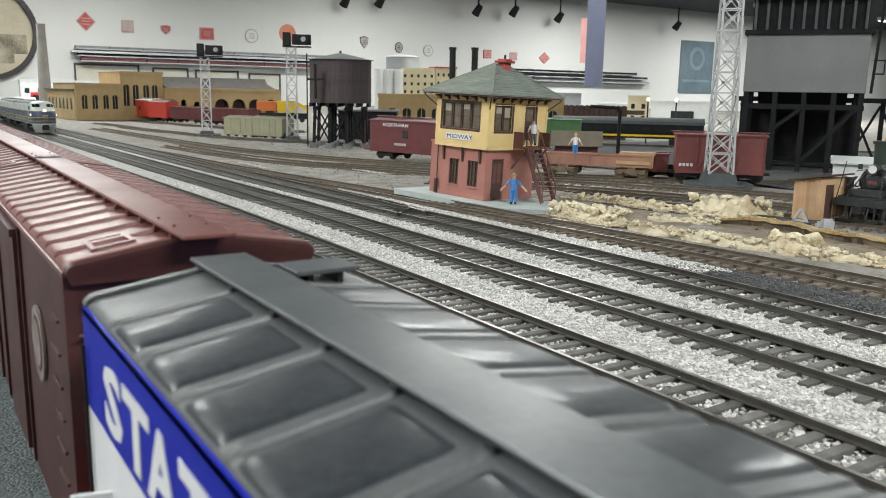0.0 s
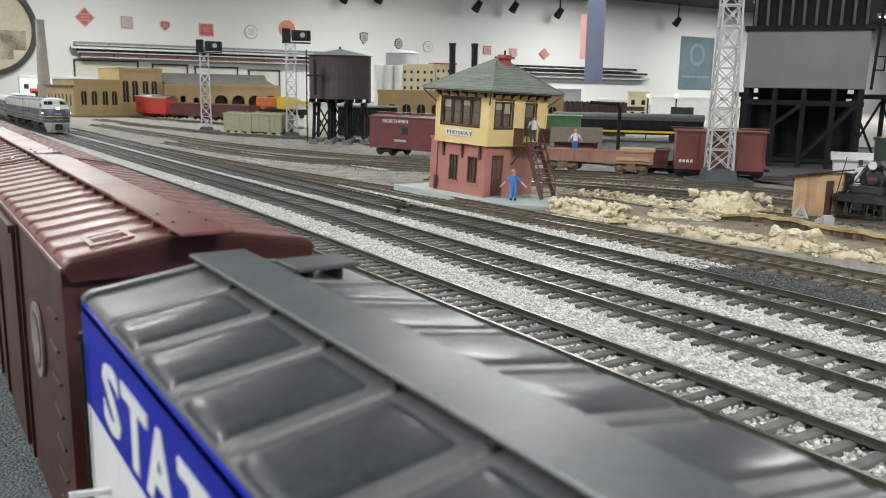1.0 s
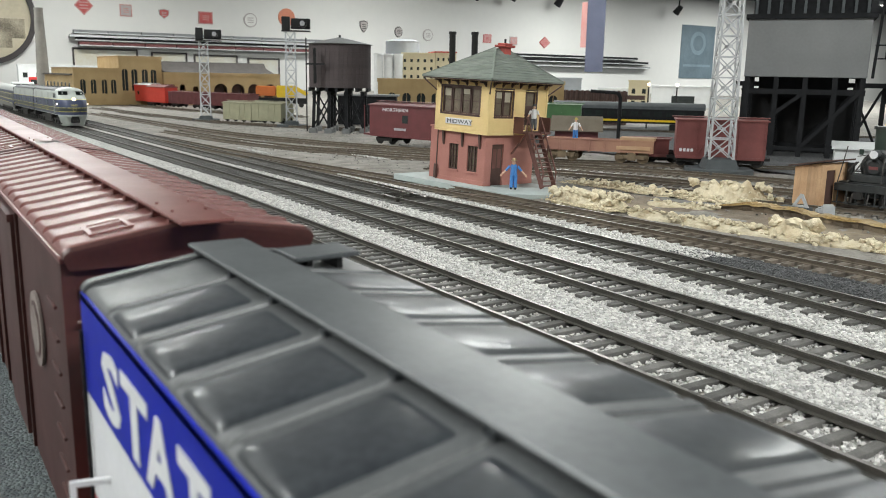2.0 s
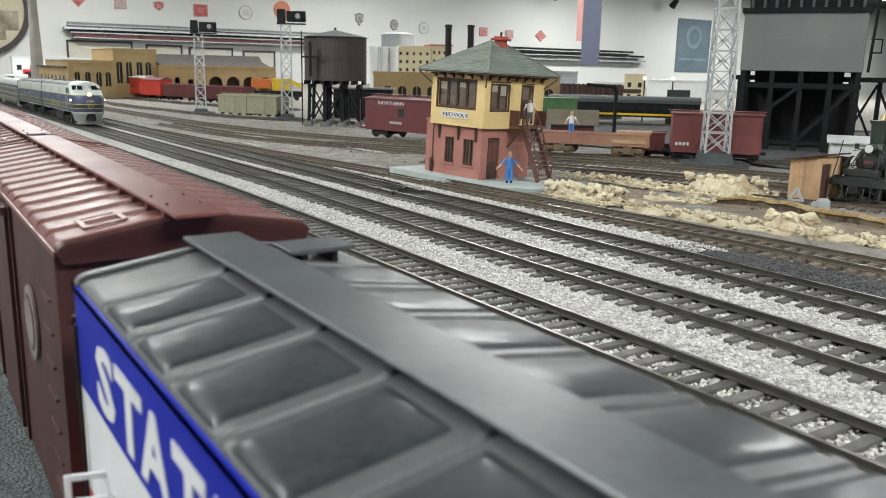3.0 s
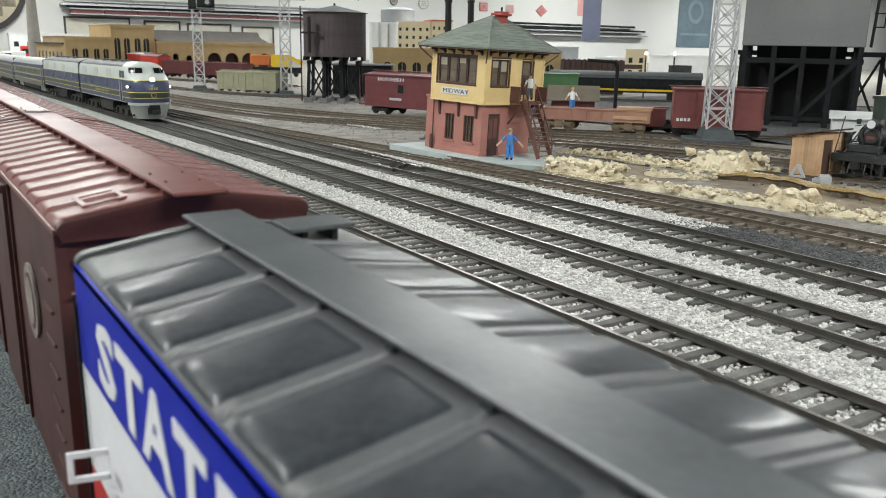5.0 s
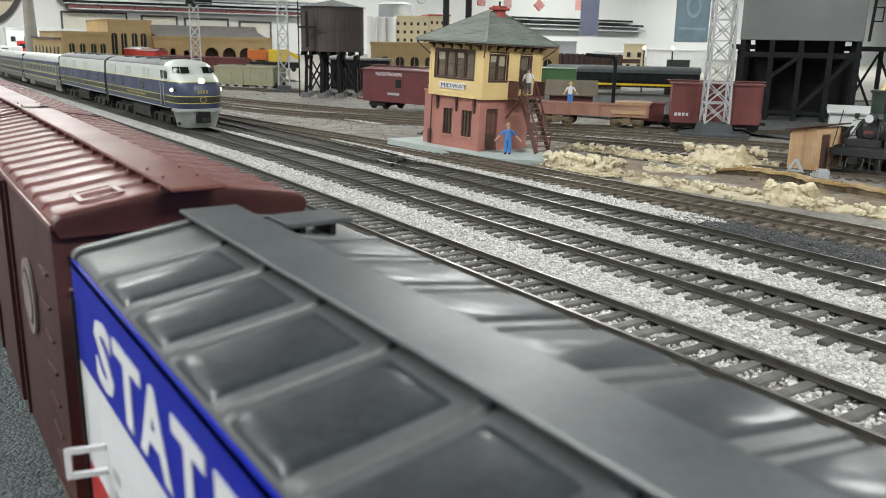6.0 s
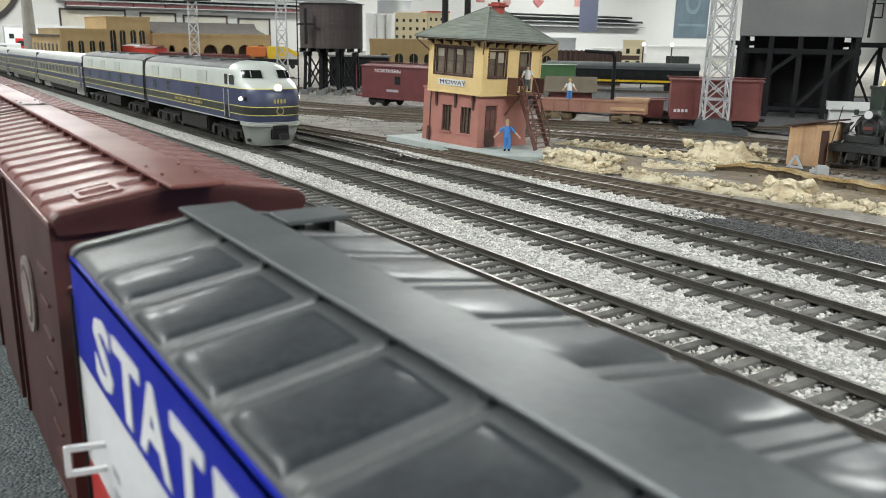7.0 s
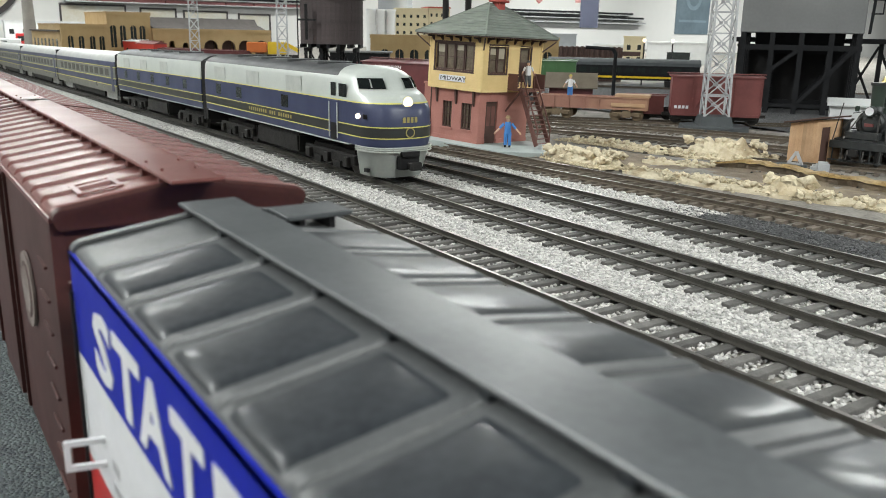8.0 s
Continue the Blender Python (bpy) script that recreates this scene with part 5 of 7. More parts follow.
for u in (1.45, 6.35):
    t = part("truck", soften(BM((u - 1.0, u + 1.0, 0.05, 0.2, 0.42, 0.68), (u - 0.3, u + 0.3, 0.02, 0.22, 0.3, 0.8)), 0.03, 1), M["rust_truck"], gon)
    for du in (-0.75, 0.75):
        part("wheel", cyl(bmesh.new(), (u + du, 0.22, 0.5), (u + du, 0.36, 0.5), 0.42, 18), M["rust_truck"], t)
        part("wheel", cyl(bmesh.new(), (u + du, 2.1, 0.5), (u + du, 2.24, 0.5), 0.42, 18), M["rust_truck"], t)
        part("journal", soften(BM((u + du - 0.16, u + du + 0.16, -0.02, 0.1, 0.36, 0.66)), 0.03, 1), M["rust_truck"], t)

# low maroon flat end between gondola and boxcar
freight_car("boxcar", -41.0, 42.9, 46, 2.3, 2.2, 1.75, M["oxide"], M["oxide"], "low oxide red car end behind the gondola", "yard cars", sill=0.7, peak=0.02, door=False)


# ---- lattice masts ----
def lattice(name, x, y, base, h, w0, w1, bays, rz, label, bar=0.07):
    m = thing(name, put(x, y, gz(x), rz), label, "mast", "lattice masts")
    b, bh = base
    part("footing", soften(prism(bmesh.new(), [(math.cos(math.pi / 8 + i * math.pi / 4) * b * 1.3, math.sin(math.pi / 8 + i * math.pi / 4) * b * 1.3) for i in range(8)], -0.2, bh * 0.3, "z"), 0.03, 1), M["slab_grey"], m, "charcoal stepped footing")
    bm = prism(bmesh.new(), [(-b * 0.62, -b * 0.62), (b * 0.62, -b * 0.62), (b * 0.62, b * 0.62), (-b * 0.62, b * 0.62)], bh * 0.3, bh, "z")
    for v in bm.verts:
        if v.co.z > bh * 0.7:
            v.co.x *= 0.84
            v.co.y *= 0.84
    part("plinth", bm, M["slab_grey"], m)
    half = lambda z: (w0 + (w1 - w0) * (z - bh) / (h - bh)) / 2
    cs = ((-1, -1), (1, -1), (1, 1), (-1, 1))
    for sx, sy in cs:
        part("leg", beam(bmesh.new(), (sx * half(bh), sy * half(bh), bh), (sx * half(h), sy * half(h), h), bar * 1.35), M["mast"], m)
    for k in range(bays):
        za, zb = bh + (h - bh) * k / bays, bh + (h - bh) * (k + 1) / bays
        for i in range(4):
            (ax, ay), (bx, by) = cs[i], cs[(i + 1) % 4]
            part("ring", beam(bmesh.new(), (ax * half(zb), ay * half(zb), zb), (bx * half(zb), by * half(zb), zb), bar), M["mast"], m)
            bm = beam(bmesh.new(), (ax * half(za), ay * half(za), za), (bx * half(zb), by * half(zb), zb), bar * 0.8)
            beam(bm, (bx * half(za), by * half(za), za), (ax * half(zb), ay * half(zb), zb), bar * 0.8)
            part("cross_brace", bm, M["mast"], m)
            zc = (za + zb) / 2
            mx, my = (ax + bx) / 2 * half(zc), (ay + by) / 2 * half(zc)
            wide, deep = (bar * 2.6, bar * 0.9) if ax != bx else (bar * 0.9, bar * 2.6)
            part("gusset", BM((mx - wide / 2, mx + wide / 2, my - deep / 2, my + deep / 2, zc - bar * 1.3, zc + bar * 1.3)), M["mast"], m)
    return m


lattice("floodlight_mast", -34.97, 44.33, (1.7, 0.85), 17.5, 1.5, 0.95, 13, 50, "silver lattice floodlight mast on a charcoal footing", 0.085)
for x, y, rz, h in ((-113.3, 35.6, 70, 10.5), (-95.6, 40.6, 64, 11.2)):
    s = lattice("signal_mast", x, y, (1.5, 0.6), h, 1.28, 1.1, 7, rz, "silver lattice signal mast with black signal head", 0.09)
    part("head_platform", BM((-1.0, 2.4, -0.8, 0.8, h, h + 0.12)), M["black"], s)
    part("signal_head", soften(BM((-0.95, 0.0, -0.8, 0.7, h + 0.12, h + 1.7), (0.15, 2.4, -0.75, 0.6, h + 0.3, h + 1.5)), 0.06, 1), M["black"], s)
    part("hood", cyl(bmesh.new(), (1.5, -0.75, h + 0.9), (1.5, -1.5, h + 0.9), 0.5, 12), M["black"], s)
    part("lens", cyl(bmesh.new(), (1.5, -1.51, h + 0.9), (1.5, -1.54, h + 0.9), 0.3, 12), M["grey_letter"], s)

# ---- water tank ----
tx, ty = -83.7, 41.3
wt = thing("water_tank", put(tx, ty, gz(tx), 57), "round dark wooden water tank on black timber legs", "water tank")
R0, Z0, Z1 = 3.35, 4.75, 9.35
tub = part("tub", cyl(bmesh.new(), (0, 0, Z0), (0, 0, Z1), R0 - 0.12, 40), M["tank_wood"], wt)
bm = bmesh.new()
box(bm, -0.235, 0.235, -0.12, 0.0, Z0, Z1)
stave = mesh_of("stave", soften(bm, 0.02, 1), M["tank_wood"], 0)
for i in range(44):
    a = 2 * math.pi * i / 44
    shared("stave", stave, tub, put(R0 * math.cos(a), R0 * math.sin(a), 0, math.degrees(a) + 90 + 180))
for k in range(8):
    z = Z0 + 0.3 + k * 0.57
    bm = bmesh.new()
    ring = [Vector(((R0 + 0.03) * math.cos(2 * math.pi * i / 40), (R0 + 0.03) * math.sin(2 * math.pi * i / 40), z)) for i in range(41)]
    for p, q in zip(ring, ring[1:]):
        beam(bm, p, q, 0.045, 0.06)
    part("hoop", bm, M["tank_wood"], tub)
part("roof", cyl(bmesh.new(), (0, 0, Z1), (0, 0, Z1 + 0.75), R0 + 0.3, 24, 0.15), M["tank_roof"], wt, "grey conical tank roof")
part("finial", cyl(bmesh.new(), (0, 0, Z1 + 0.7), (0, 0, Z1 + 1.0), 0.12, 8), M["black"], wt)
for i in range(7):
    u = -3.1 + i * 1.03
    ln = math.sqrt(max(0.5, 3.5 ** 2 - u * u))
    part("joist", BM((u - 0.14, u + 0.14, -ln, ln, Z0 - 0.4, Z0)), M["timber"], wt)
for u in (-2.6, -0.9, 0.9, 2.6):
    ln = 2.7 if abs(u) < 1 else 1.9
    part("cap_beam", BM((u - 0.2, u + 0.2, -ln, ln, Z0 - 0.8, Z0 - 0.4)), M["timber"], wt)
    for v in (-ln + 0.3, ln - 0.3) if abs(u) > 1 else (-ln + 0.3, 0, ln - 0.3):
        part("leg", beam(bmesh.new(), (u * 1.06, v * 1.06, 0), (u, v, Z0 - 0.8), 0.32), M["timber"], wt)
        part("footing", soften(BM((u * 1.06 - 0.45, u * 1.06 + 0.45, v * 1.06 - 0.45, v * 1.06 + 0.45, -0.2, 0.45)), 0.08, 1), M["tank_roof"], wt)
for v in (-2.2, 2.2):
    for a, b2 in ((-2.7, -0.9), (-0.9, 0.9), (0.9, 2.7)):
        part("cross_brace", beam(bmesh.new(), (a, v, 0.5), (b2, v, Z0 - 0.9), 0.16), M["timber"], wt)
        part("cross_brace", beam(bmesh.new(), (b2, v, 0.5), (a, v, Z0 - 0.9), 0.16), M["timber"], wt)
part("spout", beam(bmesh.new(), (-2.2, -R0 - 0.25, 5.2), (-2.2, -R0 - 0.45, 8.8), 0.28), M["black"], wt)
part("spout_arm", BM((-3.1, -1.2, -R0 - 0.5, -R0 - 0.2, 7.1, 7.3)), M["black"], wt)
for s in (-0.2, 0.2):
    part("ladder_rail", cyl(bmesh.new(), (-3.5, -1.2 + s, 0), (-3.5, -1.2 + s, Z1 + 0.6), 0.04, 6), M["black"], wt)
# dark shed behind the tank
low_shed = thing("engine_shed", put(-98, 48, gz(-98), 57), "low black corrugated shed behind the water tank", "shed")
part("wall", BM((0, 7.5, 0, 4, 0, 3.6)), M["timber"], low_shed)
part("roof", BM((-0.3, 7.8, -0.3, 4.3, 3.6, 3.8)), M["tank_roof"], low_shed)


# ---- station and roundhouse ----
def arch_wall(bm, u0, u1, z1, t, arches, z0=0.0):
    """A wall of thickness t along x with round-headed openings (centre, width, sill, springing height)."""
    edge = u0
    for uc, w, zs, zp in sorted(arches):
        l, r = uc - w / 2, uc + w / 2
        box(bm, edge, l, 0, t, z0, z1)
        if zs > z0:
            box(bm, l, r, 0, t, z0, zs)
        pts = [(l, z1), (l, zp)] + [(uc - w / 2 * math.cos(math.pi * i / 10), zp + w / 2 * math.sin(math.pi * i / 10)) for i in range(1, 10)] + [(r, zp), (r, z1)]
        prism(bm, pts, 0, t, "y")
        edge = r
    box(bm, edge, u1, 0, t, z0, z1)
    bmesh.ops.remove_doubles(bm, verts=bm.verts, dist=0.002)
    return bm


def arched_building(x, y, rz, L, D, H, arches, label, cornice=0.25, roof_m=None, glazed=True, category="building", z_base=None):
    b = thing("station_building", put(x, y, gz(x) if z_base is None else z_base, rz), label, category, "station buildings")
    part("front_wall", arch_wall(bmesh.new(), 0, L, H, 0.5, arches), M["tan"], b, smooth=0)
    part("side_wall", BM((0, 0.5, 0.5, D, 0, H)), M["tan"], b)
    part("side_wall", BM((L - 0.5, L, 0.5, D, 0, H)), M["tan"], b)
    part("back_wall", BM((0.5, L - 0.5, D - 0.5, D, 0, H)), M["tan"], b)
    part("roof", BM((0.5, L - 0.5, 0.5, D - 0.5, H - 0.6, H - 0.3)), roof_m or M["tar"], b)
    part("cornice", BM((-0.12, L + 0.12, -0.12, 0.0, H - cornice * 2, H + 0.1), (-0.12, L + 0.12, 0.0, D, H, H + 0.1)), M["tan"], b)
    for uc, w, zs, zp in arches:
        if glazed:
            win = part("window", BM((uc - w / 2, uc + w / 2, 0.3, 0.36, zs, zp + w / 2)), M["window_dark"], b)
            part("mullion", BM((uc - 0.05, uc + 0.05, 0.22, 0.3, zs, zp + w / 2)), M["tan"], win)
        else:
            part("door_dark", BM((uc - w / 2 - 0.2, uc + w / 2 + 0.2, 3.0, 3.1, 0, zp + w / 2)), M["trim_brown"], b)
    return b


arched_building(-173, 29.2, 90, 8.3, 26, 7.0, [(1.6, 1.0, 2.2, 4.4), (3.5, 1.0, 2.2, 4.4), (5.5, 1.0, 2.2, 4.4), (7.2, 1.0, 2.2, 4.4)], "tan brick station wing with arched windows")
arched_building(-173, 37.5, 90, 8.2, 20, 9.4, [(1.1, 1.15, 2.8, 6.4), (2.9, 1.15, 2.8, 6.4), (4.9, 1.15, 2.8, 6.4), (6.6, 1.15, 2.8, 6.4)], "tan brick station hall with tall arched windows")
arched_building(-171.5, 45.7, 90, 24.5, 14, 6.4, [(1.6, 1.1, 2.6, 3.6), (3.6, 1.1, 2.6, 3.6), (6.3, 1.2, 1.2, 3.2), (11.5, 2.9, 0.0, 2.9), (15.2, 2.9, 0.0, 2.9), (18.8, 2.9, 0.0, 2.9), (22.4, 2.9, 0.0, 2.9)], "tan brick roundhouse with arched engine doors", glazed=False)
rf = thing("roundhouse_roof", put(-172.5, 46.0, 5.55, 90), "dark brown roundhouse roof with clerestory", "roof")
part("slope", prism(bmesh.new(), [(0.6, 0), (12, 0), (12, 2.2), (7, 2.2), (5.5, 1.0)], 0.4, 23.8), M["tar"], rf)
arched_building(-131.5, 72.3, 54.8, 33.0, 8, 6.0, [(2.5 + i * 2.6, 1.5, 1.6, 2.9) for i in range(12)], "long low tan building with half-round windows", z_base=-0.9)
stn = thing("side_building", put(-199, 27.8, gz(-199), 3), "low brown station shed with small windows", "building")
part("wall", BM((0, 25, 0, 6, 0, 5.6)), M["tan"], stn)
part("roof", BM((-0.3, 25, -0.3, 6.3, 5.6, 5.9)), M["tar"], stn)
for i in range(7):
    part("window", BM((2 + i * 3.3, 3.2 + i * 3.3, -0.03, 0.01, 2.0, 4.2)), M["window_dark"], stn)

# vehicles at the roundhouse
cr = thing("yellow_crane", put(-158, 60.5, gz(-158), 64), "yellow and orange crane car outside the roundhouse", "crane")
part("cab", soften(BM((3.2, 7.0, 0, 2.4, 2.0, 4.3)), 0.15, 2), M["yellow"], cr)
part("boom", beam(bmesh.new(), (6.8, 1.2, 3.9), (9.2, 1.2, 2.6), 0.7), M["yellow"], cr)
part("tender", soften(BM((-0.8, 3.0, 0, 2.4, 2.3, 4.2)), 0.1, 1), M["orange"], cr)
part("chassis", BM((-1.2, 9.0, 0.1, 2.3, 0.8, 1.9)), M["black"], cr)
for u in (0, 2.5, 5.5, 8):
    part("wheel", cyl(bmesh.new(), (u, -0.05, 0.6), (u, 0.15, 0.6), 0.5, 14), M["running_gear"], cr)

# smokestack, factory, silos, black stacks
st = thing("smokestack", put(-218, 30.2, -0.9, 0), "tall tapering grey smokestack", "chimney")
part("shaft", cyl(bmesh.new(), (0, 0, 0), (0, 0, 20.0), 1.55, 20, 0.95), M["stack_grey"], st)
part("rim", cyl(bmesh.new(), (0, 0, 20.0), (0, 0, 20.5), 1.05, 20), M["stack_grey"], st)


def windowed(name, x, y, z, rz, L, D, H, rows, cols, m, label, roof=None):
    b = thing(name, put(x, y, z, rz), label, "building", "distant model buildings")
    part("wall", BM((0, L, 0, D, 0, H)), m, b)
    part("parapet", BM((-0.15, L + 0.15, -0.15, D + 0.15, H, H + 0.35)), roof or m, b)
    for r in range(rows):
        for c in range(cols):
            u, z0 = L * (c + 0.5) / cols, H * (r + 0.5) / (rows + 0.3)
            part("window", BM((u - L / cols * 0.18, u + L / cols * 0.18, -0.06, 0.01, z0 - H / rows * 0.18, z0 + H / rows * 0.18)), M["window_dark"], b)
    return b


windowed("factory_building", -172.5, 101.2, -0.9, 50, 7.9, 8, 11.6, 6, 5, M["factory"], "cream factory building with rows of small windows")
windowed("factory_building", -167.3, 107.4, -0.9, 70, 5.0, 8, 12.0, 6, 4, M["factory"], "cream factory wing with small windows", M["chimney_red"])
for k, (x, y) in enumerate(((-175.3, 96.6), (-174.1, 98.6), (-172.9, 100.5))):
    s = thing("silo", put(x, y, -0.9), "white concrete grain silo", "silo", "silos")
    part("shaft", cyl(bmesh.new(), (0, 0, 0), (0, 0, 11.2), 1.1, 20), M["silo_white"], s)
    part("cap", cyl(bmesh.new(), (0, 0, 11.2), (0, 0, 11.6), 1.2, 20), M["silo_white"], s)
s = thing("storage_tank", put(-182, 107, -0.9), "blue-grey cylindrical storage tank", "tank")
part("shell", cyl(bmesh.new(), (0, 0, 0), (0, 0, 14.8), 4.2, 32), M["blue_grey"], s)
part("lid", cyl(bmesh.new(), (0, 0, 14.8), (0, 0, 15.4), 4.3, 32, 2.5), M["blue_grey"], s)
for x, y in ((-157.8, 105.7), (-155.0, 109.8)):
    s = thing("black_stack", put(x, y, -0.9), "black steel chimney stack", "chimney", "black stacks")
    part("pipe", cyl(bmesh.new(), (0, 0, 0), (0, 0, 16.2), 0.72, 16), M["black"], s)
    part("collar", cyl(bmesh.new(), (0, 0, 15.8), (0, 0, 16.4), 0.85, 16), M["black"], s)

# ---- behind the signal tower ----
freight_car("hopper", -64.5, 50.5, 46, 6.5, 2.4, 3.5, M["green"], M["green"], "green covered hopper behind the signal tower", "yard cars", sill=1.2, peak=0.1, door=False, ribs=(1, 2.2, 3.4, 4.6, 5.8))
sh = thing("tool_shed", put(-57.2, 48.8, -0.2, 47), "brown shed with broad grey-brown roof", "shed")
part("wall", BM((0.6, 4.4, 0, 3, 0, 1.5)), M["maroon"], sh)
part("roof", prism(bmesh.new(), [(-0.4, 1.35), (1.5, 2.5), (3.4, 1.35), (3.4, 1.45), (1.5, 2.65), (-0.4, 1.45)], 0.2, 4.8), M["shed_roof"], sh)
sp = thing("water_column", put(-52.9, 53.2, -0.14, 227), "dark green water column with bent spout", "water column")
bm = cyl(bmesh.new(), (0, 0, 0), (0, 0, 4.4), 0.16, 12)
cyl(bm, (0, 0, 4.35), (0.25, 0, 4.75), 0.16, 12), cyl(bm, (0.2, 0, 4.72), (2.6, 0, 4.85), 0.14, 12)
part("pipe", bm, M["timber"], sp)
rw_ = thing("retaining_wall", put(-90, 79.4, -0.5, 46), "dark brown ribbed trestle wall", "wall")
part("wall", BM((0, 8.8, 0, 1, 0, 4.6)), M["trim_brown"], rw_)
for i in range(12):
    part("pile", cyl(bmesh.new(), (0.4 + i * 0.72, -0.1, 0), (0.4 + i * 0.72, -0.1, 4.7), 0.2, 8), M["trim_brown"], rw_)
part("beam", BM((8.8, 11.2, 0.2, 0.8, 3.5, 4.1)), M["trim_brown"], rw_)
co = thing("display_coach", put(-79.5, 68.5, -0.35, 43.2), "dark passenger coach with orange stripe and grey roof", "passenger coach")
part("body", BM((0, 18, 0, 3, 0.9, 2.6)), M["timber"], co)
part("stripe", BM((0, 18, -0.02, 0.0, 1.12, 1.36)), M["yellow"], co)
part("roof", prism(bmesh.new(), [(-0.05, 2.6), (0.1, 2.95), (0.6, 3.25), (1.5, 3.4), (2.4, 3.25), (2.9, 2.95), (3.05, 2.6)], -0.1, 18.1), M["slab_grey"], co)
for i in range(12):
    part("window", BM((1 + i * 1.4, 1.9 + i * 1.4, -0.02, 0.0, 1.75, 2.35)), M["window_dark"], co)
for u in (2.5, 15.5):
    part("truck", BM((u - 1.4, u + 1.4, 0.1, 2.9, 0.15, 0.85)), M["running_gear"], co)
mr = thing("maroon_coupe", put(-83, 62, -0.4, 45), "maroon tank car with white strapping", "tank car")
part("tank", cyl(bmesh.new(), (0, 1.2, 2.6), (6, 1.2, 2.6), 1.1, 20), M["maroon"], mr)
part("frame", BM((-0.4, 6.4, 0.3, 2.1, 0.9, 1.5)), M["black"], mr)
for u in (1.2, 4.8):
    part("truck", BM((u - 0.9, u + 0.9, 0.2, 2.2, 0.1, 0.9)), M["running_gear"], mr)
windowed("white_warehouse", -149.5, 161.2, -0.9, 41, 15.5, 8, 5.0, 1, 1, M["silo_white"], "white model warehouse at the back of the layout")
windowed("white_warehouse", -157, 150, -0.9, 44, 8.5, 6, 4.2, 1, 2, M["silo_white"], "low white model building")
windowed("white_warehouse", -172, 128, -0.9, 47, 22, 6, 6.5, 1, 6, M["blue_grey"], "long grey-white model building behind the tower")
windowed("tan_office", -139.8, 143.0, -0.9, 42, 4.7, 4, 6.2, 2, 2, M["factory"], "small tan model office with square windows")
for x, y in ((-75.1, 80.4), (-72.5, 82.7)):
    s = thing("yard_lamp", put(x, y, -0.35), "yard lamp post with glowing globe", "lamp", "yard lamps")
    part("post", cyl(bmesh.new(), (0, 0, 0), (0, 0, 5.2), 0.09, 8), M["black"], s)
    bm = bmesh.new()
    bmesh.ops.create_icosphere(bm, subdivisions=2, radius=0.22)
    bmesh.ops.translate(bm, verts=bm.verts, vec=(0, 0, 5.55))
    part("globe", bm, M["marker"], s, "lit lamp globe")

# ---- coaling tower ----
ct = thing("coaling_tower", put(-42.4, 56.9, 0.0, 33.5), "black timber coaling tower with grey sheeted bin", "coaling tower")
W_, D_ = 8.15, 7.5
BZ, TZ = 6.15, 10.55
part("bin", soften(BM((-0.6, W_, 0, D_, BZ, TZ)), 0.04, 1), M["bin"], ct, "grey sheet-clad coal bin")
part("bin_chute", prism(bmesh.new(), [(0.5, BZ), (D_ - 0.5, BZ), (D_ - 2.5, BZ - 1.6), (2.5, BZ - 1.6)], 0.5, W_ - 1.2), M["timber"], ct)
part("bin_cap", BM((-0.8, W_ + 0.25, -0.2, D_ + 0.2, TZ, TZ + 0.35)), M["timber"], ct)
part("upper_house", BM((-0.3, W_ - 0.25, 0.4, D_ - 0.4, TZ + 0.35, TZ + 5.5)), M["timber"], ct)
for i in range(10):
    u = -0.2 + i * 0.87
    part("upright", BM((u, u + 0.2, 0.15, 0.4, TZ + 0.35, TZ + 2.7)), M["slab_grey"], ct)
part("gallery", BM((-0.6, W_ + 0.6, -0.3, 0.4, TZ + 2.7, TZ + 3.0)), M["slab_grey"], ct)
for u in (-0.35, 1.8, 3.9, 6.0, 7.9):
    for v in (0.25, 2.6, 4.9, 7.2):
        part("post", BM((u - 0.19, u + 0.19, v - 0.19, v + 0.19, 0, BZ)), M["timber"], ct)
for v in (0.1, 4.9):
    part("girt", BM((-0.5, W_, v, v + 0.25, BZ - 1.3, BZ - 0.9)), M["timber"], ct)
    part("girt", BM((-0.5, W_, v, v + 0.25, 0.5, 0.8)), M["timber"], ct)
    part("brace", beam(bmesh.new(), (4.0, v + 0.05, 0.8), (7.8, v + 0.05, BZ - 1.0), 0.3), M["timber"], ct)
    part("brace", beam(bmesh.new(), (-0.3, v + 0.05, 1.6), (4.2, v + 0.05, BZ - 0.9), 0.3), M["timber"], ct)
# Added black block: the dark inside the open base is painted on it.
part("interior_dark", BM((-0.3, W_ - 0.1, 5.6, 7.4, 0.0, BZ - 1.0)), M["black"], ct)
part("side_post", beam(bmesh.new(), (W_ + 0.35, 0.2, BZ), (W_ + 0.75, 0.2, TZ + 5.0), 0.2), M["timber"], ct)
part("side_ladder", BM((W_ + 0.3, W_ + 1.1, 0.2, 0.5, TZ - 3.0, TZ - 2.9), (W_ + 1.05, W_ + 1.12, 0.2, 0.5, TZ - 3.0, TZ - 2.0), (W_ + 0.3, W_ + 1.12, 0.2, 0.5, TZ - 2.0, TZ - 1.92)), M["timber"], ct)
tr = thing("timber_trestle", put(-47.5, 62.5, 0.0, 34), "black timber trestle behind the coaling tower", "trestle")
for i in range(9):
    part("pile", BM((i * 2.2, i * 2.2 + 0.35, 0, 0.35, 0, 5.4)), M["timber"], tr)
part("deck", BM((-0.5, 19, -0.4, 2.2, 5.4, 5.8)), M["timber"], tr)
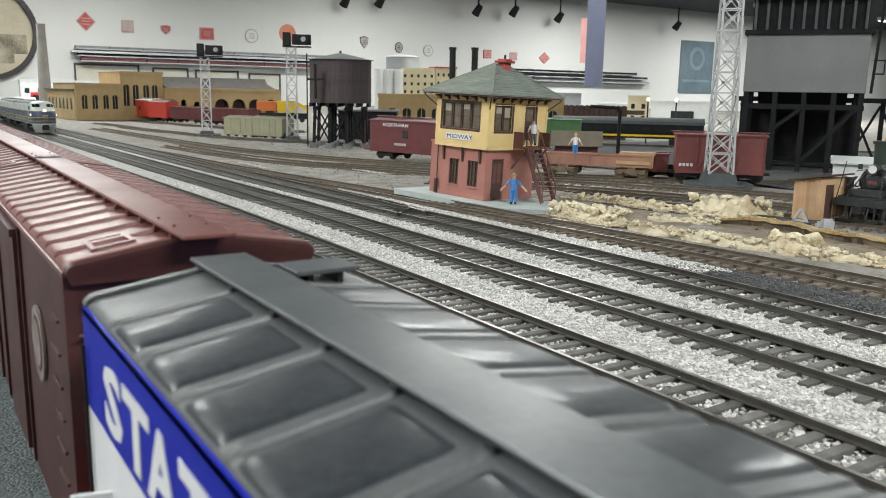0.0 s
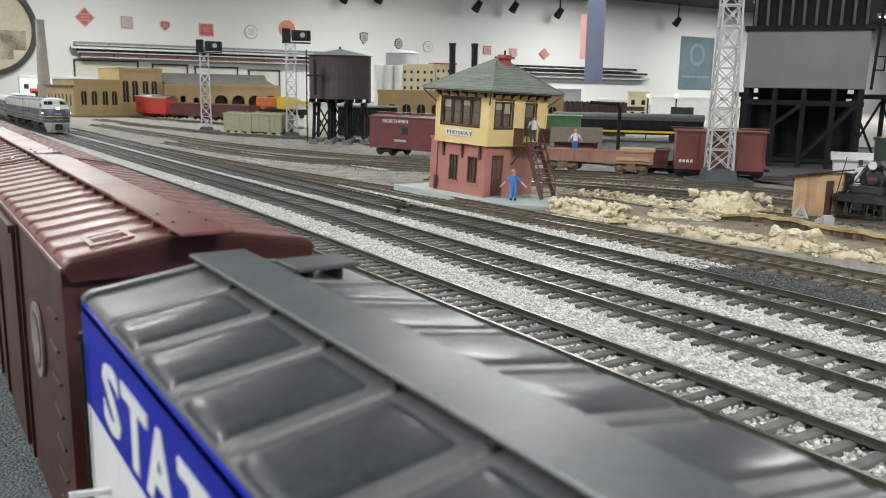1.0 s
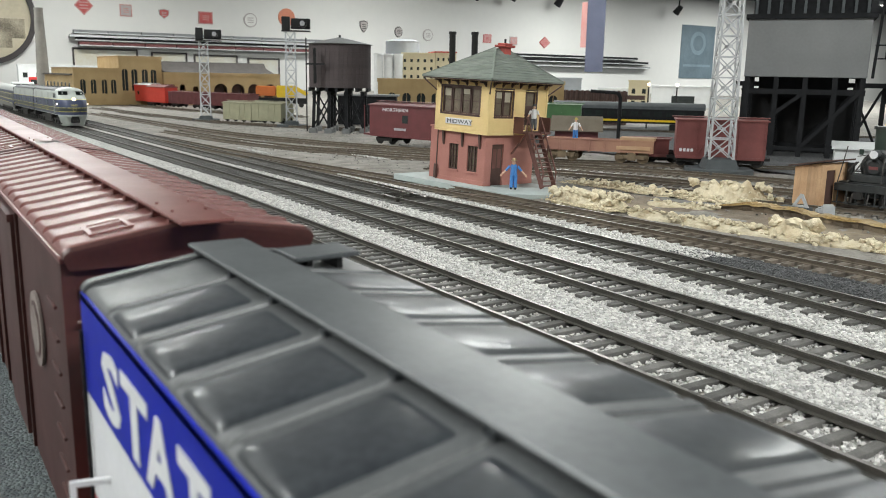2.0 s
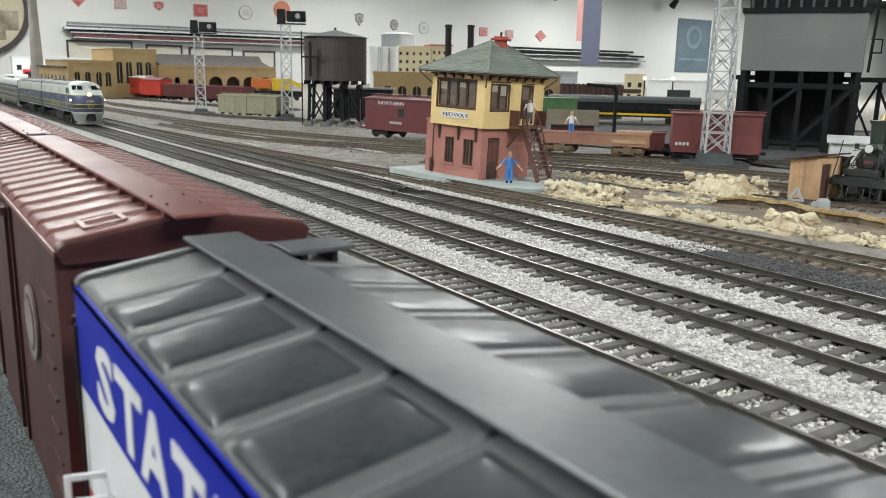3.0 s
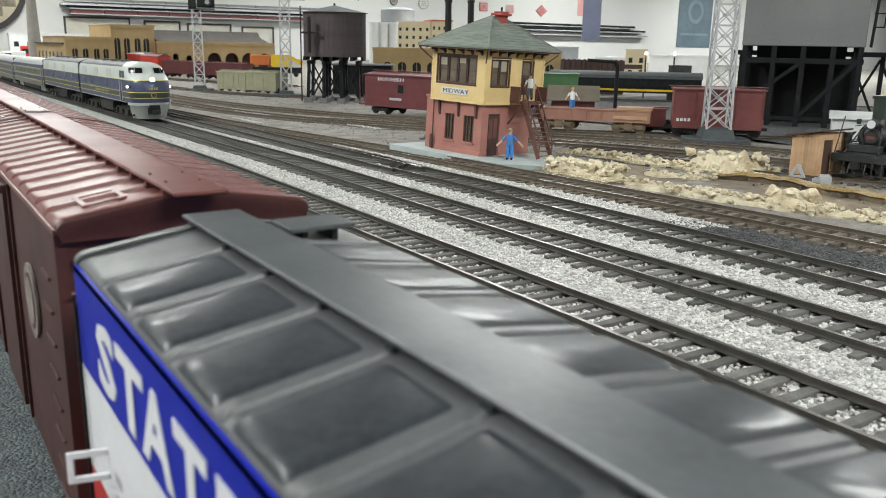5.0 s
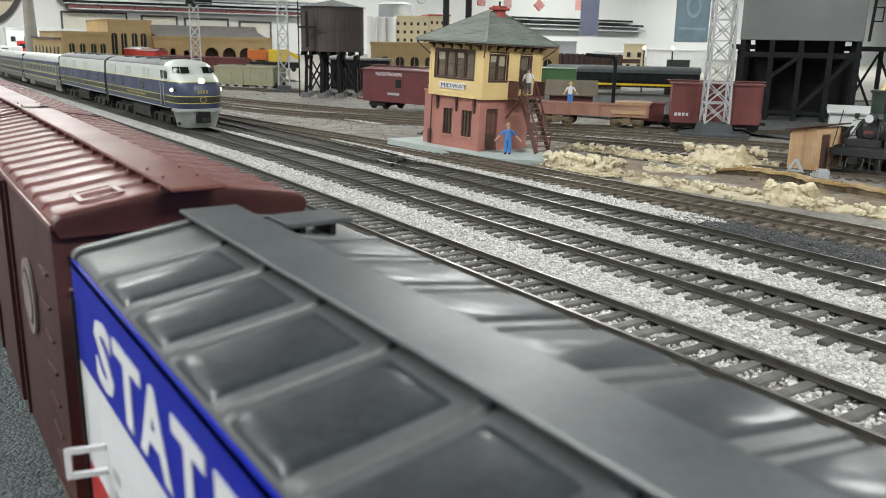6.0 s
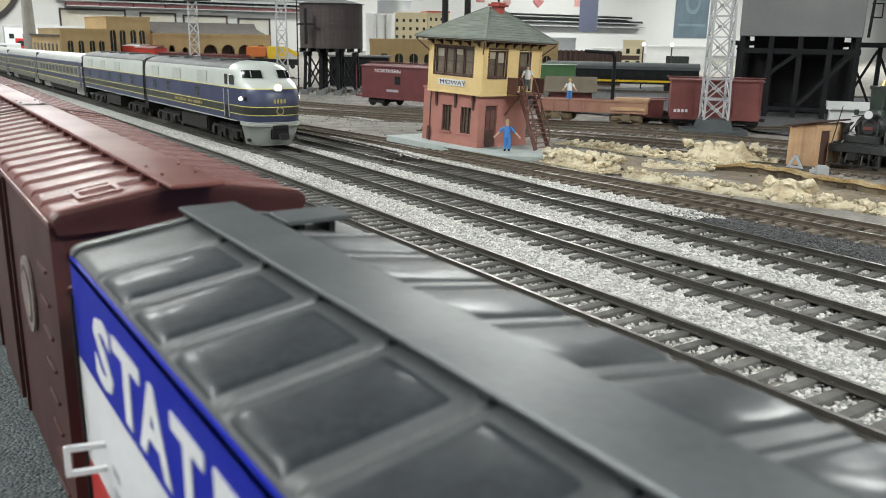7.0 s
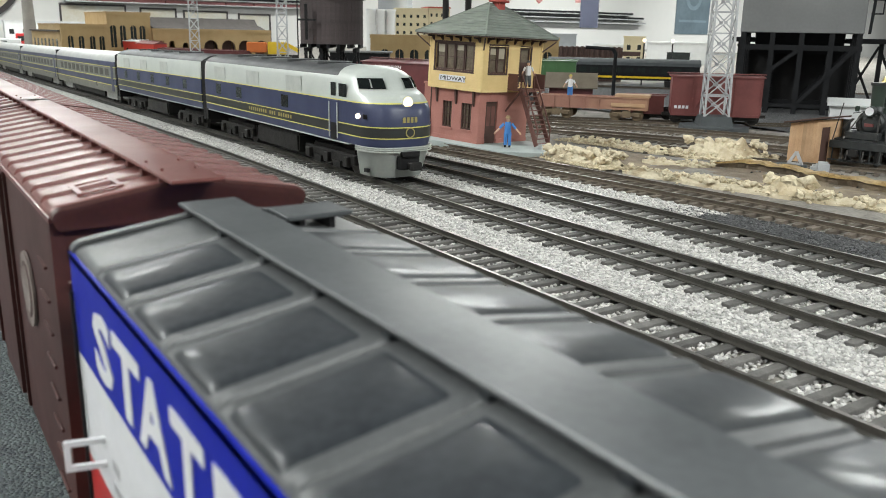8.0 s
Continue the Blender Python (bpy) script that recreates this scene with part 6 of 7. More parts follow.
for i in range(8):
    part("brace", beam(bmesh.new(), (i * 2.2, 0.1, 0.4), (i * 2.2 + 2.2, 0.1, 5.2), 0.2), M["timber"], tr)
    part("brace", beam(bmesh.new(), (i * 2.2 + 2.2, 0.1, 0.4), (i * 2.2, 0.1, 5.2), 0.2), M["timber"], tr)

# ---- shed, shack, steam locomotive ----
sd = thing("plank_shed", put(-23.75, 35.75, 0.0, 0), "small weathered plank shed with slanted roof", "shed")
for i in range(8):
    part("plank", BM((i * 0.17, i * 0.17 + 0.162, 0, 0.06, 0, 1.86 + i * 0.035)), M["wood"], sd, smooth=0)
walled("side_wall", 1.30, 1.36, 0.06, 2.1, 0, 2.1, [(0.45, 1.15, 0, 1.75)], "x", M["wood"], sd)
part("door", BM((1.28, 1.31, 0.45, 1.15, 0, 1.75)), M["trim_brown"], sd)
part("back_wall", BM((0, 1.3, 2.04, 2.1, 0, 1.9), (0, 0.06, 0.06, 2.04, 0, 1.86)), M["wood"], sd)
part("roof", prism(bmesh.new(), [(-0.25, 1.84), (1.6, 2.2), (1.6, 2.27), (-0.25, 1.91)], -0.2, 2.3, "y"), M["trim_brown"], sd)
ws = thing("white_shack", put(-31.3, 51.2, 0.0, 33), "white shack with shallow pitched roof", "shed")
part("wall", BM((0, 3.0, 0, 3, 0, 1.55)), M["silo_white"], ws)
part("roof", prism(bmesh.new(), [(-0.2, 1.55), (1.5, 1.9), (3.2, 1.55), (3.2, 1.65), (1.5, 2.0), (-0.2, 1.65)], -0.2, 3.2), M["silo_white"], ws)

M["loco_iron"] = mat("weathered_black_iron", (0.045, 0.049, 0.05), (0.018, 0.02, 0.021), 0.45, 0.2, 3, 0.012, spot=((0.07, 0.072, 0.07), 0.6))
M["loco_green"] = mat("dark_green_iron", (0.035, 0.055, 0.042), (0.02, 0.032, 0.026), 0.4, 0.1, 2, 0.01, spot=((0.07, 0.085, 0.07), 0.5))
M["brass"] = mat("brass", (0.45, 0.36, 0.17), None, 0.35, 1.0)
sl = thing("steam_locomotive", put(-21.05, 36.9, -0.02, 280), "black steam locomotive with brass bell and white headlight", "locomotive")
part("boiler", cyl(bmesh.new(), (-7.2, 0, 1.95), (-1.35, 0, 1.95), 0.66, 28), M["loco_iron"], sl)
for x in (-2.2, -3.4, -4.6, -5.8):
    part("boiler_band", cyl(bmesh.new(), (x - 0.04, 0, 1.95), (x + 0.04, 0, 1.95), 0.68, 28), M["loco_iron"], sl)
front = part("smokebox_front", cyl(bmesh.new(), (-1.35, 0, 1.95), (-1.25, 0, 1.95), 0.62, 28, 0.52), M["loco_iron"], sl)
part("smokebox_door", cyl(bmesh.new(), (-1.25, 0, 1.95), (-1.17, 0, 1.95), 0.42, 24, 0.3), M["loco_iron"], front)
for k in range(12):
    a = 2 * math.pi * k / 12
    part("dog", BM((-1.26, -1.2, 0.47 * math.cos(a) - 0.03, 0.47 * math.cos(a) + 0.03, 1.95 + 0.47 * math.sin(a) - 0.03, 1.95 + 0.47 * math.sin(a) + 0.03)), M["steel"], front)
part("number_plate", BM((-1.17, -1.14, -0.2, 0.2, 1.84, 1.98)), M["oxide"], front)
part("headlight_bracket", BM((-1.5, -0.95, -0.16, 0.16, 2.3, 2.36)), M["loco_iron"], sl)
hl2 = part("headlight", cyl(bmesh.new(), (-1.4, 0, 2.55), (-1.0, 0, 2.55), 0.21, 18), M["loco_iron"], sl)
part("lens", cyl(bmesh.new(), (-1.0, 0, 2.55), (-0.97, 0, 2.55), 0.19, 18), M["white"], hl2)
stack = part("smokestack", cyl(bmesh.new(), (-1.85, 0, 2.5), (-1.85, 0, 3.75), 0.27, 18, 0.33), M["loco_green"], sl)
part("stack_rim", cyl(bmesh.new(), (-1.85, 0, 3.7), (-1.85, 0, 3.84), 0.4, 18), M["loco_iron"], stack)
part("stack_base", cyl(bmesh.new(), (-1.85, 0, 2.45), (-1.85, 0, 2.75), 0.45, 18, 0.3), M["loco_iron"], stack)
for x, r, top in ((-3.2, 0.42, 3.6), (-4.9, 0.45, 3.4)):
    dome = part("dome", cyl(bmesh.new(), (x, 0, 2.4), (x, 0, top), r, 20, r * 0.92), M["loco_green"], sl)
    part("dome_cap", cyl(bmesh.new(), (x, 0, top), (x, 0, top + 0.22), r * 0.98, 20, r * 0.4), M["loco_iron"], dome)
    part("dome_ring", cyl(bmesh.new(), (x, 0, 2.75), (x, 0, 2.85), r * 1.08, 20), M["loco_iron"], dome)
yoke = part("bell_yoke", BM((-2.62, -2.54, -0.3, -0.25, 2.55, 3.75), (-2.62, -2.54, 0.25, 0.3, 2.55, 3.75), (-2.62, -2.54, -0.3, 0.3, 3.7, 3.76)), M["loco_iron"], sl)
part("bell", cyl(bmesh.new(), (-2.58, 0, 3.72), (-2.58, 0, 4.1), 0.26, 16, 0.12), M["brass"], yoke, "polished brass bell")
part("pilot_beam", soften(BM((-0.3, 0.0, -1.25, 1.25, 0.85, 1.2)), 0.03, 1), M["loco_iron"], sl)
part("deck", BM((-2.2, -0.25, -1.15, 1.15, 1.2, 1.28)), M["loco_iron"], sl)
part("deck_box", soften(BM((-0.85, -0.3, -0.75, 0.75, 1.28, 1.62)), 0.04, 1), M["loco_iron"], sl)
for k in range(6):
    part("step_board", BM((-0.2 + 0.02 * (k % 2), 0.12, -1.2 + k * 0.42, -0.9 + k * 0.42, 0.28, 0.33)), M["loco_iron"], sl)
    part("step_hanger", BM((-0.05, 0.0, -1.08 + k * 0.42, -1.03 + k * 0.42, 0.33, 0.86)), M["loco_iron"], sl)
part("coupler", soften(BM((0, 0.4, -0.12, 0.12, 0.6, 0.85), (0.25, 0.45, -0.2, 0.2, 0.56, 0.9)), 0.03, 1), M["running_gear"], sl)
for y in (-0.35, 0.35):
    part("air_hose", cyl(bmesh.new(), (0.02, y, 0.8), (0.18, y, 0.35), 0.04, 8), M["steel"], sl)
for s in (-1, 1):
    part("cylinder", cyl(bmesh.new(), (-2.6, s * 1.05, 0.75), (-1.5, s * 1.05, 0.75), 0.38, 20), M["loco_iron"], sl)
    part("cylinder_head", cyl(bmesh.new(), (-1.5, s * 1.05, 0.75), (-1.43, s * 1.05, 0.75), 0.34, 20, 0.2), M["steel"], sl)
    part("valve_chest", soften(BM((-2.45, -1.6, min(s * 0.8, s * 1.35), max(s * 0.8, s * 1.35), 1.12, 1.5)), 0.03, 1), M["loco_iron"], sl)
    part("air_pump", cyl(bmesh.new(), (-1.05, s * 0.95, 1.3), (-1.05, s * 0.95, 2.1), 0.17, 14), M["loco_iron"], sl)
    part("running_board", BM((-7.0, -1.5, min(s * 0.75, s * 1.25), max(s * 0.75, s * 1.25), 1.62, 1.68)), M["loco_iron"], sl)
    part("handrail", cyl(bmesh.new(), (-6.6, s * 0.8, 2.4), (-1.3, s * 0.8, 2.4), 0.025, 6), M["steel"], sl)
    part("pilot_stay", cyl(bmesh.new(), (-0.2, s * 0.75, 1.25), (-1.25, s * 0.4, 2.4), 0.035, 6), M["steel"], sl)
    part("flag_rod", cyl(bmesh.new(), (-0.1, s * 1.15, 1.2), (-0.5, s * 1.0, 2.9), 0.025, 6), M["steel"], sl)
    part("marker_lamp", cyl(bmesh.new(), (-1.2, s * 0.62, 2.5), (-1.2, s * 0.62, 2.75), 0.1, 10), M["loco_green"], sl)
    part("side_rod", BM((-5.9, -3.1, min(s * 0.98, s * 1.05), max(s * 0.98, s * 1.05), 0.6, 0.72)), M["steel"], sl)
    part("pilot_wheel", cyl(bmesh.new(), (-0.95, s * 0.6, 0.42), (-0.95, s * 0.74, 0.42), 0.36, 18), M["running_gear"], sl)
    for u in (-3.2, -4.5, -5.8):
        part("driver_wheel", cyl(bmesh.new(), (u, s * 0.62, 0.72), (u, s * 0.8, 0.72), 0.65, 24), M["running_gear"], sl)
for k in range(4):
    part("coal_scuttle_slat", beam(bmesh.new(), (-0.7 - 0.1 * k, -1.0 + 0.02 * k, 1.7 + 0.02 * k), (-0.95 - 0.1 * k, -0.72, 2.15), 0.05), M["steel"], sl)
part("cab", BM((-9.2, -7.2, -1.25, 1.25, 1.4, 3.7)), M["loco_iron"], sl)
part("cab_roof", soften(BM((-9.4, -7.0, -1.4, 1.4, 3.7, 3.82)), 0.04, 1), M["loco_iron"], sl)
part("frame", BM((-9, -0.4, -0.5, 0.5, 0.6, 1.3)), M["loco_iron"], sl)
# rail stop and scrap beside the shed
stop = thing("rail_stop", put(-22.6, 34.55, 0.0, 12), "grey metal rail stop with triangular frame", "rail stop")
part("base", soften(BM((-0.75, 0.55, -0.25, 0.3, -0.1, 0.14)), 0.03, 1), M["slab_grey"], stop)
for p, q in (((-0.25, 0, 0.1), (0.1, 0, 0.72)), ((0.42, 0, 0.1), (0.1, 0, 0.72)), ((-0.25, 0, 0.16), (0.42, 0, 0.16))):
    part("strut", beam(bmesh.new(), p, q, 0.1, 0.12), M["mast"], stop)
scrap = thing("scrap_casting", put(-21.2, 34.4, 0.0, 40), "pale grey broken casting lying in the dirt", "scrap")
part("casting", soften(BM((-0.35, 0.35, -0.2, 0.25, -0.1, 0.3), (-0.15, 0.4, -0.3, 0.1, -0.1, 0.46)), 0.08, 2), M["mast"], scrap)


# ---- figures ----
def figure(x, y, z, rz, coat, legs, hat, label, arms=0.5, scale=1.0):
    """A painted toy figure, one plain mesh."""
    bm = bmesh.new()

    def limb(p, q, r, r2, mi, n=8):
        k = len(bm.faces)
        cyl(bm, p, q, r, n, r2)
        bm.faces.ensure_lookup_table()
        for f in bm.faces[k:]:
            f.material_index = mi
    for s in (-1, 1):
        limb((s * 0.13, 0, 0.08), (s * 0.1, 0, 0.85), 0.10, 0.13, 1)
        limb((s * 0.13, -0.12, 0.04), (s * 0.13, 0.1, 0.06), 0.07, 0.08, 4)
        limb((s * 0.24, 0, 1.38), (s * (0.3 + 0.2 * arms), -0.05, 1.1), 0.085, 0.07, 0)
        limb((s * (0.3 + 0.2 * arms), -0.05, 1.1), (s * (0.34 + 0.42 * arms), -0.12, 0.86), 0.06, 0.05, 2)
        limb((s * (0.34 + 0.42 * arms), -0.12, 0.88), (s * (0.36 + 0.48 * arms), -0.14, 0.76), 0.07, 0.05, 2)
    limb((0, 0, 0.8), (0, 0, 1.2), 0.2, 0.2, 0, 12), limb((0, 0, 1.2), (0, 0, 1.48), 0.2, 0.17, 0, 12)
    limb((0, 0, 1.46), (0, 0, 1.55), 0.07, 0.07, 2), limb((0, 0, 1.53), (0, 0, 1.76), 0.10, 0.11, 2, 10)
    limb((0, 0, 1.7), (0, 0, 1.73), 0.2, 0.2, 3, 12), limb((0, 0, 1.73), (0, 0, 1.86), 0.13, 0.1, 3, 10)
    o = part("figurine", bm, [coat, legs, M["flesh"], hat, M["timber"]], None)
    o.matrix_basis = put(x, y, z, rz) @ Matrix.Scale(scale, 4)
    return tagged(o, label, "figurine", "figurines")


figure(-32.95, 25.95, 0.2, 48, M["fig_blue"], M["fig_blue"], M["fig_tan"], "painted figurine in blue overalls with straw hat", 0.9, 0.84)
figure(-34.2, 28.15, 3.06, 48, M["white"], M["fig_grey"], M["fig_grey"], "painted figurine in white shirt on the landing", 0.25, 0.72)
figure(-44.6, 40.6, 1.5, 50, M["white"], M["fig_blue"], M["fig_yellow"], "painted figurine with yellow cap standing in the gondola", 0.5, 0.82)


# ---- spoil heaps ----
def rock_mesh(seed, r):
    bm = bmesh.new()
    bmesh.ops.create_icosphere(bm, subdivisions=2, radius=r)
    for v in bm.verts:
        p = v.co / r
        d = noise.noise(p * 1.5 + Vector((seed * 7.1, 0, 0))) + 0.6 * noise.noise(p * 3.7 + Vector((0, seed * 3.3, 0)))
        v.co *= 1 + 0.6 * d
        v.co.z *= 0.8
    return mesh_of("rock", bm, M["rock_one"], 18)


ROCKS = [rock_mesh(i, 0.3) for i in range(7)]
rng = random.Random(11)


def crumbly(x, y):
    """Lumpy relief of broken earth, 0 to about 1."""
    d = noise.voronoi(Vector((x * 1.6, y * 1.6, 0.3)))[0]
    e = noise.voronoi(Vector((x * 4.3, y * 4.3, 1.7)))[0]
    return 0.62 * min(1, d[1] - d[0] + 0.25) + 0.3 * min(1, e[1] - e[0]) + 0.25 * noise.noise(Vector((x * 0.9, y * 0.9, 4)))


def heap(name, pts, count, spread, size, label, rise=0.3, width=1.0, soft=0.5):
    """A bank of broken tan earth along a line of points, with loose rocks on it as pieces of the heap."""
    h = thing(name, put(0, 0), label, "rock heap", "spoil heaps")
    line = sample(pts, 0.11)
    bm = bmesh.new()
    last, n = None, 22
    for k, (x, y, a) in enumerate(line):
        taper = min(1.0, (k + 1) / 9, (len(line) - k) / 9) ** 0.6
        wide = width * (0.75 + 0.5 * noise.noise(Vector((x * 0.8, y * 0.8, 7)))) * (0.35 + 0.65 * taper)
        ring = []
        for j in range(n + 1):
            u = 2 * j / n - 1
            px, py = x - math.sin(a) * u * wide, y + math.cos(a) * u * wide
            body = (1 - u * u) ** 0.8
            px += 0.12 * noise.noise(Vector((px * 3, py * 3, 2)))
            py += 0.12 * noise.noise(Vector((px * 3, py * 3, 12)))
            z = taper * rise * body * (soft + (1.25 - soft) * crumbly(px, py)) - (0.12 if j in (0, n) else 0.03)
            ring.append(bm.verts.new((px, py, z)))
        if last:
            for j in range(n):
                bm.faces.new((last[j], last[j + 1], ring[j + 1], ring[j]))
        last = ring
    part("bank", bm, M["rock_one"], h, smooth=24)
    for i in range(count):
        x, y, a = line[rng.randrange(len(line))]
        u = max(-1.15, min(1.15, rng.gauss(0, spread)))
        dx, dy = -math.sin(a) * u * width, math.cos(a) * u * width
        s = size * rng.choice((0.18, 0.24, 0.32, 0.45, 0.6, 0.95)) * rng.uniform(0.8, 1.2)
        z = max(0, rise * (1 - u * u) * 0.75) + 0.05 * s - 0.06
        shared("rock", ROCKS[i % 7], h, put(x + dx, y + dy, z, rng.uniform(0, 360), rng.uniform(-25, 25), rng.uniform(-25, 25)) @ Matrix.Scale(s, 4))
    return h


heap("rock_heap", [(-30.2, 26.3), (-28.9, 26.7), (-27.5, 27.2), (-26.3, 27.4)], 130, 0.5, 0.75, "heap of pale tan broken rock beside the platform", 0.75, 0.85, 0.3)
heap("rock_heap", [(-25.6, 26.9), (-23.2, 27.25), (-20.6, 27.6), (-18.4, 28.1), (-16.2, 28.7), (-13.0, 29.2), (-9.0, 30.3)], 230, 0.5, 0.62, "bank of pale tan broken rock along the track", 0.34, 0.7, 0.05)
heap("rock_heap", [(-34.5, 32.2), (-31.8, 32.8), (-28.6, 33.2), (-26.2, 33.6), (-24.6, 36.2)], 210, 0.5, 0.6, "pale tan rubble in front of the yard track", 0.28, 0.85, 0.05)
heap("rock_heap", [(-28.0, 33.6), (-26.6, 34.3), (-25.4, 35.0), (-24.9, 35.6)], 70, 0.5, 0.8, "rounded tan spoil heap", 1.0, 1.2, 0.5)
heap("rock_heap", [(-27.6, 30.2), (-26.2, 30.2), (-24.6, 31.4)], 60, 0.4, 0.5, "low crust of pale plaster rubble", 0.22, 0.6, 0.3)
heap("rock_heap", [(-19.5, 28.1), (-18.6, 28.3), (-17.6, 28.6)], 12, 0.3, 0.9, "large smooth tan boulder bank at the track side", 0.72, 0.75, 0.95)

chips("rubble", [(-30.5, -26, lambda x: 25.7, lambda x: 28.0, 0.04, 0.2), (-27, -9, lambda x: 26.2 + 0.17 * (x + 27), lambda x: 28.3 + 0.22 * (x + 27), 0.02, 0.45),
                 (-35.5, -24, lambda x: 31.0 + 0.2 * (x + 35), lambda x: 33.6 + 0.25 * (x + 35), 0.02, 0.35)], 12000, 0.06, M["rock"], "loose tan rubble beside the tracks", 8)
# mud floor of the cutting and its undercut ochre rim
bm = bmesh.new()
last = None
for i in range(60):
    x = -31 + i * 0.45
    y0, y1 = 26.4 + 0.13 * (x + 31), 31.4 + 0.06 * (x + 31)
    ring = []
    for j in range(15):
        y = y0 + (y1 - y0) * j / 14
        ring.append(bm.verts.new((x + 0.1 * noise.noise(Vector((x, y, 3))), y, -0.055 + 0.16 * noise.noise(Vector((x * 0.5, y * 0.7, 6))) * (0 < j < 14) + 0.05 * noise.noise(Vector((x * 2.2, y * 2.2, 8))))))
    if last:
        for j in range(14):
            bm.faces.new((last[j], last[j + 1], ring[j + 1], ring[j]))
    last = ring
tagged(part("mud_floor", bm, M["mud"], None), "dark brown mud floor between the spoil banks", "ground", kind="structure")
bm = bmesh.new()
edge = sample([(-25.2, 31.0), (-23.6, 32.2), (-21.6, 32.5), (-20.0, 32.3), (-17.0, 32.2), (-13, 32.2), (-6, 32.6)], 0.14)
last = None
for k, (x, y, a) in enumerate(edge):
    w = 0.16 * noise.noise(Vector((x * 1.3, y, 0))) + 0.1 * noise.noise(Vector((x * 4.1, y, 7)))
    n = 0.09 * noise.noise(Vector((x * 2.1, 5, y)))
    m = 0.06 * noise.noise(Vector((x * 6.1, 5, y)))
    t = min(1, k / 12)
    ring = [bm.verts.new(p) for p in ((x, y - 1.5 + w, -0.12), (x, y - 0.5 + w, -0.08 + n * 0.5), (x, y + 0.1 + w, -0.05), (x, y + 0.02 + w + m, (0.14 + n) * t), (x, y - 0.12 + w + m, (0.22 + n) * t), (x, y - 0.08 + w * 1.5, (0.33 + n + m) * t),
                                      (x, y + 0.3 + w * 2, (0.34 + n) * t), (x, y + 0.75, (0.24 + n) * t), (x, y + 1.3, (0.12 + m) * t), (x, y + 2.4, -0.04))]
    if last:
        for i in range(9):
            f = bm.faces.new((last[i], last[i + 1], ring[i + 1], ring[i]))
            f.material_index = (0, 0, 0, 0, 1, 1, 1, 2, 2)[i]
    last = ring
tagged(part("earth_bank", bm, [M["mud"], M["ochre"], M["coal"]], None, smooth=25), "dark mud cutting with ochre earth rim", "embankment", kind="structure")


# ---- wall fittings ----
M["frame_dark"] = mat("dark_frame", (0.05, 0.04, 0.04), None, 0.6, 0, 0.05, 0)
M["mural"] = mat("pale_landscape_print", (0.55, 0.50, 0.38), (0.62, 0.62, 0.58), 0.7, 0, 0.08, 0)
M["shelf_red"] = mat("dark_red_shelf", (0.16, 0.05, 0.05), None, 0.6, 0, 0.05, 0)
M["shelf_grey"] = mat("grey_model_strip", (0.17, 0.175, 0.18), (0.25, 0.255, 0.26), 0.4, 0.3, 0.3, 0)
M["poster"] = mat("blue_grey_poster", (0.13, 0.18, 0.21), (0.085, 0.12, 0.145), 0.6, 0, 0.08, 0)
M["poster_pale"] = mat("pale_poster_ink", (0.19, 0.26, 0.30), None, 0.6, 0, 0.08, 0)
M["sign_red"] = mat("faded_red_sign", (0.44, 0.06, 0.06), (0.5, 0.12, 0.11), 0.5, 0, 0.4, 0)
M["sign_grey"] = mat("faded_grey_sign", (0.38, 0.36, 0.35), (0.48, 0.42, 0.40), 0.5, 0, 0.4, 0)
M["sign_pink"] = mat("faded_pink_sign", (0.5, 0.2, 0.19), (0.55, 0.32, 0.3), 0.5, 0, 0.4, 0)
M["sign_orange"] = mat("faded_orange_sign", (0.62, 0.22, 0.12), (0.55, 0.18, 0.1), 0.5, 0, 0.4, 0)
WX = -10.0 / K


def m2(v):
    return v / K


def wall_sign(y, z, w, h, shape, m, rim, label):
    s = thing("wall_sign", pose(-10.0, y, z), label, "sign", "wall signs")
    w, h = m2(w), m2(h)
    pts = {"square": [(-w, -h), (w, -h), (w, h), (-w, h)], "diamond": [(-w, 0), (0, -h), (w, 0), (0, h)],
           "shield": [(-w, h * 0.8), (-w * 0.9, -h * 0.2), (0, -h), (w * 0.9, -h * 0.2), (w, h * 0.8), (0, h)],
           "round": [(w * math.cos(i * math.pi / 12), h * math.sin(i * math.pi / 12)) for i in range(24)]}[shape]
    part("plate", prism(bmesh.new(), pts, 0, 0.5), rim, s)
    part("face", prism(bmesh.new(), [(a * 0.84, b * 0.84) for a, b in pts], 0.5, 0.7), m, s)
    for k in (-0.3, 0.0, 0.3):
        part("bar", BM((0.7, 0.8, -w * 0.45, w * 0.45, k * h - h * 0.06, k * h + h * 0.06)), rim, s)


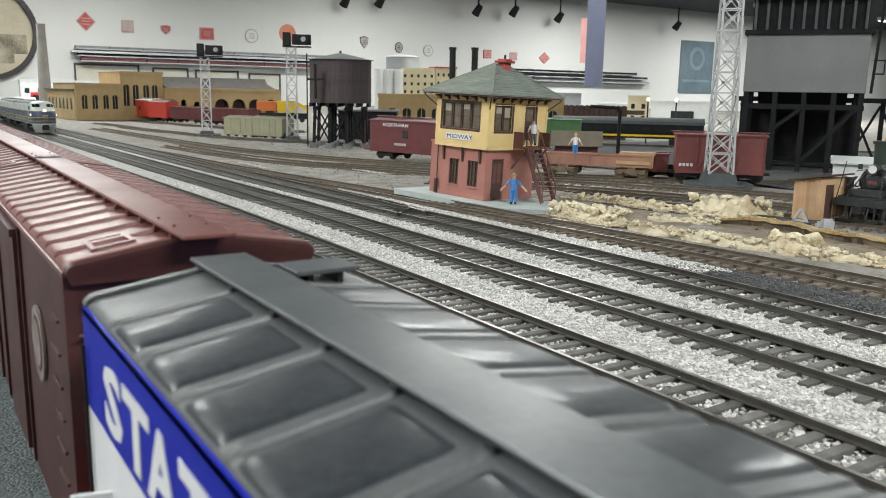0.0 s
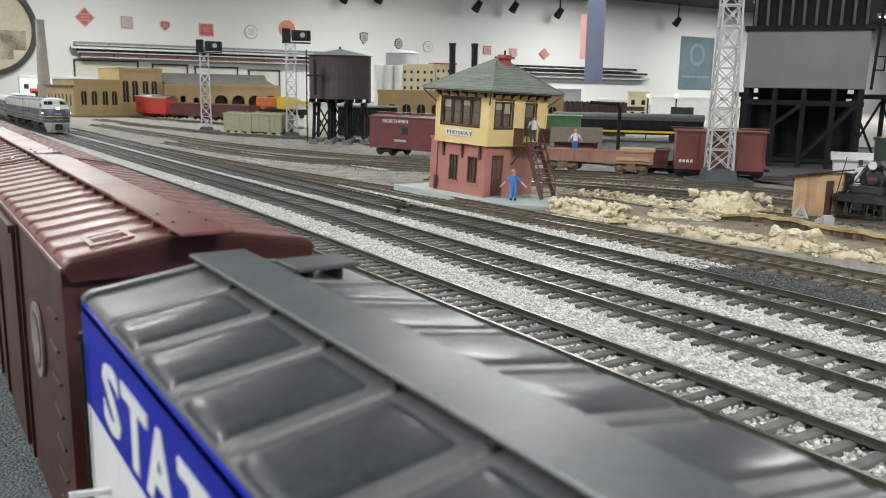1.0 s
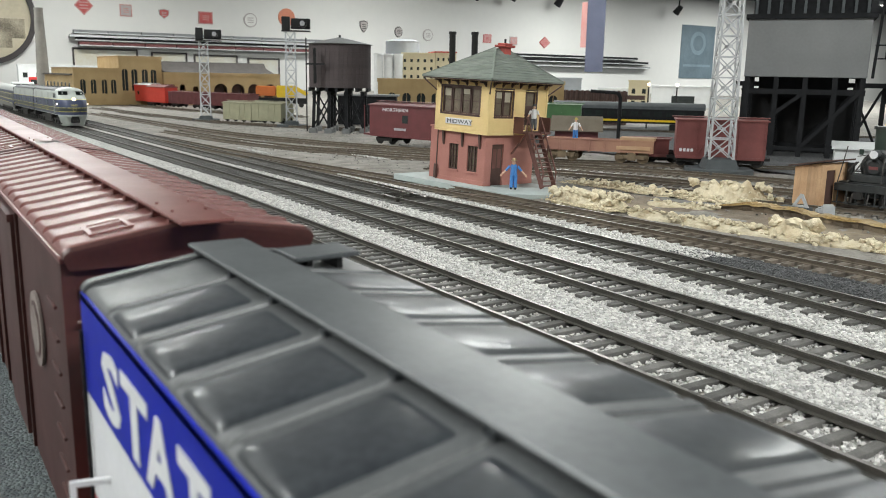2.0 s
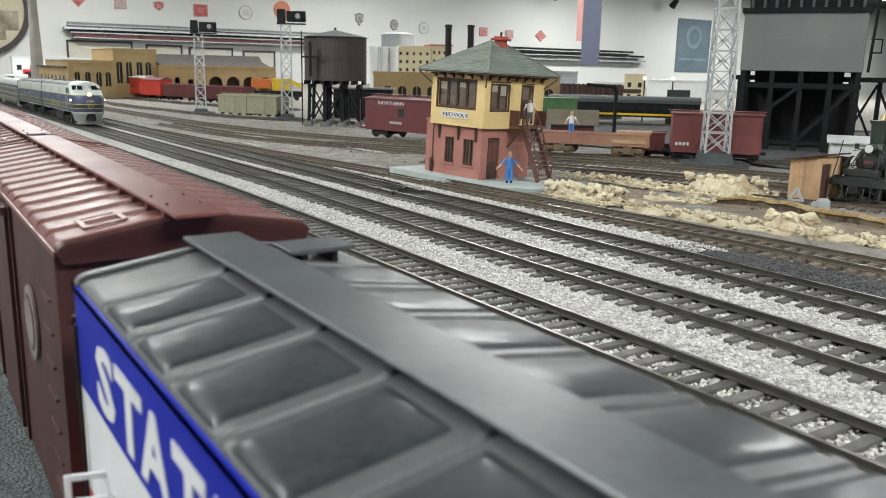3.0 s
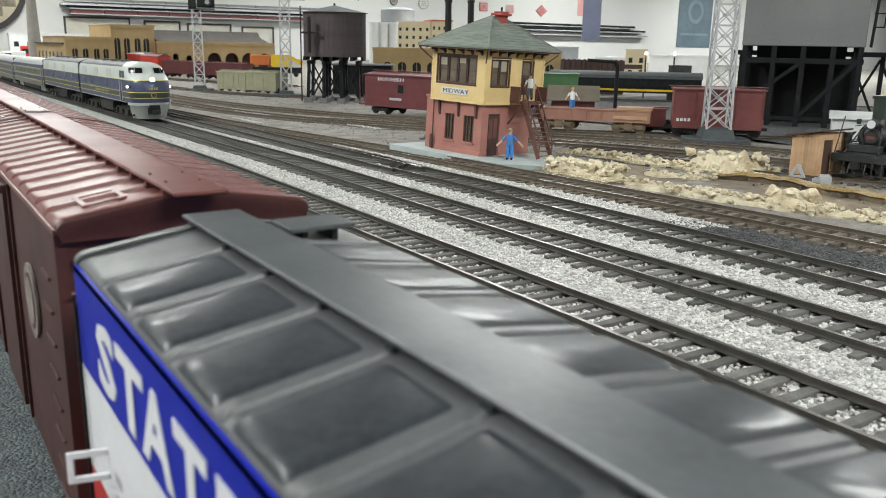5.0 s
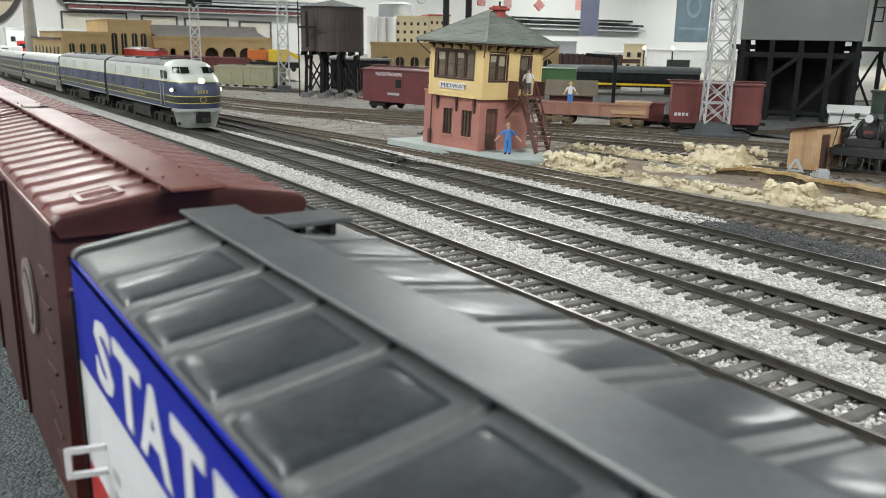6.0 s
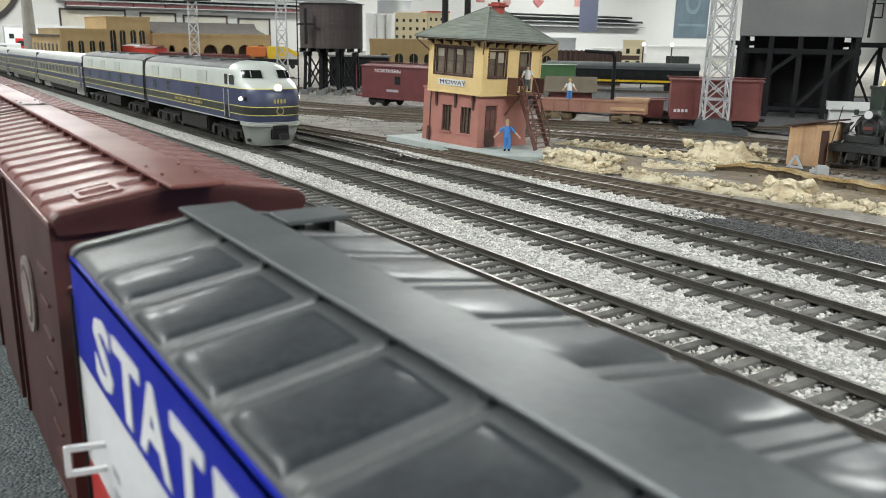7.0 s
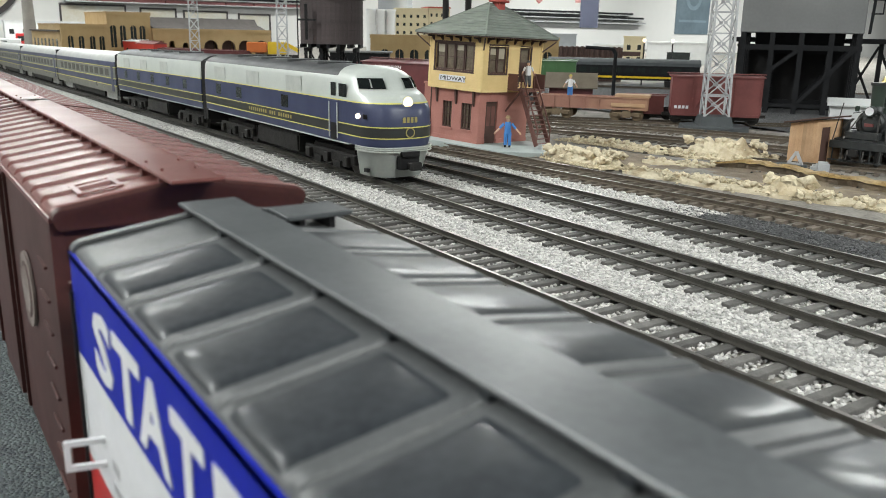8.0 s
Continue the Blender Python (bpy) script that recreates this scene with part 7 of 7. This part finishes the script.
for y, z, w, h, sh_, m, rim, lb in (
        (1.84, 0.807, 0.10, 0.105, "diamond", M["sign_red"], M["sign_pink"], "red diamond railway sign on the wall"),
        (2.28, 0.777, 0.065, 0.065, "square", M["sign_grey"], M["sign_pink"], "faded square railway sign on the wall"),
        (2.70, 0.763, 0.06, 0.055, "shield", M["sign_red"], M["sign_grey"], "dark red shield sign on the wall"),
        (3.18, 0.743, 0.085, 0.07, "square", M["sign_red"], M["sign_pink"], "dark red square sign on the wall"),
        (3.73, 0.744, 0.085, 0.085, "round", M["wall"], M["sign_grey"], "pale round sign on the wall"),
        (4.20, 0.80, 0.11, 0.11, "round", M["sign_orange"], M["sign_orange"], "orange round sign behind the signal mast"),
        (5.28, 0.74, 0.06, 0.08, "shield", M["sign_grey"], M["frame_dark"], "small dark shield sign on the wall"),
        (5.81, 0.695, 0.06, 0.07, "round", M["sign_grey"], M["frame_dark"], "small dark round sign on the wall"),
        (6.28, 0.672, 0.08, 0.08, "round", M["wall"], M["sign_grey"], "pale round sign on the wall"),
        (7.30, 0.665, 0.07, 0.06, "square", M["sign_pink"], M["sign_red"], "small pinkish sign on the wall"),
        (7.78, 0.651, 0.07, 0.06, "square", M["sign_pink"], M["sign_grey"], "small pinkish sign on the wall"),
        (8.38, 0.648, 0.11, 0.085, "diamond", M["sign_pink"], M["sign_red"], "slanted red and white sign on the wall")):
    wall_sign(y, z, w, h, sh_, m, rim, lb)

for ya, yb, z0, z1 in ((1.69, 2.38, -0.05, 0.355), (2.53, 2.94, -0.05, 0.335), (3.02, 3.55, -0.05, 0.32), (3.68, 4.09, -0.05, 0.30)):
    fr = thing("framed_picture", pose(-10.0, ya, z0), "pale landscape picture in a dark frame", "picture", "framed pictures")
    a, b2 = m2(yb - ya), m2(z1 - z0)
    part("print", BM((0.1, 0.6, 0.8, a - 0.8, 0.8, b2 - 0.8)), M["mural"], fr)
    part("frame", BM((0, 1.2, 0, a, b2 - 0.9, b2), (0, 1.2, 0, a, 0, 0.8), (0, 1.2, 0, 0.8, 0.8, b2 - 0.9), (0, 1.2, a - 0.8, a, 0.8, b2 - 0.9)), M["frame_dark"], fr)
for ya, yb, zz, mm, hh in ((1.70, 4.9, 0.515, "shelf_grey", 0.028), (1.66, 4.9, 0.478, "silo_white", 0.014), (1.72, 4.9, 0.44, "timber", 0.03), (1.75, 4.9, 0.385, "shelf_red", 0.035), (7.4, 10.3, 0.44, "timber", 0.032), (7.4, 10.55, 0.375, "timber", 0.032), (7.4, 10.6, 0.31, "shelf_grey", 0.014)):
    s = thing("wall_shelf", pose(-10.0, ya, zz), "long wall shelf carrying a row of model cars", "shelf", "wall shelves")
    n = max(3, int((yb - ya) / 0.35))
    part("board", BM((0, 6, 0, m2(yb - ya), -0.5, 0)), M["silo_white"], s)
    for i in range(n):
        u0, u1 = m2((yb - ya) * i / n) + 0.3, m2((yb - ya) * (i + 1) / n) - 0.3
        part("model_car", BM((1, 5, u0, u1, 0.0, m2(hh))), M[mm], s)
ps = thing("wall_poster", pose(-10.0, 11.42, 0.16), "blue-grey poster with a pale round emblem", "poster")
part("sheet", BM((0, 0.5, 0, m2(0.86), 0, m2(0.90))), M["poster"], ps)
part("emblem", cyl(bmesh.new(), (0.5, m2(0.43), m2(0.60)), (0.6, m2(0.43), m2(0.60)), m2(0.2), 28), M["poster_pale"], ps)
part("emblem_core", cyl(bmesh.new(), (0.6, m2(0.43), m2(0.60)), (0.7, m2(0.43), m2(0.60)), m2(0.13), 24), M["poster"], ps)
part("caption_bar", BM((0.5, 0.6, m2(0.08), m2(0.78), m2(0.2), m2(0.24))), M["poster_pale"], ps)
ck = thing("wall_clock", pose(-10.0, 0.86, 0.65), "large round wall clock with dark rim and cream dial", "clock")
bm = bmesh.new()
ring = [Vector((1.2, m2(0.47) * math.cos(2 * math.pi * i / 48), m2(0.47) * math.sin(2 * math.pi * i / 48))) for i in range(49)]
for p, q in zip(ring, ring[1:]):
    beam(bm, p, q, 2.6, 2.6)
part("rim", bm, M["frame_dark"], ck)
part("dial", cyl(bmesh.new(), (0, 0, 0), (0.6, 0, 0), m2(0.46), 48), mat("cream_dial", (0.62, 0.55, 0.40), (0.5, 0.44, 0.32), 0.6, 0, 0.06), ck)
part("dial_picture", BM((0.6, 0.8, m2(-0.3), m2(0.38), m2(-0.22), m2(-0.02)), (0.6, 0.8, m2(-0.2), m2(0.25), m2(-0.32), m2(-0.22))), mat("dial_print", (0.12, 0.1, 0.07), (0.52, 0.45, 0.33), 0.6, 0, 0.12), ck)
part("hour_hand", BM((0.8, 1.0, -0.6, 0.6, 0, m2(0.26))), M["frame_dark"], ck)
for y, z in ((4.9, 1.24), (5.4, 1.27), (6.95, 1.26), (7.6, 1.29), (8.45, 1.26), (11.03, 1.28)):
    s = thing("spotlight", pose(-9.75, y, z), "black ceiling-track spotlight near the wall", "spotlight", "spotlights")
    part("stem", cyl(bmesh.new(), (0, 0, 0), (0, 0, m2(1.62 - z)), 0.6, 8), M["black"], s)
    part("can", cyl(bmesh.new(), (1.5, 0.5, 2.0), (-2.5, -1.0, -3.6), 2.0, 16, 2.8), M["black"], s)
bc = thing("blue_column", put(-160.2, 151.0, 7.5, 44), "blue-grey hanging post with red and white panel", "post")
part("post", BM((-2.2, 2.2, -2.2, 2.2, 0, 70.2)), mat("slate_blue_paint", (0.10, 0.11, 0.17), (0.08, 0.09, 0.14), 0.6, 0, 0.3), bc)
part("panel", BM((-3.6, -2.2, -2.3, -2.1, 6, 17)), M["sign_pink"], bc)

chips("yard_debris", [(-130, -36, lambda x: 24.0, lambda x: 42.0, -0.02, 0.75), (-50, -14, lambda x: 30.0, lambda x: 46.0, -0.02, 0.25)], 2200, 0.06, island_varied(mat("pale_debris", (0.34, 0.33, 0.31), (0.22, 0.21, 0.2), 0.95), 0.9), "scattered pale stones in the yard dirt", 21)
for x0, x1, yc, w in ((-74, -66, 26.8, 0.7), (-60, -52, 29.2, 0.5), (-88, -80, 24.6, 0.4), (-47, -43, 31.0, 0.5), (-66, -60, 23.4, 0.35)):
    chips("stone_spill", [(x0, x1, lambda x, yc=yc, w=w: yc - w, lambda x, yc=yc, w=w: yc + w, 0.0, 1.0)], 420, 0.07, M["chip"], "spill of pale stone on the yard dirt", int(-x0))

# Black sheet laid over the lit yard dirt: its shade is painted in colour.
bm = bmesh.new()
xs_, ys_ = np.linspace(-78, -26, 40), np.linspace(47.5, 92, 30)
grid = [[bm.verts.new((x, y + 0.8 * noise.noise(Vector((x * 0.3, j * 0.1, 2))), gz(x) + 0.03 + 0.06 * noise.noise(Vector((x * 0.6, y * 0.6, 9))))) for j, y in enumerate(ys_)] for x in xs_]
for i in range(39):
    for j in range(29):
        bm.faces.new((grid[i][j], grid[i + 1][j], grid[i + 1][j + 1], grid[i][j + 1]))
tagged(part("darkened_ground", bm, M["coal"], None), "dark sheet over the yard ground, shade painted in, round the coaling tower", "ground", kind="structure")
# clutter at the far end of the line
for x, y, z, w, h, m, lb in ((-230, 24.5, -0.9, 5, 3.4, "silo_white", "white delivery van far down the layout"), (-238, 29.5, -0.9, 5, 4.6, "signal_red", "red box truck far down the layout"), (-205, 23.8, -0.9, 3.2, 1.5, "vivid_red", "small red car beside the line"), (-226, 21.5, -0.9, 4, 2.6, "blue_grey", "grey truck far down the layout")):
    t = thing("toy_vehicle", put(x, y, z, 80), lb, "vehicle", "toy vehicles")
    part("body", soften(BM((0, w, 0, 2.2, 0.5, h)), 0.15, 1), M[m], t)
    part("windscreen", BM((w * 0.1, w * 0.4, -0.03, 0.0, h * 0.6, h * 0.85)), M["window_dark"], t)
    for u in (w * 0.2, w * 0.8):
        part("wheel", cyl(bmesh.new(), (u, -0.05, 0.45), (u, 0.3, 0.45), 0.45, 12), M["black"], t)
windowed("white_warehouse", -262, 30, -0.9, 86, 30, 8, 7.5, 2, 9, M["silo_white"], "white model buildings at the far end of the line")


# ---- movement ----
def motions():
    """The train runs steadily up the line towards the camera."""
    for car, back, length in TRAIN:
        rows = []
        for i in range(17):
            t = i * 0.5
            nose = -119.15 + 10.802 * t + 0.0964 * t * t
            mid = nose - back - length / 2
            fall = (gz(mid + 5) - gz(mid - 5)) / 10
            x0 = nose - back
            rows.append((t, pose(x0 * K, 16.3 * K, (gz(mid) + fall * length / 2) * K, 0, -math.degrees(math.atan(fall)), 0)))
        walk(car, rows)


motions()
